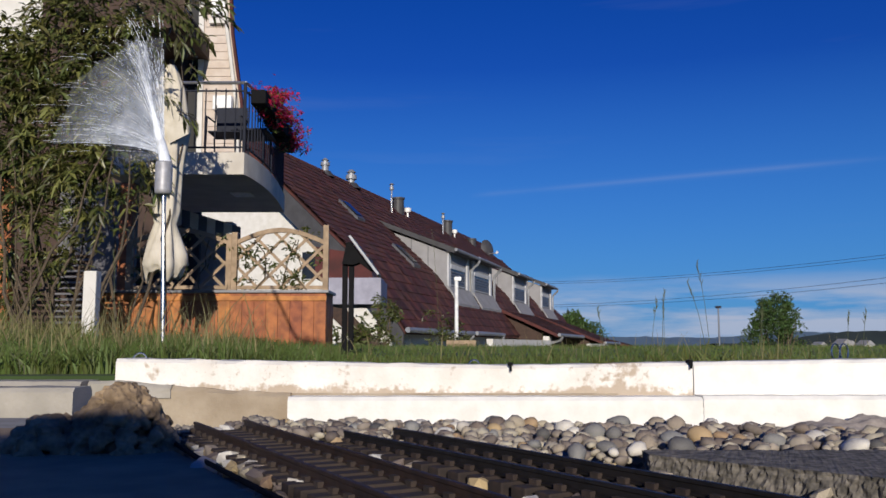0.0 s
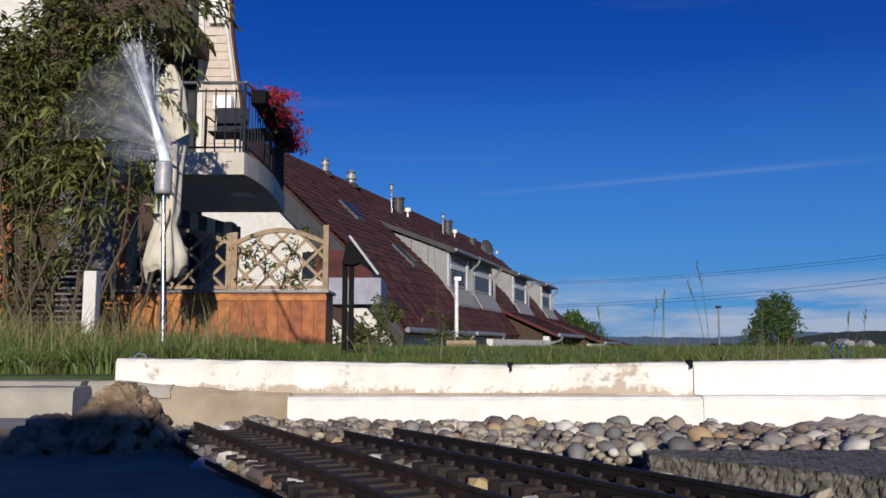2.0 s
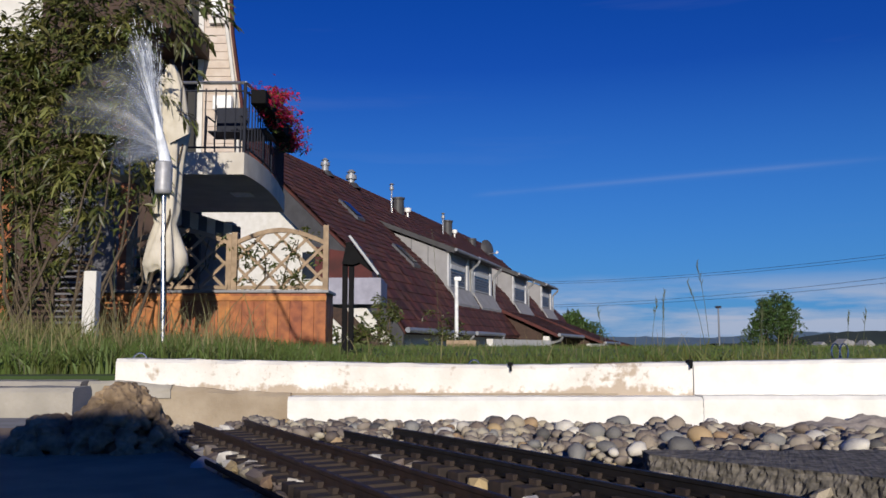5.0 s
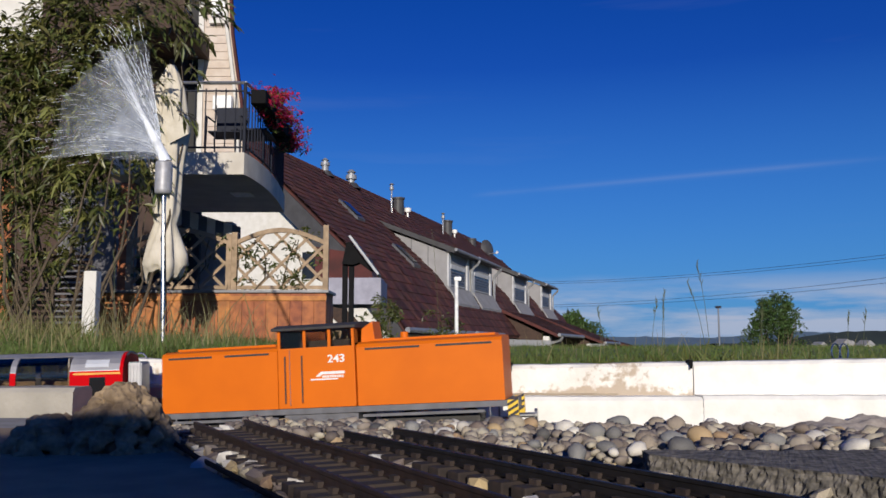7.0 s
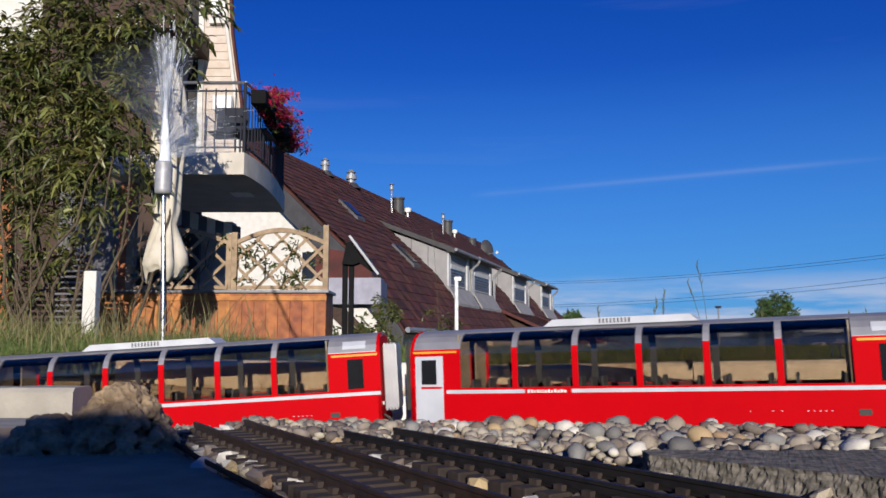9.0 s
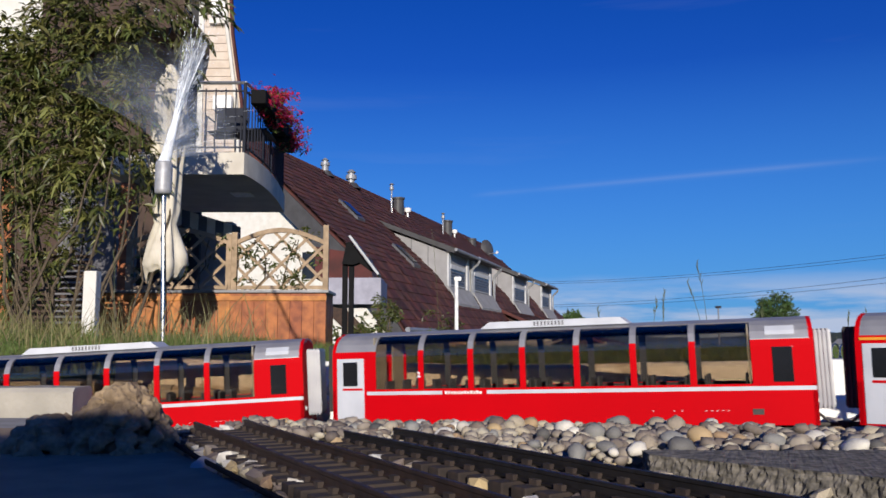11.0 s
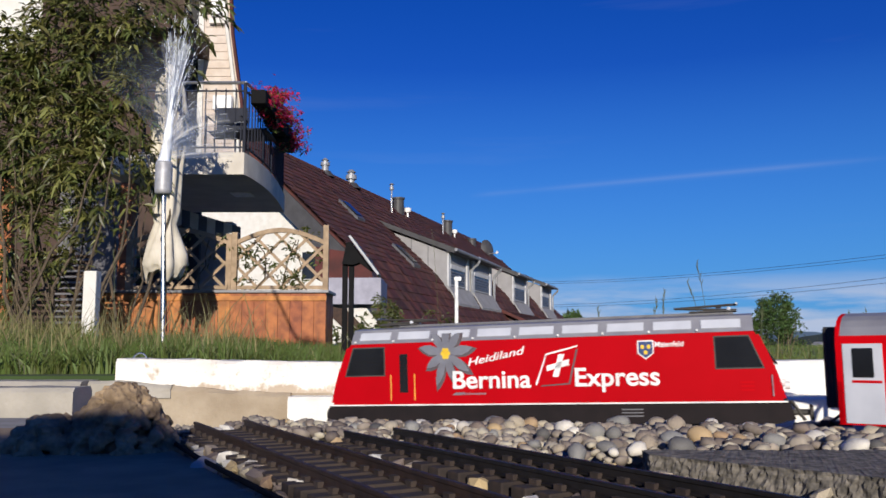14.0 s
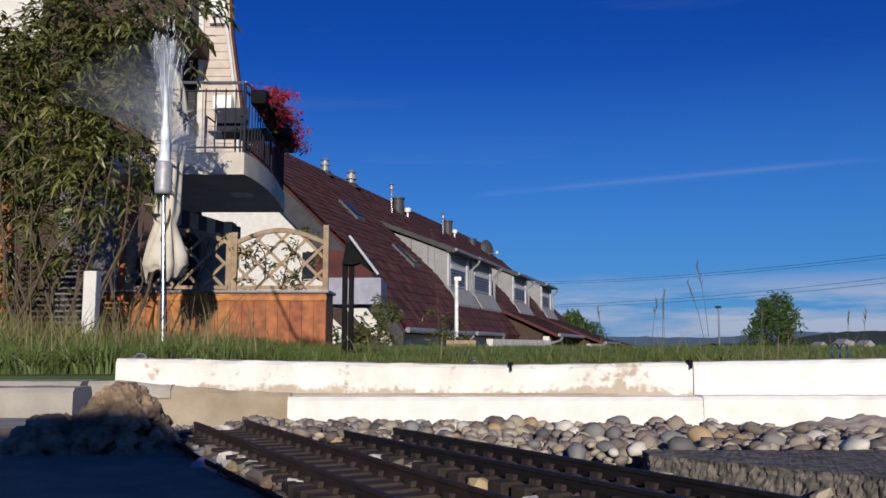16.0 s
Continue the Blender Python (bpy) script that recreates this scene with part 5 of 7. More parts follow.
def build_dormer(h, roof, k, d0, d1, w0, w1):
    fa, fb = 3.16, 6.0
    za, zt, zb = 5.61, 4.55, roof_z(6.0)
    dorm = part("dormer", along_row(B(), [(fa, za), (fb, zt), (fb, zb), (5.5, 3.2)], d0, d1), M_GREYCLAD, h, "pale grey panelled dormer")
    for n in (.36, .66):
        c = fa + (fb - fa) * n
        part("cheek_joint", along_row(B(), [(c, za + (zt - za) * n - .03), (c + .035, za + (zt - za) * n - .04), (c + .035, roof_z(c) + .05), (c, roof_z(c) + .05)], d0 - .012, d0 - .003), M_SHUT, dorm)
    dr = part("dormer_roof", along_row(B(), [(fa - 1.0, za + .60), (fb + .42, zt + .04), (fb + .42, zt + .12), (fa - 1.0, za + .72)], d0 - .18, d1 + .3), M_TILE, dorm)
    part("verge_strip", along_row(B(), [(fa - 1.0, za + .52), (fb + .44, zt - .10), (fb + .44, zt + .15), (fa - 1.0, za + .75)], d0 - .24, d0 - .182), M_SLATE, dorm, "dark slate-grey verge strip")
    tile_field("roof_tiles", dr, d0 - .17, d1 + .28, ((fa - 1.0, fb + .42), lambda c: za + .70 - .388 * (c - fa + 1.0)), 14, 300 + k)
    part("soffit", along_row(B(), [(fb + .004, zt - .02), (fb + .40, zt - .02), (fb + .40, zt + .035), (fb + .004, zt + .035)], d0 - .16, d1 + .28), M_SLATE, dorm)
    part("dormer_gutter", tube(B(), [row_pt(d0 - .2, fb + .50, zt + .07), row_pt(d1 + .45, fb + .50, zt + .03)], .085, 8), M_ZINCL, dorm, "pale zinc gutter")
    down_pipe(dorm, d1 + .42, fb + .5, zt, .42, 2.0, M_ZINCL)
    for a in (d0 + .02, d1 - .38):
        part("pier", along_row(B(), [(fb + .004, zb - .1), (fb + .09, zb - .1), (fb + .09, zt - .03), (fb + .004, zt - .03)], a, a + .34), M_LGREYW, dorm, "pale panel beside the window")
    part("apron", along_row(B(), [(fb + .01, zb + .22), (fb + .12, zb + .16), (fb + .62, roof_z(fb + .55) + .14), (fb + .60, roof_z(fb + .55) + .02)], d0 - .05, d1 + .1), M_GREYCLAD, dorm, "grey sheet apron below the window")
    wi = part("window", along_row(B(), [(fb + .006, zb + .26), (fb + .06, zb + .26), (fb + .06, zt - .62), (fb + .006, zt - .62)], w0 - .1, w1 + .1), M_LGREYW, dorm, "pale window surround")
    part("blind_box", along_row(B(), [(fb + .062, zt - .78), (fb + .12, zt - .78), (fb + .12, zt - .56), (fb + .062, zt - .56)], w0 - .12, w1 + .12), M_LGREYW, wi)
    part("pane", along_row(B(), [(fb + .061, zb + .32), (fb + .066, zb + .32), (fb + .066, zt - .79), (fb + .061, zt - .79)], w0, w1), M_GLASSD, wi)
    for n in range(8):
        zz = zb + .33 + n * .135
        if zz + .12 < zt - .78:
            part("blind_slat", along_row(B(), [(fb + .068, zz), (fb + .105, zz + .01), (fb + .08, zz + .1), (fb + .072, zz + .1)], w0 + .03, w1 - .03), M_SHUT, wi)


def roof_window(roof, a, c0, length, label):
    up = [(c0, roof_z(c0) + .06), (c0 + .04, roof_z(c0) + .17), (c0 + length, roof_z(c0 + length - .04) + .17), (c0 + length - .04, roof_z(c0 + length - .04) + .04)]
    rw = part("roof_window", along_row(B(), up, a, a + .85), M_ZINC, roof, label)
    part("pane", along_row(B(), [(c0 + .16, roof_z(c0 + .1) + .19), (c0 + .18, roof_z(c0 + .1) + .205), (c0 + length - .1, roof_z(c0 + length - .18) + .205), (c0 + length - .12, roof_z(c0 + length - .18) + .19)], a + .1, a + .75), M_GLASSD, rw)


def turned(bm, c, prof, seg=14):
    """A lathe-turned shape standing at c."""
    rings = [[bm.verts.new(c + Vector((r * math.cos(q), r * math.sin(q), z))) for q in [i * math.tau / seg for i in range(seg)]] for r, z in prof]
    for p, q in zip(rings, rings[1:]):
        for i in range(seg):
            bm.faces.new((p[i], p[(i + 1) % seg], q[(i + 1) % seg], q[i]))
    bm.faces.new(rings[-1])
    bmesh.ops.recalc_face_normals(bm, faces=bm.faces)
    return bm


def build_terrace():
    base = -4.5
    for k in range(5):
        h = thing("terraced_house", "terraced house with steep red-brown tiled roof and grey dormer" if k else "end terraced house with red-brown tiled roof and white gable", "house", "terraced houses", m=pose(0, 0, 0))
        a0, a1 = ROW_ENDS[k], ROW_ENDS[k + 1] - .02
        dz = -0.75 if k == 4 else 0.0
        part("wall", along_row(B(), [(-6.9, base), (6.75, base), (6.75, 1.2 + dz), (5.4, 3.1 + dz), (0, 8.2 + dz), (-6.9, 1.7 + dz)], a0 + .3, a1), M_PLASTER, h)
        roof = part("roof", along_row(B(), [(0, 8.5 + dz), (5.5, 3.33 + dz), (7.42, .62 + dz), (7.42, .5 + dz), (5.42, 3.1 + dz), (0, 8.25 + dz), (-7.2, 1.5 + dz), (-7.2, 1.65 + dz)], a0, a1), M_TILEI, h)
        if k in (0, 4):
            part("verge_board", along_row(B(), [(0, 8.42 + dz), (5.5, 3.25 + dz), (7.40, .55 + dz), (7.40, -.15 + dz), (5.3, 2.4 + dz), (0, 7.55 + dz)], a0 - .12, a0 - .003), M_SLATE, h, "dark grey verge board")
        if k == 0:
            part("gable_band", along_row(B(), [(4.3, 2.05), (6.6, 0.0), (6.6, -.75), (4.3, 1.3)], a0 + .22, a0 + .295), M_DARKWOOD, h, "dark timber band on the white gable")
            part("gable_window", along_row(B(), [(3.2, 2.6), (4.1, 2.6), (4.1, 3.6), (3.2, 3.6)], a0 + .24, a0 + .295), M_GLASSD, h)
        tile_field("roof_tiles", roof, a0, a1, ((0.0, 7.45), lambda c, q=dz: roof_z(c) + q), 27, 100 + k)
        part("ridge_cap", rod(B(), row_pt(a0, 0, 8.52 + dz), row_pt(a1, 0, 8.52 + dz), 0.14, seg=8), M_TILE, roof)
        if LEAN_TO[k]:
            ce, ze = LEAN_TO[k]
            cs = 6.5
            zs = roof_z(cs) + dz + .1
            low = part("front_roof", along_row(B(), [(cs, zs), (ce, ze), (ce, ze - .12), (cs, zs - .12)], a0, a1), M_TILEI, h, "low tiled roof over the front extension")
            tile_field("roof_tiles", low, a0, a1, ((cs, ce), lambda c, s0=zs, e0=ze, cc=ce: s0 + (e0 - s0) * (c - 6.5) / (cc - 6.5)), 16, 200 + k)
            part("front_verge", along_row(B(), [(cs, zs + .08), (ce, ze + .08), (ce, ze - .10), (cs, zs - .10)], a0 - .1, a0 - .003), M_TILE, h, "red-brown tiled verge")
            part("front_gutter", tube(B(), [row_pt(a0 - .15, ce + .1, ze + .03), row_pt(a1, ce + .1, ze)], .1, 8), M_ZINCL, h, "pale zinc gutter")
            # dark colour stands for the shade below the eave
            part("extension_wall", along_row(B(), [(6.8, base), (ce - 1.0, base), (ce - 1.0, ze + .1), (6.8, zs - .35)], a0 + .35, a1 - .4), M_DARKWOOD, h, "extension wall, eave shade put into its dark colour")
            part("white_corner", along_row(B(), [(ce - .9, base), (ce - .55, base), (ce - .55, ze - .05), (ce - .9, ze - .02)], a0 + .25, a0 + 1.2), M_PLASTER, h, "white plastered corner pier")
            down_pipe(h, a0 + .7, ce + .1, ze, .75, 1.6, M_ZINCL, .09)
        else:
            part("gutter", tube(B(), [row_pt(a0 - .1, 7.56, 0.66), row_pt(a1 - (.6 if k == 0 else 4.0), 7.56, 0.64)], 0.1, 8), M_ZINCL, h, "pale zinc gutter")
            down_pipe(h, a1 - (.8 if k == 0 else 4.2), 7.56, .62, .6, 3.0, M_ZINCL, .09)
        for n, (d0, d1, w0, w1) in enumerate(DORMERS[k]):
            build_dormer(h, roof, 10 * k + n, d0, d1, w0, w1)
        for a, c0, ln in (((5.3, 2.35, .95), (6.7, 4.35, 1.1)), (), ((20.6, 4.2, .9),), ((30.6, 4.4, .9),), ())[k]:
            roof_window(roof, a, c0, ln, "roof window in a zinc frame")
        if k == 0:
            part("vent_pipe", turned(B(), row_pt(8.75, 0.05, 8.5), [(.17, 0), (.17, .38), (.24, .40), (.22, .56), (.13, .58), (.13, .64), (.2, .66), (.05, .78)]), M_ZINCL, roof, "shiny steel flue terminal")
            part("flashing", rod(B(), row_pt(8.75, .12, 8.32), row_pt(8.75, .12, 8.62), .42, .2, seg=12), M_SLATE, roof)
        if k == 1:
            part("vent_pipe", turned(B(), row_pt(11.95, 0.05, 8.5), [(.18, 0), (.18, .3), (.3, .32), (.28, .55), (.16, .58), (.16, .66), (.26, .68), (.1, .84)]), M_ZINCL, roof, "shiny steel flue terminal")
            part("flashing", rod(B(), row_pt(11.95, .12, 8.3), row_pt(11.95, .12, 8.62), .5, .22, seg=12), M_SLATE, roof)
        for ca, top, pa, pb, pt in (((), ((17.1, 8.68, 14.96, 7.1, 8.7),), ((27.0, 8.74, 24.67, 6.96, 8.5),), ((33.4, 8.25, 0, 0, 0),), ())[k]):
            c = row_pt(ca, .8, 7.6)
            part("chimney", turned(B(), c, [(.34, 0), (.34, top - 7.75), (.39, top - 7.72), (.39, top - 7.62), (.3, top - 7.6)]), M_SLATE, roof, "dark round sheet-clad chimney")
            if pa:
                p0, p1 = row_pt(pa, 1.2, pb), row_pt(pa, 1.2, pt)
                part("antenna_mast", tube(B(), [p0 + Vector((.35, -.1, -.35)), p0 + Vector((.06, 0, -.05)), p0, p1], .055, 8), M_ALU, roof, "pale antenna mast")
                part("mast_head", turned(B(), p1, [(.08, 0), (.12, .06), (.12, .2), (.05, .24), (.05, .3), (.15, .33), (.03, .42)], 10), M_ZINCL, roof)
                q = row_pt(ca + 1.1, 1.0, 7.95)
                part("receiver", turned(B(), q, [(.06, -.3), (.06, 0), (.19, .03), (.2, .26), (.08, .3)], 10), M_WPOLE, roof, "small white receiver housing")
    # white pergola beams in front of the second and third house
    for a, b, c, z, lab in ((3.6, 16.6, 9.5, .36, "white painted pergola beam on posts"), (17.0, 23.5, 11.6, .18, "white painted pergola beam on posts"), (26.0, 32.0, 13.2, -.12, "white painted pergola beam on posts")):
        pg = thing("pergola", lab, "pergola", "pergolas")
        part("beam", along_row(B(), [(c, z - .30), (c + .25, z - .30), (c + .25, z), (c, z)], a, b), M_PLASTER, pg)
        for n in range(4):
            q = a + (b - a) * (n + .06) / 3.2
            part("post", along_row(B(), [(c + .02, base), (c + .2, base), (c + .2, z - .302), (c + .02, z - .302)], q, q + .5), M_PLASTER, pg)
        part("back_panel", along_row(B(), [(c - 1.3, base), (c - 1.2, base), (c - 1.2, z - .5), (c - 1.3, z - .5)], a, b), M_PLASTER, pg, "white wall panel")
    dish = thing("satellite_dish", "dark round satellite dish on a roof bracket", "satellite dish", m=Matrix.Translation(row_pt(35.9, 1.5, 7.75)))
    bm = B()
    prof = [(.02, .0), (.25, -.03), (.42, -.09), (.55, -.17), (.56, -.14), (.42, -.05), (.25, .02), (.02, .05)]
    rings = [[bm.verts.new((r * 1.15 * math.cos(q), -y, r * 1.35 * math.sin(q))) for q in [i * math.tau / 24 for i in range(24)]] for r, y in prof]
    for p, q in zip(rings, rings[1:]):
        for i in range(24):
            bm.faces.new((p[i], p[(i + 1) % 24], q[(i + 1) % 24], q[i]))
    bmesh.ops.rotate(bm, matrix=Euler((radians(-12), 0, radians(38))).to_matrix(), verts=bm.verts)
    part("reflector", bm, M_SLATE, dish)
    part("bracket", tube(B(), [(-.1, .15, -1.5), (-.12, .12, -.6), (0, .08, 0)], .06, 8), M_ALU, dish)
    part("feed_arm", rod(B(), (0, 0, -.45), (.62, -.35, -.42), .04), M_ALU, dish)
    part("feed_horn", rod(B(), (.6, -.34, -.46), (.72, -.4, -.3), .09, .11), M_WPOLE, dish)


build_terrace()


def build_mid_garden():
    cp = thing("carport", "white fascia carport with dark open bay", "carport", m=pose(-2.13, 20, 0))
    # white fascia; lilac grey puts its sky-lit shade into the colour
    part("fascia", box(B(), -.66, .64, 0, 2.2, 1.10, 1.74, .01), mat("shaded_white_fascia", (.34, .34, .42), .8, scale=4), cp, "white fascia, bluish shade put into its colour")
    for x in (-.6, .55):
        part("post", box(B(), x, x + .08, .05, .13, -1.6, 1.1), M_DARKWOOD, cp)
    part("back_wall", box(B(), -.66, .64, 2.0, 2.15, -1.6, 0.2), M_DARKWOOD, cp)
    part("gable_roof", prism(B(), [(-1.0, 1.75), (.42, 1.75), (.30, 2.32), (-1.0, 2.52)], .3, 2.0), M_TILEI, cp, "red-brown tiled lean-to roof")
    tarp = thing("blue_tarpaulin", "folded blue tarpaulin lying under the carport", "tarpaulin", m=pose(-2.5, 19.8, -.6))
    bm = rock_mesh(4.0, .2, .5, 2)
    bmesh.ops.scale(bm, vec=(1.4, 1, 3.4), verts=bm.verts)
    part("sheet", bm, mat("blue_sheet", (.03, .05, .3), .5, scale=10), tarp, smooth=True)
    st = thing("log_stack", "low stack of weathered timber beams", "timber", m=pose(-1.9, 17.5, -.95))
    for k in range(5):
        part("beam", box(B(), -.35, .35, 0, .2, k * .215, k * .215 + .2, .015), M_TRELL, st)
    pb = thing("plant_trough", "grey wooden plant trough with small flowers", "planter", m=pose(.27, 12.6, .02))
    for k in range(3):
        part("board", box(B(), -.22, .22, -.12, -.1, k * .062, k * .062 + .058, .004), M_TRELL, pb)
    part("box_body", box(B(), -.21, .21, -.098, .12, 0, .18, .004), M_TRELL, pb)
    v, f = leaf_cloud([(x, 0, .24, .12, .1, .09) for x in (-.15, 0, .15)], 220, .06, 15)
    raw("foliage", v, f, M_LEAF, pb)
    rng = random.Random(9)
    for x, y, h, w in ((-.75, 11.5, .62, .16), (-.02, 14.5, .75, .28), (-.95, 14, .85, .22), (-1.0, 9.6, .35, .2)):
        b = thing("garden_bush", "small loose green garden bush", "bush", "small bushes", m=pose(x, y, ground_z(x, y)))
        cl = [(rng.uniform(-w, w), rng.uniform(-w, w), rng.uniform(.1, 1) * h, w * .45, w * .45, w * .4) for _ in range(16)]
        v, f = leaf_cloud(cl, 420, .08, int(x * 100) + 900)
        raw("foliage", v, f, M_LEAF, b)
        part("stem", tube(B(), [(0, 0, -.02), (.02, 0, h * .5), (-.02, .01, h)], .012, 6, .4), M_BARK, b)


build_mid_garden()


def build_bank_details():
    """Heap of grey sand against the wall and a black pipe half buried beside the track."""
    bm = B()
    bmesh.ops.create_grid(bm, x_segments=60, y_segments=24, size=1)
    for v in bm.verts:
        u, w = v.co.x, v.co.y
        x, y = 0.74 + u * .24, 1.30 + w * .085
        hgt = .030 * max(0, 1 - abs(u) ** 3) * ease(-1.0, .1, w) * ease(1.5, .6, w)
        v.co = (x, y, -0.005 + hgt + .010 * noise.noise(Vector((x * 40, y * 40, 0))) + .003 * noise.noise(Vector((x * 150, y * 150, 2))))
    tagged(part("sand_bank", bm, mat("grey_sand", (.44, .38, .32), 1.0, col2=(.34, .29, .25), scale=120, bump=.6, bscale=400), smooth=True), "heap of coarse grey sand against the white wall", "sand")
    pipe = thing("black_hose", "black hose arching over the pebbles", "hose")
    part("hose", tube(B(), [(-0.05, 1.0, .012), (-.01, .985, .034), (.03, .97, .042), (.08, .955, .040), (.115, .94, .028), (.13, .93, .015)], .005, 8), M_BLACK, pipe)


build_bank_details()


# distance: forested hills, far houses, overhead cables
def build_distance():
    for nm, y, top, seed, x0, x1 in (("hill", 900, 22, 3, 300, 1300), ("hill", 1500, 31, 9, 150, 1500)):
        verts, faces = [], []
        n = 160
        for i in range(n + 1):
            x = x0 + (x1 - x0) * i / n
            h = top * (0.75 + 0.5 * noise.noise(Vector((x * 0.004, seed, 0)))) + 1.6 * noise.noise(Vector((x * 0.05, seed, 2))) * top / 12
            if y > 1000:
                h *= 0.55 + 0.3 * ease(450, 700, x)
            else:
                h *= .1 + .9 * ease(330, 440, x)
            verts += [(x, y, -8), (x, y + 30, h), (x, y + 200, -8)]
        for i in range(n):
            b = 3 * i
            faces += [(b, b + 3, b + 4, b + 1), (b + 1, b + 4, b + 5, b + 2)]
        tagged(raw("hill", verts, faces, M_HAZE if y > 1000 else M_HILL), "far hill with blue haze put into its colour" if y > 1000 else "dark forested hill on the horizon", "hill", kind="structure")
    for x, y, s in ((143, 300, 1.0), (147, 305, .9), (151, 300, .9), (139, 310, .8)):
        fh = thing("far_house", "small pale far-off house below the wood", "house", "far houses", m=pose(x, y, -3, 0, 0, 20))
        part("wall", box(B(), -2.5 * s, 2.5 * s, -2, 2, 0, 3.2 * s), M_PLASTER, fh)
        part("roof", prism(B(), [(-2.9 * s, 3.2 * s), (0, 5.2 * s), (2.9 * s, 3.2 * s)], -2.3, 2.3), M_GREYCLAD, fh)
    for k, (h0, h1) in enumerate(((15.80, 14.36), (15.37, 13.87), (9.96, 11.10), (9.54, 10.29))):
        y0, y1 = 210, 120
        a = Vector((16.5 - k * .3, y0, h0))
        b = Vector((74.5 + k * .3, y1, h1))
        cb = thing("overhead_cable", "thin dark overhead power cable", "cable", "overhead cables")
        pts = [a.lerp(b, i / 24) - Vector((0, 0, 1.4 * 4 * (i / 24) * (1 - i / 24))) for i in range(25)]
        part("wire", tube(B(), pts, 0.032, 5), M_IRON, cb)
    for x, y, h in ((16.1, 210, 16.5), (75.0, 120, 17)):
        up = thing("utility_pole", "tall steel utility pole carrying power cables", "utility pole", m=pose(x, y, -4))
        part("mast", rod(B(), (0, 0, -0.5), (0, 0, h + 4), .18, .1), M_STEEL, up)
        part("cross_arm", box(B(), -1.0, 1.0, -.06, .06, h + 2.9, h + 3.05), M_STEEL, up)
        part("cross_arm", box(B(), -1.0, 1.0, -.06, .06, h - 3.4, h - 3.25), M_STEEL, up)


build_distance()


# the train
M_TRED = mat("train_red", (0.50, 0.001, 0.005), 0.6, col2=(0.46, 0.001, 0.005), scale=12, spec=0.04)
M_TREDL = mat("loco_red", (0.42, 0.001, 0.006), 0.6, col2=(0.38, 0.001, 0.005), scale=12, spec=0.05)
M_ORANGE = mat("loco_orange", (0.66, 0.145, 0.004), 0.55, col2=(0.60, 0.128, 0.004), spec=0.2, scale=14, bump=0.05, bscale=200)
M_SILVER = mat("silver_roof_paint", (0.33, 0.33, 0.35), 0.45, 0.35, col2=(0.26, 0.26, 0.29), scale=30)
M_LGREY = mat("light_grey_paint", (0.52, 0.54, 0.59), 0.5, col2=(0.45, 0.47, 0.52), scale=30)
M_SKIRT = mat("skirt_brown_grey", (0.015, 0.011, 0.012), 0.8, spec=0.2, col2=(0.010, 0.008, 0.009), scale=40)
M_MGREY = mat("frame_grey", (0.15, 0.15, 0.165), 0.6, col2=(0.10, 0.10, 0.11), scale=40, bump=0.2, bscale=300)
M_DGREY = mat("underframe_black", (0.03, 0.028, 0.028), 0.7, col2=(0.05, 0.045, 0.04), scale=60)
M_YELLOW = mat("signal_yellow", (0.80, 0.52, 0.03), 0.5, scale=30)
M_AMBER = mat("first_class_line", (0.80, 0.36, 0.03), 0.5, scale=30)
M_LETTER = mat("white_lettering", (0.82, 0.82, 0.80), 0.5, scale=30)
M_BLUE = mat("crest_blue", (0.02, 0.05, 0.16), 0.5, scale=30)
M_PETAL = mat("silver_petal", (0.42, 0.42, 0.45), 0.38, 0.75, col2=(0.34, 0.34, 0.37), scale=60)
M_PETALD = mat("dark_outline", (0.10, 0.08, 0.09), 0.6, scale=60)
M_SEAT = mat("seat_and_inner_shade_grey", (0.05, 0.055, 0.07), 0.9, scale=80)
M_INNER = mat("beige_inner_wall", (0.30, 0.26, 0.2), 0.8, scale=30)
M_TINT = glass("tinted_coach_glass", (0.80, 0.74, 0.66))
M_DTINT = mat("dark_cab_glass", (0.015, 0.016, 0.018), 0.08, spec=0.6, scale=20)
M_WHEEL = mat("wheel_steel", (0.12, 0.11, 0.10), 0.4, 0.8, scale=60)

SIDE = [(0.059, 0.021), (0.059, 0.118), (0.0578, 0.127), (0.0535, 0.1365), (0.0465, 0.144), (0.037, 0.1495), (0.02, 0.1535), (0.0, 0.1545)]


def half_at(z):
    for (a, z0), (b, z1) in zip(SIDE, SIDE[1:]):
        if z <= z1:
            return a + (b - a) * (z - z0) / (z1 - z0)
    return 0.0


def shell(bm, x0, x1, z0, z1, side, out=0.0, thick=0.002):
    """A strip of the coach's curved side between two heights."""
    zs = sorted({z0, z1, *[z for _, z in SIDE if z0 < z < z1]})
    o = [(side * (half_at(z) + out), z) for z in zs]
    i = [(side * (half_at(z) + out - thick), z - (thick * 0.5 if z > 0.13 else 0)) for z in zs]
    return prism(bm, o + i[::-1], x0, x1, "x")


def axle(parent, x, r=0.0155):
    bm = B()
    for s in (-1, 1):
        rod(bm, (0, s * 0.019, 0), (0, s * 0.0245, 0), r, seg=20)
        rod(bm, (0, s * 0.0175, 0), (0, s * 0.019, 0), r + 0.0025, seg=20)
    rod(bm, (0, -0.02, 0), (0, 0.02, 0), 0.003, seg=8)
    w = part("wheelset", bm, M_WHEEL, parent)
    w.matrix_basis = pose(x, 0, r)
    return w


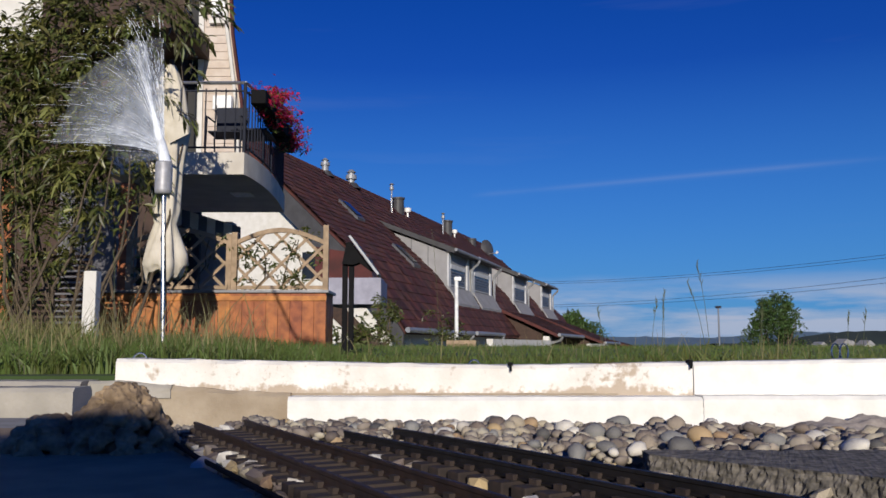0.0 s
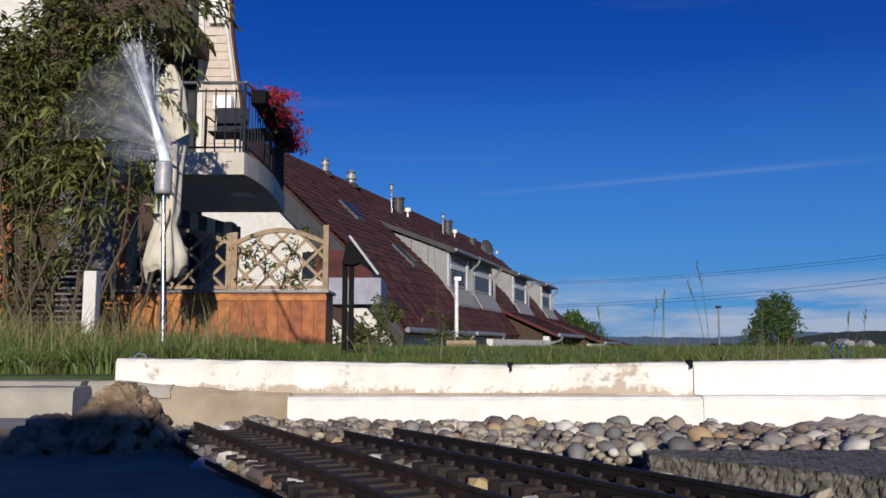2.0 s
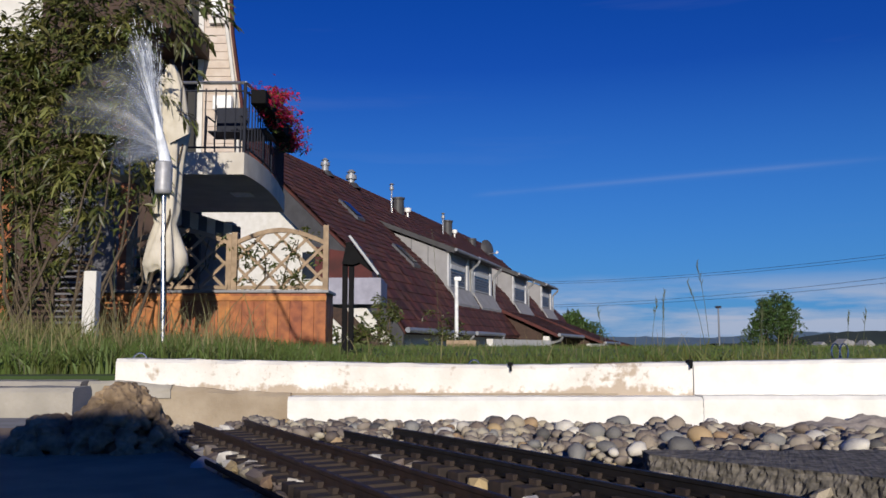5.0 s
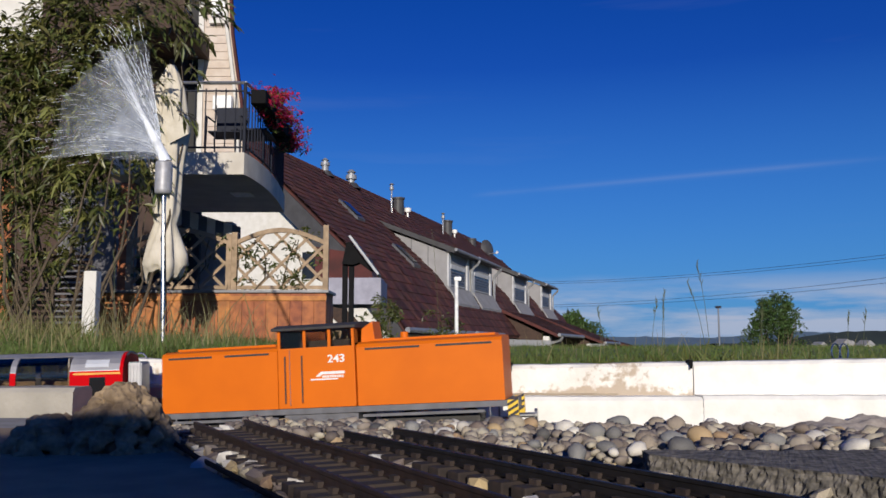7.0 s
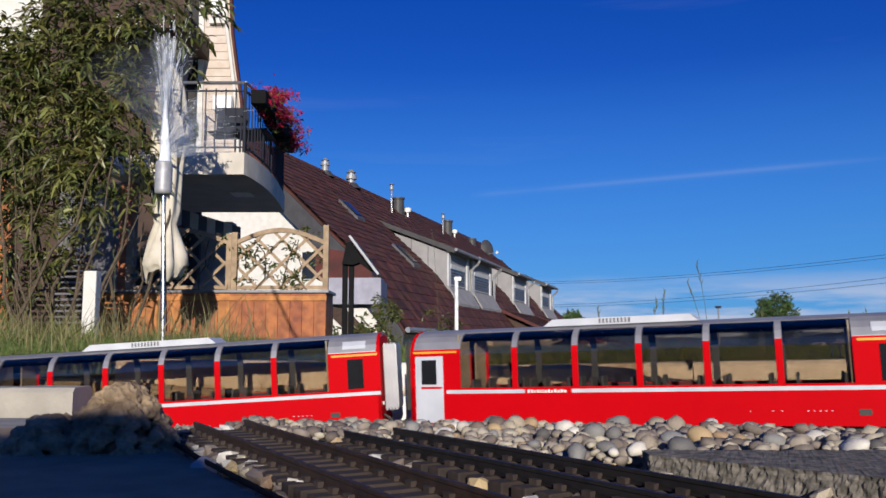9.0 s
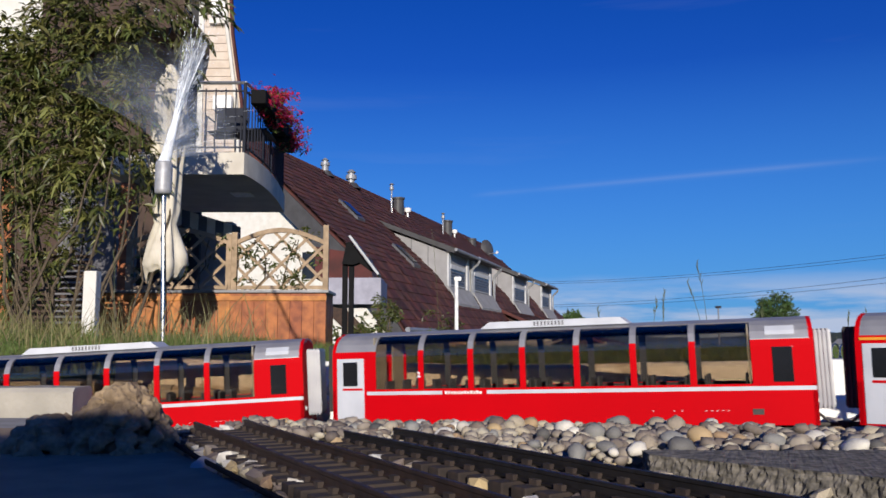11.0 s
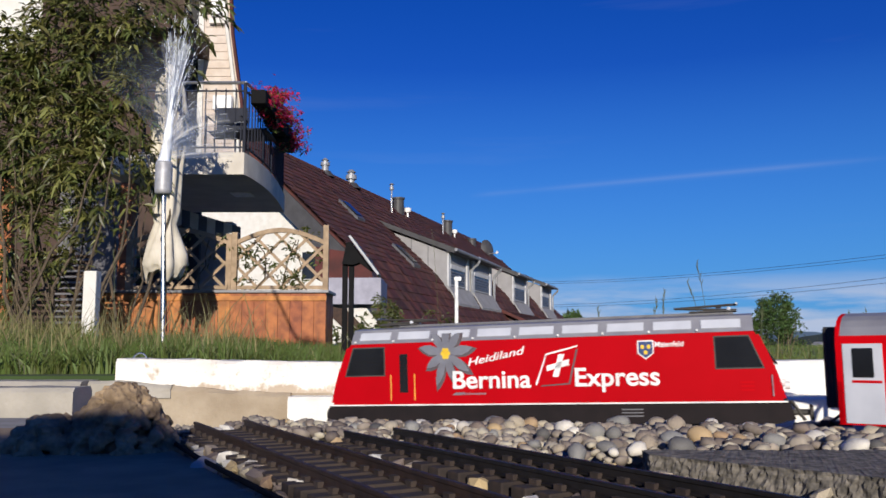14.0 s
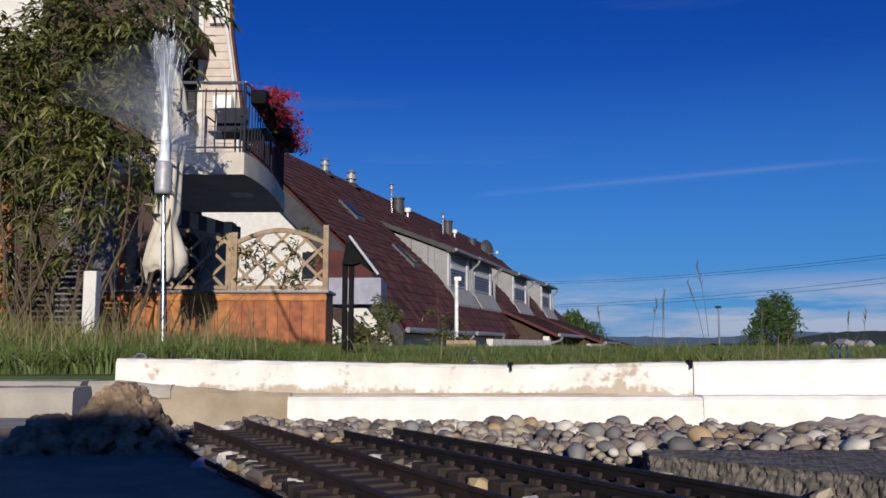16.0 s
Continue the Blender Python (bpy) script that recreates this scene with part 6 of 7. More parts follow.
def word_bars(parent, x, y, z, widths, heights, gap, material, slant=0.0, rise=0.0):
    """Upright blocks standing for letters, on the near side."""
    for w, h in zip(widths, heights):
        bm = B()
        prism(bm, [(x, z), (x + w, z), (x + w + slant * h, z + h), (x + slant * h, z + h)], y - 0.0006, y - 0.0001)
        part("letter_bar", bm, material, parent)
        x += w + gap
        z += rise * (w + gap)


def lettering(parent, words, x, y, z, size, material, turn=0.0, width=0.0, cap=0.0, bold=0.017, slant=0.0):
    """Raised letters on the near side; width and cap height may be given."""
    cu = bpy.data.curves.new("lettering", "FONT")
    cu.body, cu.size, cu.extrude, cu.offset, cu.shear = words, size, 0.0003, size * bold, slant
    ob = new("tmp_lettering", cu)
    me = bpy.data.meshes.new_from_object(ob.evaluated_get(bpy.context.evaluated_depsgraph_get()))
    bpy.data.objects.remove(ob)
    me.materials.clear()
    me.materials.append(material)
    xs = [v.co.x for v in me.vertices]
    kx = width / (max(xs) - min(xs)) if width else 1.0
    ky = cap / (size * 0.73) if cap else 1.0
    for v in me.vertices:
        v.co.x = (v.co.x - min(xs)) * kx if width else v.co.x
        v.co.y *= ky
    t = new("lettering", me)
    t.parent = parent
    t.matrix_basis = pose(x, y, z) @ pose(0, 0, 0, 90, 0, 0) @ pose(0, 0, 0, 0, 0, turn)
    return t


CL = 0.655


def build_coach(first):
    co = thing("panorama_coach", "red model panorama coach with curved tinted windows and silver roof", "railway coach", "coaches of the train")
    h = CL / 2
    W = 0.059

    def X(f):
        return -h + f * CL
    for s in (-1, 1):
        part("lower_side", shell(B(), X(0), X(1), 0.021, 0.0715, s), M_TRED, co)
        # dark inner shell stands for the unlit inside of the red side
        part("side_inner_shade", shell(B(), X(.01), X(.99), 0.036, 0.0705, s, -.0022, .001), M_SEAT, co)
    part("underframe", box(B(), X(.04), X(.96), -.045, .045, .014, .0295, .002), M_DGREY, co)
    for x0, x1, nm in ((0, .008, "end_wall"), (.992, 1, "end_wall")):
        pts = [(a, z) for a, z in SIDE] + [(-a, z) for a, z in SIDE[::-1][1:]]
        part(nm, prism(B(), pts, X(x0), X(x1), "x"), M_TRED, co)
    # solid end sections beside the doors
    A0, A1 = (.112, .889) if first else (.10, .895)
    for x0, x1 in ((.008, A0), (A1, .992)):
        for s in (-1, 1):
            part("end_panel", shell(B(), X(x0), X(x1), .0715, .126, s), M_TRED, co)
            part("roof_flank", shell(B(), X(x0), X(x1), .126, .1495, s), M_SILVER, co, "silver painted roof edge")
    bm = B()
    prism(bm, [(.0375, .149), (.02, .1535), (0, .1545), (-.02, .1535), (-.0375, .149), (-.036, .147), (0, .152), (.036, .147)], X(0), X(1), "x")
    part("roof_cap", bm, M_SILVER, co)
    n = 6 if first else 7
    for s in (-1, 1):
        part("roof_plate", shell(B(), X(.916), X(.968), .1315, .1425, s, .0012, .001), M_LGREY, co, "pale plate on the silver roof edge")
        for k in range(n):
            a, b = A0 + k * (A1 - A0) / n, A0 + (k + 1) * (A1 - A0) / n
            pn = part("window_pane", shell(B(), X(a) + .004, X(b) - .004, .0715, .1475, s, -.0006, .0008), M_TINT, co, "tinted curved window pane")
            pn.visible_shadow = False
            if k:
                part("pillar", shell(B(), X(a) - .004, X(a) + .004, .0715, .126, s), M_TRED, co)
                part("pillar_head", shell(B(), X(a) - .004, X(a) + .004, .126, .149, s), M_SILVER, co)
                # dark shell puts the unlit inner face of the pillar into colour
                part("pillar_inner_shade", shell(B(), X(a) - .0046, X(a) + .0046, .0716, .147, s, -.0022, .001), M_SEAT, co)
        for a in (A0, A1):
            q = .004 if a < .5 else -.004
            part("pillar", shell(B(), min(X(a), X(a) + q), max(X(a), X(a) + q), .0715, .126, s), M_TRED, co)
            part("pillar_head", shell(B(), min(X(a), X(a) + q), max(X(a), X(a) + q), .126, .149, s), M_SILVER, co)
        y = s * W
        part("waist_stripe", box(B(), X(.085), X(.262), y - .0005, y + .0005, .0635, .0685), M_LGREY, co, "pale grey waist stripe")
        part("waist_stripe", box(B(), X(.362), X(.999), y - .0005, y + .0005, .0635, .0685), M_LGREY, co, "pale grey waist stripe")
        # door at the rear end
        d = part("door", box(B(), X(.012), X(.078), y - .0012, y + .0012, .023, .1165, .0008), M_LGREY, co, "light grey entrance door")
        part("door_window", box(B(), X(.027), X(.063), y - .0020, y + .0020, .0765, .1115, .0018), M_DTINT, d)
        part("door_band", box(B(), X(.026), X(.075), y - .0018, y + .0018, .0705, .0735), M_TRED, d)
        part("end_window", box(B(), X(.926), X(.962), y - .0008, y + .0008, .0735, .1165, .0007), M_DTINT, co, "dark end window")
        if first:
            for x0, x1 in ((.008, A0 - .002), (A1 + .002, .995)):
                part("class_line", box(B(), X(x0), X(x1), y - .0009, y + .0009, .1205, .1235), M_AMBER, co, "amber first class line")
        for j, fx in enumerate((.70, .74, .755, .80, .81, .82, .83, .84)):
            part("small_mark", box(B(), X(fx), X(fx) + .002, y - .0004, y + .0004, .0385, .0394), M_LGREY, co)
        part("step_box", box(B(), X(.885), X(.905), y - .0008, y + .0008, .034, .041), M_DGREY, co)
    # company name drawn as letter blocks
    word_bars(co, X(.268), -W, .0637, [.0035, .003, .0026, .003, .002, .0016, .003, .003, .003, .0035, .003, .003, .003], [.0045, .0045, .0036, .0042, .0036, .0045, .0034, .0045, .0034, .0045, .0034, .0045, .0034], .0014, M_LETTER)
    if not first:
        lettering(co, "2", X(.2045), -W - .0004, .088, .011, M_LETTER)
    # roof equipment box
    bm = B()
    u0 = .295 if first else .338
    prism(bm, [(X(u0), .153), (X(u0 + .02), .1625), (X(u0 + .302), .1625), (X(u0 + .32), .153)], -.030, .030)
    ac = part("roof_unit", bm, M_LGREY, co, "pale grey roof ventilation unit")
    for k in range(9):
        x = X(u0 + .12) + k * .005
        part("louvre", box(B(), x, x + .0022, -.0312, -.0301, .155, .161), M_MGREY, ac)
    # inside
    part("floor", box(B(), X(.01), X(.99), -.054, .054, .0345, .0365), M_DGREY, co)
    for a in (A0, A1 - .01):
        part("partition", box(B(), X(a) - .001, X(a) + .001, -.054, -.012, .037, .146), M_INNER, co)
        part("partition", box(B(), X(a) - .001, X(a) + .001, .012, .054, .037, .146), M_INNER, co)
    bm = B()
    for sgn in (1,):
        box(bm, -.009, .009, -.015, .015, .0, .018, .003)
        box(bm, -.011, -.007, -.015, .015, .012, .046, .002)
    seat_me = mesh_of("seat", bm, M_SEAT)
    for k in range(n):
        for q, t in ((.32, 0), (.74, 180)):
            for y in (-.033, .033):
                share("seat", seat_me, co, pose(X(A0 + (k + q) * (A1 - A0) / n), y, .0365, 0, 0, t))
    # running gear, gangway and coupler
    for x in (.14, .20, .80, .86):
        axle(co, X(x))
    for x in (.17, .83):
        for s in (-1, 1):
            part("bogie_frame", box(B(), X(x) - .034, X(x) + .034, s * .030 - .003, s * .030 + .003, .010, .022, .002), M_DGREY, co)
    for s, x in ((-1, X(0)), (1, X(1))):
        bel = part("gangway", box(B(), min(x + s * .001, x + s * .022), max(x + s * .001, x + s * .022), -.030, .030, .040, .136, .003), M_SILVER if s > 0 else M_DGREY, co, "grey folding gangway")
        for k in range(4):
            q = x + s * (.004 + k * .0048)
            part("fold", box(B(), q - .0012, q + .0012, -.0315, .0315, .0385, .1375), M_DGREY if s < 0 else M_SILVER, bel)
        bm = B()
        rod(bm, (x, 0, .017), (x + s * .036, 0, .017), .003, seg=8)
        box(bm, x + s * .03 - .006, x + s * .03 + .006, -.012, .012, .013, .021, .002)
        part("coupler", bm, M_DGREY, co)
        part("brake_hose", rod(B(), (x, -.04, .034), (x + s * .012, -.04, .024), .0018), M_DGREY, co)
        part("tail_lamp", rod(B(), (x, -.045, .05), (x + s * .002, -.045, .05), .003), M_LETTER, co)
    return co


OL = 0.535


def build_orange_loco():
    lo = thing("diesel_locomotive", "orange model diesel locomotive with a centre cab and grey frame", "locomotive")
    h = OL / 2

    def X(f):
        return -h + f * OL
    W = 0.050

    def hood(x0, x1, name):
        bm = B()
        prism(bm, [(-W, .052), (W, .052), (W, .136), (W - .004, .1405), (W - .016, .1435), (-W + .016, .1435), (-W + .004, .1405), (-W, .136)], X(x0), X(x1), "x")
        hd = part(name, bm, M_ORANGE, lo)
        part("roof_walk", box(B(), X(x0) + .012, X(x1) - .012, -.024, .024, .1436, .1475, .002), M_ORANGE, hd)
        for s in (-1, 1):
            L = X(x1) - X(x0)
            for k in range(2):
                part("vent_slot", box(B(), X(x0) + L * (.06 + .49 * k), X(x0) + L * (.44 + .49 * k), s * W - .0006, s * W + .0006, .1315, .1345), M_DGREY, hd, "dark vent slot")
        return hd
    hood(.012, .358, "rear_hood")
    hood(.586, .985, "front_hood")
    # cab
    x0, x1 = X(.362), X(.582)
    cab = part("cab", box(B(), x0, x1, -.0535, .0535, .052, .1395, .001), M_ORANGE, lo)
    for x in (x0, x0 + .0395, x0 + .0775, x1 - .004):
        for y in (-.0535, .0505):
            part("cab_post", box(B(), x, x + .004, y, y + .003, .1395, .1655), M_ORANGE, cab)
    for y in (-.0525, .0515):
        for k, (a, b) in enumerate(((x0 + .004, x0 + .0395), (x0 + .0435, x0 + .0775), (x0 + .0815, x1 - .004))):
            p = part("side_window", box(B(), a, b, y, y + .001, .1395, .1655), M_TINT, cab)
            p.visible_shadow = False
    for x in (x0 + .0005, x1 - .0015):
        p = part("end_window", box(B(), x, x + .001, -.05, .05, .1395, .1655), M_TINT, cab)
        p.visible_shadow = False
    part("cab_inner", box(B(), x0 + .02, x1 - .02, -.012, .012, .1396, .150), M_DGREY, cab)
    bm = B()
    prism(bm, [(-.060, .1655), (.060, .1655), (.058, .169), (.035, .174), (0, .1755), (-.035, .174), (-.058, .169)], x0 - .008, x1 + .004, "x")
    part("cab_roof", bm, M_DGREY, cab, "dark grey overhanging cab roof")
    for s in (-1, 1):
        part("door_line", box(B(), x0 + .018, x0 + .0188, s * .0538 - .0005, s * .0538 + .0005, .056, .137), M_MGREY, cab)
        part("handrail", rod(B(), (x0 + .012, s * .0565, .06), (x0 + .012, s * .0565, .128), .0011), M_DGREY, cab)
        part("handrail", rod(B(), (x0 + .038, s * .0565, .06), (x0 + .038, s * .0565, .128), .0011), M_DGREY, cab)
    lettering(cab, "243", x0 + .077, -.0542, .1165, .0165, M_LETTER, 0, .0255, .0115, .018)
    # company mark as plain shapes
    y = -.0536
    part("mark", prism(B(), [(x0 + .058, .0965), (x0 + .066, .1035), (x0 + .102, .1035), (x0 + .102, .0995), (x0 + .068, .0995), (x0 + .064, .0965)], y - .0006, y), M_LETTER, cab)
    part("mark", box(B(), x0 + .050, x0 + .092, y - .0006, y, .0915, .0935), M_LETTER, cab)
    word_bars(cab, x0 + .068, y, .0945, [.0028] * 9, [.0034] * 9, .0009, M_LETTER)
    # fin behind the cab and exhaust
    part("exhaust_fin", prism(B(), [(x1 + .002, .142), (x1 + .003, .163), (x1 + .020, .174), (x1 + .023, .146), (x1 + .026, .142)], -.022, .022), M_ORANGE, lo)
    bm = B()
    rod(bm, (X(.70), 0, .145), (X(.70), 0, .156), .006, seg=12)
    part("exhaust_pipe", bm, M_ORANGE, lo)
    # frame with steps, tanks, bogies
    part("frame", box(B(), X(.0), X(1.0), -.052, .052, .043, .0515, .001), M_MGREY, lo)
    part("tank", box(B(), X(.375), X(.585), -.050, .050, .017, .0425, .002), M_MGREY, lo, "grey ribbed tank")
    for k in range(4):
        for s in (-1, 1):
            part("tank_rib", box(B(), X(.38 + k * .052), X(.38 + k * .052) + .018, s * .0505 - .001, s * .0505 + .001, .022, .036, .0006), M_MGREY, lo)
    for a, b in ((.02, .36), (.60, .93)):
        for s in (-1, 1):
            part("side_sill", box(B(), X(a), X(b), s * .0525 - .001, s * .0525 + .001, .036, .040), M_MGREY, lo)
        part("bogie", box(B(), X(a) + .02, X(b) - .01, -.034, .034, .010, .034, .003), M_DGREY, lo)
    for x in (.10, .27, .70, .87):
        axle(lo, X(x), .0185)
    for e, s in ((X(0), -1), (X(1), 1)):
        part("beam", box(B(), min(e, e + s * .006), max(e, e + s * .006), -.048, .048, .034, .052, .001), M_MGREY, lo)
        for y in (-.0535, .0435):
            stp = part("step_plate", box(B(), min(e - s * .002, e + s * .010) - .003, max(e - s * .002, e + s * .010), y, y + .010, .026, .052, .0005), M_YELLOW, lo, "yellow and black warning plate")
            for k in range(3):
                zz = .026 + k * .0085
                part("warning_band", prism(B(), [(min(e - s * .002, e + s * .010) - .003, zz), (max(e - s * .002, e + s * .010), zz + .0085), (max(e - s * .002, e + s * .010), zz + .0125), (min(e - s * .002, e + s * .010) - .003, zz + .004)], y - .0007, y - .0001), M_DGREY, stp)
        for y in (-.056, .046):
            part("foot_step", box(B(), min(e - s * .03, e - s * .002), max(e - s * .03, e - s * .002), y, y + .010, .018, .0205), M_MGREY, lo)
            for q in (.03, .003):
                part("step_hanger", rod(B(), (e - s * q, y + .004, .02), (e - s * q, y + .004, .045), .0013), M_MGREY, lo)
        bm = B()
        rod(bm, (e, 0, .026), (e + s * .030, 0, .026), .0035, seg=10)
        rod(bm, (e + s * .028, 0, .026), (e + s * .032, 0, .026), .009, seg=14)
        part("coupler", bm, M_STEEL, lo)
        part("coupler_hook", box(B(), min(e, e + s * .034), max(e, e + s * .034), -.011, .011, .012, .016, .001), M_DGREY, lo)
    return lo


RL = 0.64


def build_red_loco():
    lo = thing("electric_locomotive", "red model electric locomotive with silver roof and white lettering", "locomotive")
    h = RL / 2
    W = 0.058

    def X(f):
        return -h + f * RL
    # body: slanted noses in side view
    out = [(X(.012), .058), (X(.028), .092), (X(.058), .131), (X(.942), .131), (X(.972), .092), (X(.988), .058)]
    bm = B()
    prism(bm, out, -W, W)
    bmesh.ops.bevel(bm, geom=[e for e in bm.edges if e.calc_length() > .05 and abs(e.verts[0].co.y - e.verts[1].co.y) > .05], offset=.004, segments=2, affect="EDGES")
    body = part("body", bm, M_TREDL, lo)
    bm = B()
    prism(bm, [(X(.0), .028), (X(.008), .0485), (X(.992), .0485), (X(1.0), .028), (X(.97), .022), (X(.03), .022)], -.056, .056)
    part("skirt", bm, M_SKIRT, lo, "dark grey lower skirt")
    for s in (-1, 1):
        part("skirt_line", box(B(), X(.012), X(.988), s * W - .0006, s * W + .0006, .0578, .0594), M_LETTER, body, "thin white line")
    # sloping silver roof with pale panels
    bm = B()
    prism(bm, [(-.0575, .1312), (.0575, .1312), (.044, .1515), (.020, .1545), (-.020, .1545), (-.044, .1515)], X(.065), X(.935), "x")
    roof = part("roof", bm, M_SILVER, lo, "silver grey roof")
    for s in (-1, 1):
        nrm = Vector((0, s * .0203, .0135)).normalized()
        for k in range(9):
            a = X(.085 + k * .094)
            bm = B()
            box(bm, a, a + .048, -.0065, .0065, -.0005, .001)
            p = part("roof_panel", bm, M_LGREY, roof)
            p.matrix_basis = Matrix.Translation((0, s * .0508, .1413)) @ Euler((s * radians(-56.4), 0, 0)).to_matrix().to_4x4()
            part("roof_stud", rod(B(), (a - .005, s * .0575, .1335), (a - .005, s * .060, .1345), .0016, seg=8), M_LETTER, roof)
    part("roof_ridge", box(B(), X(.16), X(.90), -.018, .018, .1546, .158, .001), M_MGREY, roof)
    # folded pantographs
    for c, sgn in ((X(.16), 1), (X(.86), -1)):
        pg = part("pantograph", box(B(), c - .03, c + .03, -.022, .022, .1582, .160), M_DGREY, lo, "folded dark pantograph")
        for s in (-1, 1):
            part("arm", rod(B(), (c - sgn * .03, s * .014, .160), (c + sgn * .05, s * .010, .165), .0012), M_DGREY, pg)
            part("arm", rod(B(), (c + sgn * .05, s * .010, .165), (c - sgn * .03, s * .016, .1675), .0010), M_DGREY, pg)
            part("insulator", rod(B(), (c + .02, s * .018, .158), (c + .02, s * .018, .164), .0025), M_LGREY, pg)
        part("contact_strip", rod(B(), (c - sgn * .03, -.026, .168), (c - sgn * .03, .026, .168), .0014), M_STEEL, pg)
    for s in (-1, 1):
        y = s * W
        lo_, hi_ = min(y - s * .002, y + s * .0006), max(y - s * .002, y + s * .0006)
        # cab side windows follow the slanted nose
        for pts in ([(X(.053), .094), (X(.146), .094), (X(.146), .1255), (X(.072), .1255)], [(X(.947), .094), (X(.862), .094), (X(.862), .1255), (X(.924), .1255)]):
            w = part("cab_window", prism(B(), pts, lo_, hi_), M_DTINT, body)
            cx = sum(p[0] for p in pts) / 4
            rim = [(cx + (p[0] - cx) * 1.08, .1098 + (p[1] - .1098) * 1.10) for p in pts]
            part("window_rim", prism(B(), rim, min(y, y + s * .0003), max(y, y + s * .0003)), M_DGREY, w)
        part("door_window", box(B(), -.202, -.1895, lo_, hi_, .073, .118, .0004), M_DTINT, body)
        for fx in (.164, .221):
            part("handrail", rod(B(), (X(fx), y + s * .002, .064), (X(fx), y + s * .002, .094), .0010), M_AMBER if s < 0 else M_STEEL, body)
        part("handrail", rod(B(), (X(.963), y + s * .002, .064), (X(.963), y + s * .002, .086), .0008), M_STEEL, body)
        for k in range(3):
            part("louvre", box(B(), X(.905), X(.930), y - .0004, y + .0004, .070 + k * .004, .0715 + k * .004), M_TRED, body)
    # flower emblem
    fx, fz, y = -.131, .1172, -W
    for k in range(9):
        a = k * math.tau / 9 + .15
        r = .040 if k % 2 == 0 else .033
        c, s_ = math.cos(a), math.sin(a)
        for grow, dy, m, nm in ((1.12, .0004, M_PETALD, "petal_shadow"), (1.0, .0010, M_PETAL, "petal")):
            pts = []
            for t, wd in ((.05, .0), (.3, .0042), (.6, .0056), (.82, .0036), (1.0, 0.0)):
                pts.append((t * r * grow, wd * grow))
            pts = pts + [(p[0], -p[1]) for p in pts[::-1][1:-1]]
            off = .002 if nm == "petal_shadow" else 0
            part(nm, prism(B(), [(fx + off + p[0] * c - p[1] * s_, min(fz - off + p[0] * s_ + p[1] * c, .1405)) for p in pts], y - dy - .0004 - .00003 * k, y - .0001), m, body)
    for k in range(7):
        a = k * math.tau / 6
        q = .0045 if k < 6 else 0
        part("flower_heart", rod(B(), (fx + q * math.cos(a), y - .0022, fz + q * math.sin(a)), (fx + q * math.cos(a), y - .001, fz + q * math.sin(a)), .0026, seg=10), M_YELLOW, body)
    # large white title
    lettering(body, "Bernina", -.121, y - .0018, .0770, .03, M_LETTER, 0, .112, .0205, .019)
    lettering(body, "Express", .051, y - .0012, .0775, .03, M_LETTER, 0, .110, .0205, .019)
    lettering(body, "Heidiland", -.098, y - .0024, .1020, .012, M_LETTER, 8.7, .084, .0088, .012, .3)
    # flag with white cross
    part("flag_shadow", prism(B(), [(.0045, .0775), (.044, .0795), (.0565, .1185), (.012, .1105)], y - .0005, y - .0001), M_PETALD, body)
    part("flag", prism(B(), [(.0028, .0787), (.042, .081), (.054, .119), (.0127, .1117)], y - .0008, y - .0001), M_TREDL, body)
    part("flag_edge", prism(B(), [(-.0035, .0795), (-.0010, .0795), (.0135, .1120), (.0125, .1135)], y - .0011, y - .0001), M_LETTER, body)
    part("flag_edge", prism(B(), [(.0122, .1118), (.034, .1158), (.056, .1205), (.056, .122), (.034, .1178), (.0122, .1137)], y - .0011, y - .0001), M_LETTER, body)
    for pts in ([(.0208, .0879), (.0288, .0879), (.038, .1126), (.030, .1126)], [(.013, .1004), (.013, .0943), (.0439, .1004), (.0439, .1071)]):
        part("cross_arm", prism(B(), pts, y - .0014, y - .0007), M_LETTER, body)
    # crest with the town's name
    part("crest", prism(B(), [(.1345, .1248), (.1555, .1248), (.1555, .111), (.145, .1045), (.1345, .111)], y - .0004, y - .0001), M_LETTER, body)
    part("crest", prism(B(), [(.136, .1235), (.154, .1235), (.154, .1115), (.145, .106), (.136, .1115)], y - .0007, y - .0004), M_BLUE, body)
    for dx, dz in ((-.004, .118), (.004, .118), (0, .112)):
        part("crest_dot", rod(B(), (.145 + dx, y - .0011, dz), (.145 + dx, y - .0007, dz), .0024, seg=8), M_YELLOW, body)
    lettering(body, "Maienfeld", .157, y - .0010, .1175, .0088, M_LETTER, 0, .036, .0058)
    part("small_line", prism(B(), [(-.123, .0692), (-.108, .0692), (-.105, .0722), (-.118, .0722)], y - .0004, y), M_PETAL, body)
    word_bars(body, -.106, y, .0695, [.0025] * 9, [.0022, .0018] * 5, .0012, M_PETAL)
    for k in range(3):
        part("small_line", box(B(), X(.672), X(.715), -.0565, -.0560, .044 + k * .0035, .0453 + k * .0035), M_MGREY, body)
    # ends: windscreens, lamps, buffers
    for s in (-1, 1):
        e0, e1 = X(.028) if s < 0 else X(.972), X(.058) if s < 0 else X(.942)
        o = s * .0012
        part("windscreen", prism(B(), [(e0 + o, .095), (e1 + (e0 - e1) * .12 + o, .1265), (e1 + (e0 - e1) * .12 - o, .1265), (e0 - o, .095)], -.05, .05), M_DTINT, lo)
        for y2 in (-.038, .038):
            x = X(.014) if s < 0 else X(.986)
            part("headlamp", rod(B(), (x, y2, .068), (x + s * .006, y2, .068), .005, seg=12), M_LETTER, lo)
        x = X(0) if s < 0 else X(1)
        bm = B()
        rod(bm, (x, 0, .032), (x + s * .022, 0, .032), .004, seg=10)
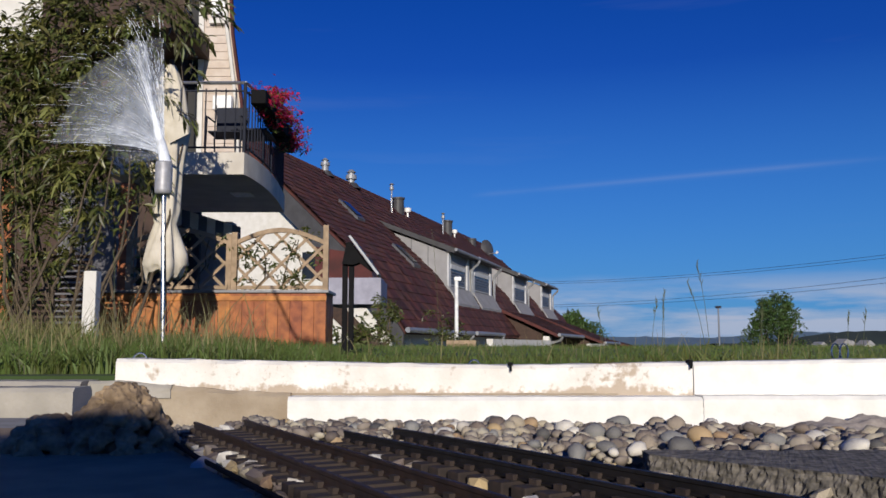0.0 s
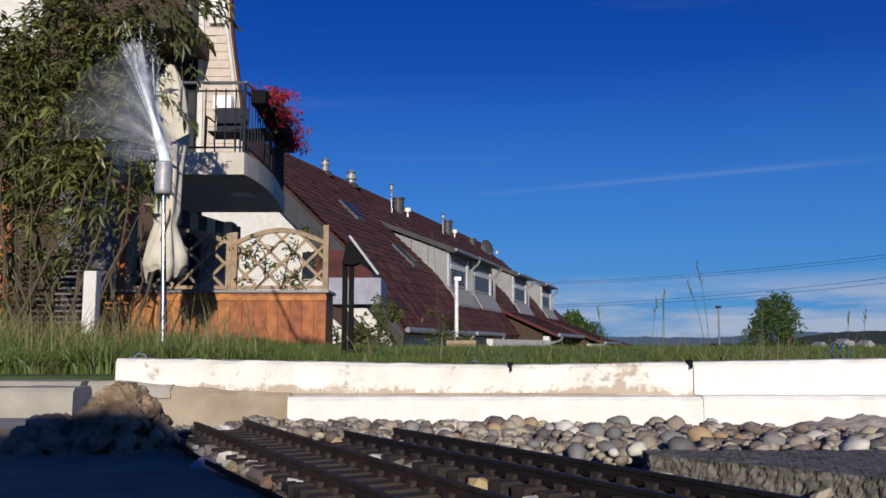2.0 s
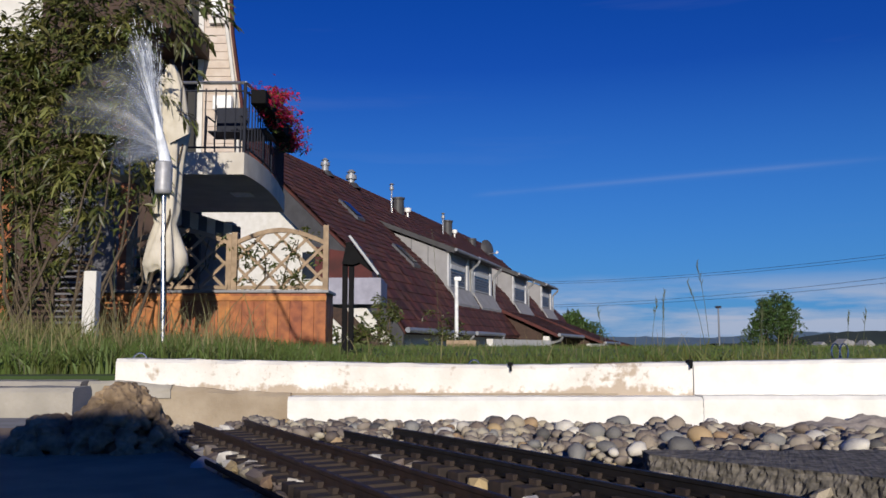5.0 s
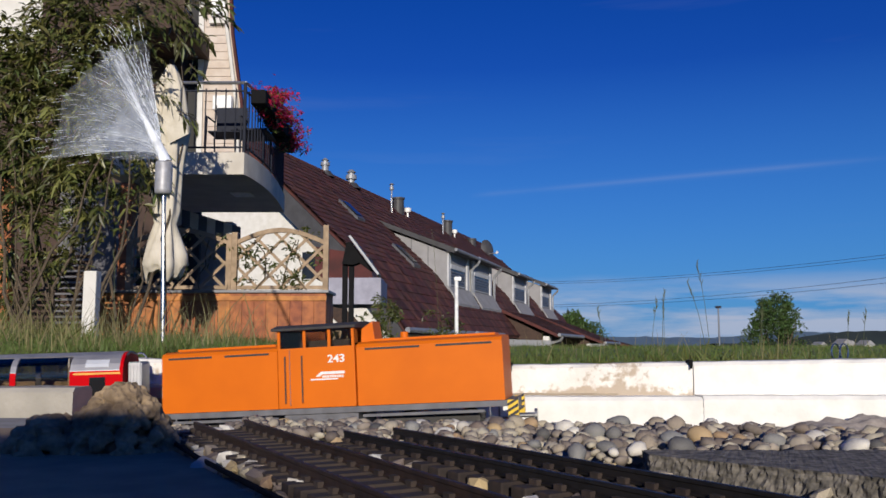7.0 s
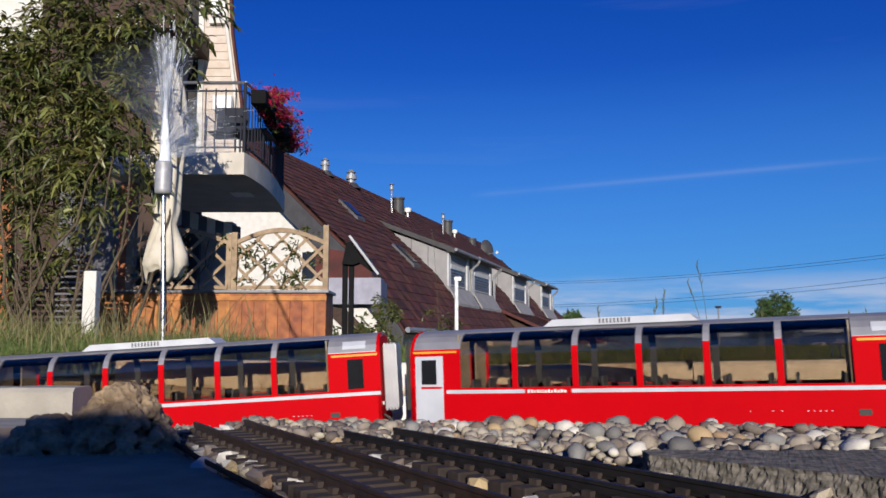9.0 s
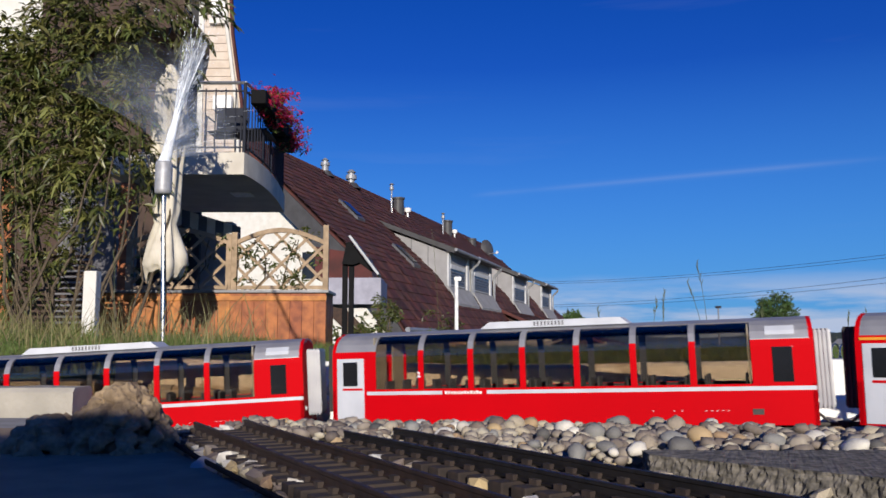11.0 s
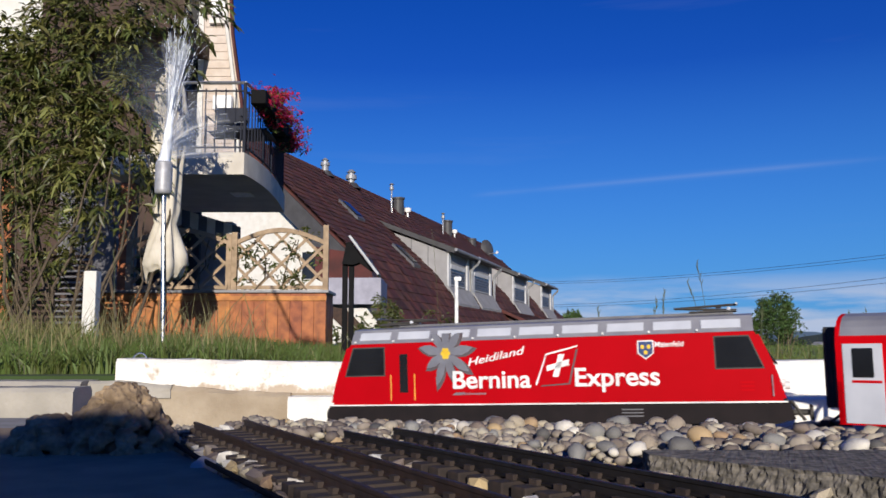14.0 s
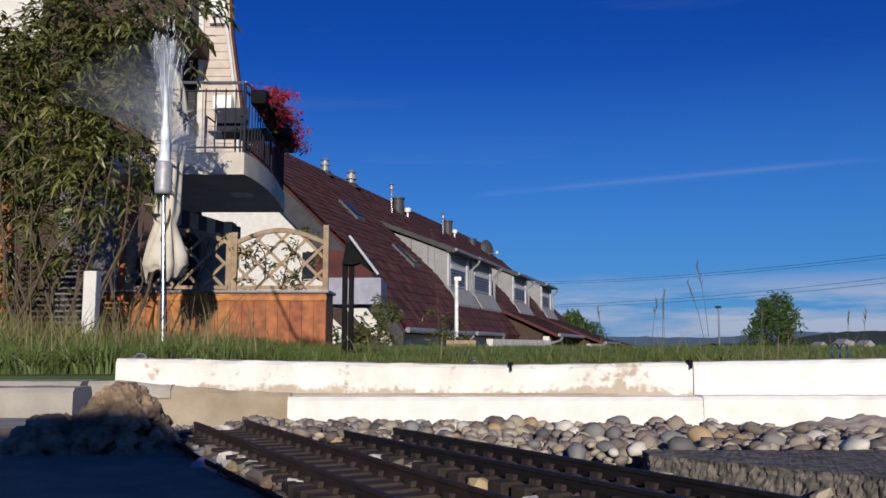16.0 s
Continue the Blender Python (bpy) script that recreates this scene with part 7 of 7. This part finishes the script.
        rod(bm, (x + s * .02, 0, .032), (x + s * .024, 0, .032), .010, seg=14)
        part("buffer", bm, M_DGREY, lo)
        part("coupler", box(B(), min(x, x + s * .034), max(x, x + s * .034), -.011, .011, .013, .018, .001), M_DGREY, lo)
        for y2 in (-.03, .03):
            part("brake_hose", rod(B(), (x, y2, .045), (x + s * .012, y2, .024), .002), M_DGREY, lo)
        part("wiper", rod(B(), (e0 + s * .003, -.02, .094), (e1 + s * .006, -.005, .12), .0008), M_DGREY, lo)
    body.matrix_basis = Matrix.Translation((0, 0, -.022)) @ Matrix.Diagonal((1, 1, 1.2138, 1))
    for top in [roof] + [c for c in lo.children if c.name.startswith("pantograph")]:
        top.matrix_basis = pose(0, 0, .006)
    for a in (.20, .80):
        part("bogie", box(B(), X(a) - .06, X(a) + .06, -.034, .034, .008, .024, .003), M_DGREY, lo)
        for q in (-.04, .04):
            axle(lo, X(a) + q, .0185)
    return lo


orange = build_orange_loco()
coach_1 = build_coach(True)
coach_2 = build_coach(False)
coaches = [coach_1, copy_thing(coach_1, pose(0, 0, 0)), coach_2] + [copy_thing(coach_2, pose(0, 0, 0)) for _ in range(2)]
red = build_red_loco()


# water of the sprinkler: rigid streaks that swing about the nozzle
def water_material(name, near, far, col):
    """Sunlit spray: dense by the nozzle, thinning out along its throw, in uneven strands."""
    m = bpy.data.materials.new(name)
    m.use_nodes = True
    n, l = m.node_tree.nodes, m.node_tree.links
    p = n["Principled BSDF"]
    p.inputs["Base Color"].default_value = (*col, 1)
    p.inputs["Roughness"].default_value = 0.35
    t = n.new("ShaderNodeBsdfTransparent")
    co = n.new("ShaderNodeTexCoord")
    ln = n.new("ShaderNodeVectorMath")
    ln.operation = "LENGTH"
    l.new(co.outputs["Object"], ln.inputs[0])
    reach = n.new("ShaderNodeMapRange")
    reach.interpolation_type = "SMOOTHSTEP"
    reach.inputs["From Min"].default_value, reach.inputs["From Max"].default_value = 0.03, 0.60
    reach.inputs["To Min"].default_value, reach.inputs["To Max"].default_value = near, far
    l.new(ln.outputs["Value"], reach.inputs["Value"])
    ns = n.new("ShaderNodeTexNoise")
    ns.inputs["Scale"].default_value, ns.inputs["Detail"].default_value = 16, 5
    l.new(co.outputs["Object"], ns.inputs["Vector"])
    mr = n.new("ShaderNodeMapRange")
    mr.inputs["From Min"].default_value, mr.inputs["From Max"].default_value = 0.3, 0.7
    mr.inputs["To Min"].default_value, mr.inputs["To Max"].default_value = 0.55, 1.35
    l.new(ns.outputs["Fac"], mr.inputs["Value"])
    mul = n.new("ShaderNodeMath")
    mul.operation, mul.use_clamp = "MULTIPLY", True
    l.new(reach.outputs[0], mul.inputs[0])
    l.new(mr.outputs[0], mul.inputs[1])
    ms = n.new("ShaderNodeMixShader")
    l.new(mul.outputs[0], ms.inputs[0])
    l.new(t.outputs[0], ms.inputs[1])
    l.new(p.outputs[0], ms.inputs[2])
    l.new(ms.outputs[0], n["Material Output"].inputs["Surface"])
    return m


M_JET = water_material("water_jet", 1.0, 0.75, (0.86, 0.90, 0.96))
M_PLUME = water_material("water_plume", 0.95, 0.30, (0.74, 0.79, 0.87))
M_FINE = water_material("water_streak", 0.75, 0.07, (0.60, 0.65, 0.74))
M_MIST = water_material("water_mist", 0.30, 0.03, (0.20, 0.23, 0.30))


def arc_pt(ang, reach, t, yy):
    """Water leaves as one column and bends over down-wind, the flat throws soonest."""
    flat = abs(math.sin(ang))
    return Vector((-math.sin(ang) * reach * t ** (1.35 + flat * .3), yy * t ** 1.5, math.cos(ang) * reach * 1.1 * (1 - max(0.0, 1 - t) ** (1.15 + .75 * flat))))


def streak(bm, ang, reach, r, yy, t0=0.0, t1=1.0):
    return tube(bm, [arc_pt(ang, reach, t0 + (t1 - t0) * i / 8, yy) for i in range(9)], r, 5, .5)


def veil(parent, yy, lo_a, hi_a, reach, seed, material):
    """A thin sheet of spray with a soft uneven rim."""
    verts, faces = [], []
    na, nr = 40, 14
    for i in range(na + 1):
        u = i / na
        rr = reach * (0.92 + .10 * noise.noise(Vector((u * 7, seed, 0))))
        for j in range(nr + 1):
            verts.append(arc_pt(radians(lo_a + (hi_a - lo_a) * u), rr, 0.02 + .98 * j / nr, yy + .03 * math.sin(u * 9)))
    for i in range(na):
        for j in range(nr):
            b = i * (nr + 1) + j
            faces.append((b, b + 1, b + nr + 2, b + nr + 1))
    raw("veil", verts, faces, material, parent, "thin grey water veil", True)


def spray(parent, lo_a, hi_a, reach, n, seed, r0, r1, fill=.55, first=.18):
    """Broken strings of water along many throws: short bright dashes with gaps."""
    rng = random.Random(seed)
    bm = B()
    for _ in range(n):
        a = radians(rng.uniform(lo_a, hi_a))
        far, yy = reach * rng.uniform(.75, 1.08), rng.uniform(-.09, .09)
        t = rng.uniform(first * .5, first * 1.5)
        while t < 1:
            d = rng.uniform(.02, .10)
            if rng.random() < fill:
                pts = [arc_pt(a, far, t + d * q / 3, yy) for q in range(4)]
                tube(bm, pts, rng.uniform(r0, r1), 4, .6)
            t += d * rng.uniform(1.05, 1.8)
    tagged(part("spray", bm, M_JET, parent, "broken bright strings of water"), kind="stuff")


def drops(parent, lo_a, hi_a, reach, n, seed):
    rng = random.Random(seed)
    bm = B()
    for _ in range(n):
        c = arc_pt(radians(rng.uniform(lo_a, hi_a)), reach, rng.uniform(.45, 1.08), rng.uniform(-.12, .12))
        bmesh.ops.create_icosphere(bm, subdivisions=1, radius=rng.uniform(.0012, .003), matrix=Matrix.Translation(c))
    tagged(part("droplets", bm, M_JET, parent, "scattered bright water drops"), kind="stuff")


def build_water():
    """Pieces of spray that swing about the nozzle: a bright jet, a sparkling fan, a fan of mist, a small side fan."""
    rng = random.Random(77)
    at = pose(-1.022, 3.0, 0.812) @ Matrix.Scale(0.75, 4)
    jet = thing("water_jet", "bright white jet of water rising from the sprinkler head", "water", m=at)
    bm = B()
    prof = [(0.030, -.012), (.026, .03), (.022, .08), (.018, .15), (.014, .24), (.009, .34), (.002, .46)]
    rings = [[bm.verts.new((r * (1 + .2 * math.sin(3 * q + z * 20)) * math.cos(q) - .06 * z * z, r * math.sin(q), z)) for q in [k * math.tau / 14 for k in range(14)]] for r, z in prof]
    for a, b in zip(rings, rings[1:]):
        for k in range(14):
            bm.faces.new((a[k], a[(k + 1) % 14], b[(k + 1) % 14], b[k]))
    part("core", bm, M_JET, jet, "dense white water column", True)
    for k in range(8):
        part("streak", streak(B(), radians(rng.uniform(-2, 8)), rng.uniform(.36, .58), rng.uniform(.001, .0026), rng.uniform(-.04, .04), 0, rng.uniform(.7, 1)), M_JET, jet)
    veil(jet, .01, -4, 9, .62, 9.0, M_PLUME)
    veil(jet, -.02, -2, 12, .60, 11.0, M_FINE)
    veil(jet, .03, -6, 20, .58, 13.0, M_MIST)
    spray(jet, -3, 10, .62, 16, 15, .0007, .0022, .45)
    drops(jet, -6, 26, .66, 40, 5)
    spark = thing("sparkling_fan", "wide fan of bright broken water strings", "water", m=at)
    spray(spark, 4, 80, .64, 70, 25, .0004, .0011, .40)
    spray(spark, 0, 24, .66, 34, 26, .0005, .0017, .5)
    spray(spark, 66, 82, .64, 24, 27, .0004, .0012, .5)
    veil(spark, .02, 2, 80, .62, 21.0, M_FINE)
    drops(spark, 5, 80, .68, 80, 6)
    fan = thing("mist_fan", "broad dim fan of fine spray above the sprinkler", "water", m=at)
    for k, (y, lo, hi, re) in enumerate(((.03, -2, 74, .60), (-.05, 4, 66, .56), (.0, 8, 50, .52))):
        veil(fan, y, lo, hi, re, 1.0 + 3 * k, M_MIST)
    side = thing("water_side_fan", "small side fan of fine spray from the sprinkler", "water", m=at)
    for k in range(9):
        part("streak", streak(B(), radians(-38 - 40 * k / 8), rng.uniform(.26, .38), rng.uniform(.0004, .0009), rng.uniform(-.05, .05), .1, 1), M_FINE, side)
    spray(side, -84, -20, .46, 26, 28, .0004, .0009, .35)
    veil(side, .02, -34, -84, .40, 7.0, M_MIST)
    veil(side, -.02, -50, -88, .36, 8.0, M_MIST)
    return jet, spark, fan, side


jet, spark, fan, side_fan = build_water()

# where the middle of the first coach stands along the line, by time
RUN = ((0.0, -3.99), (2.0, -2.93), (4.2, -1.766), (6.3, -0.657), (6.5, -0.552), (7.0, -0.285), (7.5, -0.03), (8.0, 0.241), (8.5, 0.52), (9.0, 0.8395), (9.2, 0.966), (11.3, 2.3465), (11.5, 2.492), (12.0, 2.845), (12.5, 3.205), (13.0, 3.562), (13.5, 3.929), (14.0, 4.271), (14.5, 4.628), (15.0, 4.9565), (15.5, 5.29), (16.0, 5.61))


def run_at(t):
    """Smooth cubic through the known positions."""
    for i in range(len(RUN) - 1):
        if t <= RUN[i + 1][0]:
            break
    (t0, p0), (t1, p1) = RUN[i], RUN[i + 1]

    def slope(j):
        a, b = max(j - 1, 0), min(j + 1, len(RUN) - 1)
        return (RUN[b][1] - RUN[a][1]) / (RUN[b][0] - RUN[a][0])
    d, u = t1 - t0, (t - t0) / (t1 - t0)
    return (2 * u ** 3 - 3 * u * u + 1) * p0 + (u ** 3 - 2 * u * u + u) * d * slope(i) + (3 * u * u - 2 * u ** 3) * p1 + (u ** 3 - u * u) * d * slope(i + 1)


def stand(s, wheelbase):
    """Pose of a vehicle whose middle is at s, resting on both bogies."""
    x0, y0, _ = line_at(s - wheelbase / 2)
    x1, y1, _ = line_at(s + wheelbase / 2)
    a, b = Vector((x0, y0, line_z(s - wheelbase / 2))), Vector((x1, y1, line_z(s + wheelbase / 2)))
    d = b - a
    return Matrix.Translation((a + b) / 2) @ Euler((0, -math.asin(d.z / d.length), math.atan2(d.y, d.x))).to_matrix().to_4x4()


PITCH = 0.715
# swing of the water: seconds, lean, turn about the upright
JET_SWAY = ((0.0, 14, 0), (0.5, 10, 20), (1.0, 6, 0), (1.5, 12, 0), (2.0, 16, 0), (2.5, 14, 0), (3.0, 8, 0), (3.5, 5, 0), (4.0, 10, 0), (5.2, 12, 0), (6.5, 20, 0), (7.0, 26, 0), (7.5, 14, 0), (8.0, 22, 0), (8.5, 10, 0), (9.0, 0, 0), (10.2, -6, 0), (11.3, -16, 0), (11.6, -12, 0), (12.0, -14, 20), (12.5, -16, 20), (13.0, -2, 30), (13.5, -8, 20), (14.0, -6, 20), (14.5, -10, 20), (15.0, -10, 20), (15.5, -12, 20), (16.0, 0, 20))
FAN_SWAY = ((0.0, 4, 0), (0.5, 0, 15), (1.0, -4, 20), (1.5, 8, 5), (2.0, 8, 5), (2.5, 6, 5), (3.0, 0, 15), (3.5, -2, 15), (4.0, 6, 10), (5.2, 5, 10), (6.5, 8, 5), (7.0, 12, 0), (7.5, 8, 5), (8.0, 10, 5), (8.5, 6, 5), (9.0, -16, 62), (10.2, -16, 45), (11.3, -14, 35), (11.6, -16, 40), (12.0, -20, 85), (12.5, -20, 90), (13.0, -10, 30), (13.5, -14, 86), (14.0, -14, 70), (14.5, -18, 88), (15.0, -20, 52), (15.5, -16, 88), (16.0, -8, 30))
SIDE_SWAY = ((0.0, 0, 150), (0.5, 0, 70), (1.0, 14, 5), (1.5, 0, 80), (2.0, 0, 155), (2.5, 0, 160), (3.0, 0, 120), (3.5, -22, 60), (4.0, -10, 110), (5.2, 0, 150), (6.5, 0, 165), (7.0, 0, 170), (7.5, 0, 165), (8.0, 0, 165), (8.5, -10, 100), (9.0, 4, 0), (10.2, 4, 0), (11.3, 4, 0), (11.6, 4, 0), (12.0, 0, 10), (12.5, 2, 0), (13.0, -28, 40), (13.5, 0, 30), (14.0, 2, 10), (14.5, 0, 10), (15.0, 0, 10), (15.5, 0, 20), (16.0, -6, 50))


SPARK_SWAY = ((0.0, 2, 0), (0.5, -2, 0), (1.0, -4, 0), (1.5, 0, -35), (2.0, 4, -82), (2.5, 4, -28), (3.0, -2, 0), (3.5, 0, -80), (4.0, 0, -78), (5.2, 2, -40), (6.5, 6, -8), (7.0, 10, 0), (7.5, 6, -55), (8.0, 6, -60), (8.5, 2, -82), (9.0, 0, -86), (10.2, -2, -86), (11.3, -6, -82), (12.0, -6, -86), (12.5, -6, -88), (13.0, -2, -84), (14.0, -4, -86), (15.0, -6, -84), (16.0, 0, -84))


def motions():
    times = [i * 0.2 for i in range(81)]
    for ob, back, base in [(orange, -0.6650, 0.34)] + [(c, k * PITCH, 0.43) for k, c in enumerate(coaches)] + [(red, 4 * PITCH + 0.7125, 0.38)]:
        walk(ob, [(t, stand(run_at(t) - back, base)) for t in times])
    lean_t, lean_v = [r[0] for r in JET_SWAY], [r[1] for r in JET_SWAY]
    walk(spark, [(t, Matrix.Translation((-1.022, 3.0, 0.812)) @ Euler((0, radians(-np.interp(t, lean_t, lean_v) * abs(turn) / 90), 0)).to_matrix().to_4x4() @ Euler((0, radians(-lean), radians(turn))).to_matrix().to_4x4()) for t, lean, turn in SPARK_SWAY])
    for ob, sway in ((jet, JET_SWAY), (fan, FAN_SWAY), (side_fan, SIDE_SWAY)):
        walk(ob, [(t, Matrix.Translation((-1.022, 3.0, 0.812)) @ Euler((0, radians(-lean), radians(turn))).to_matrix().to_4x4()) for t, lean, turn in sway])


motions()
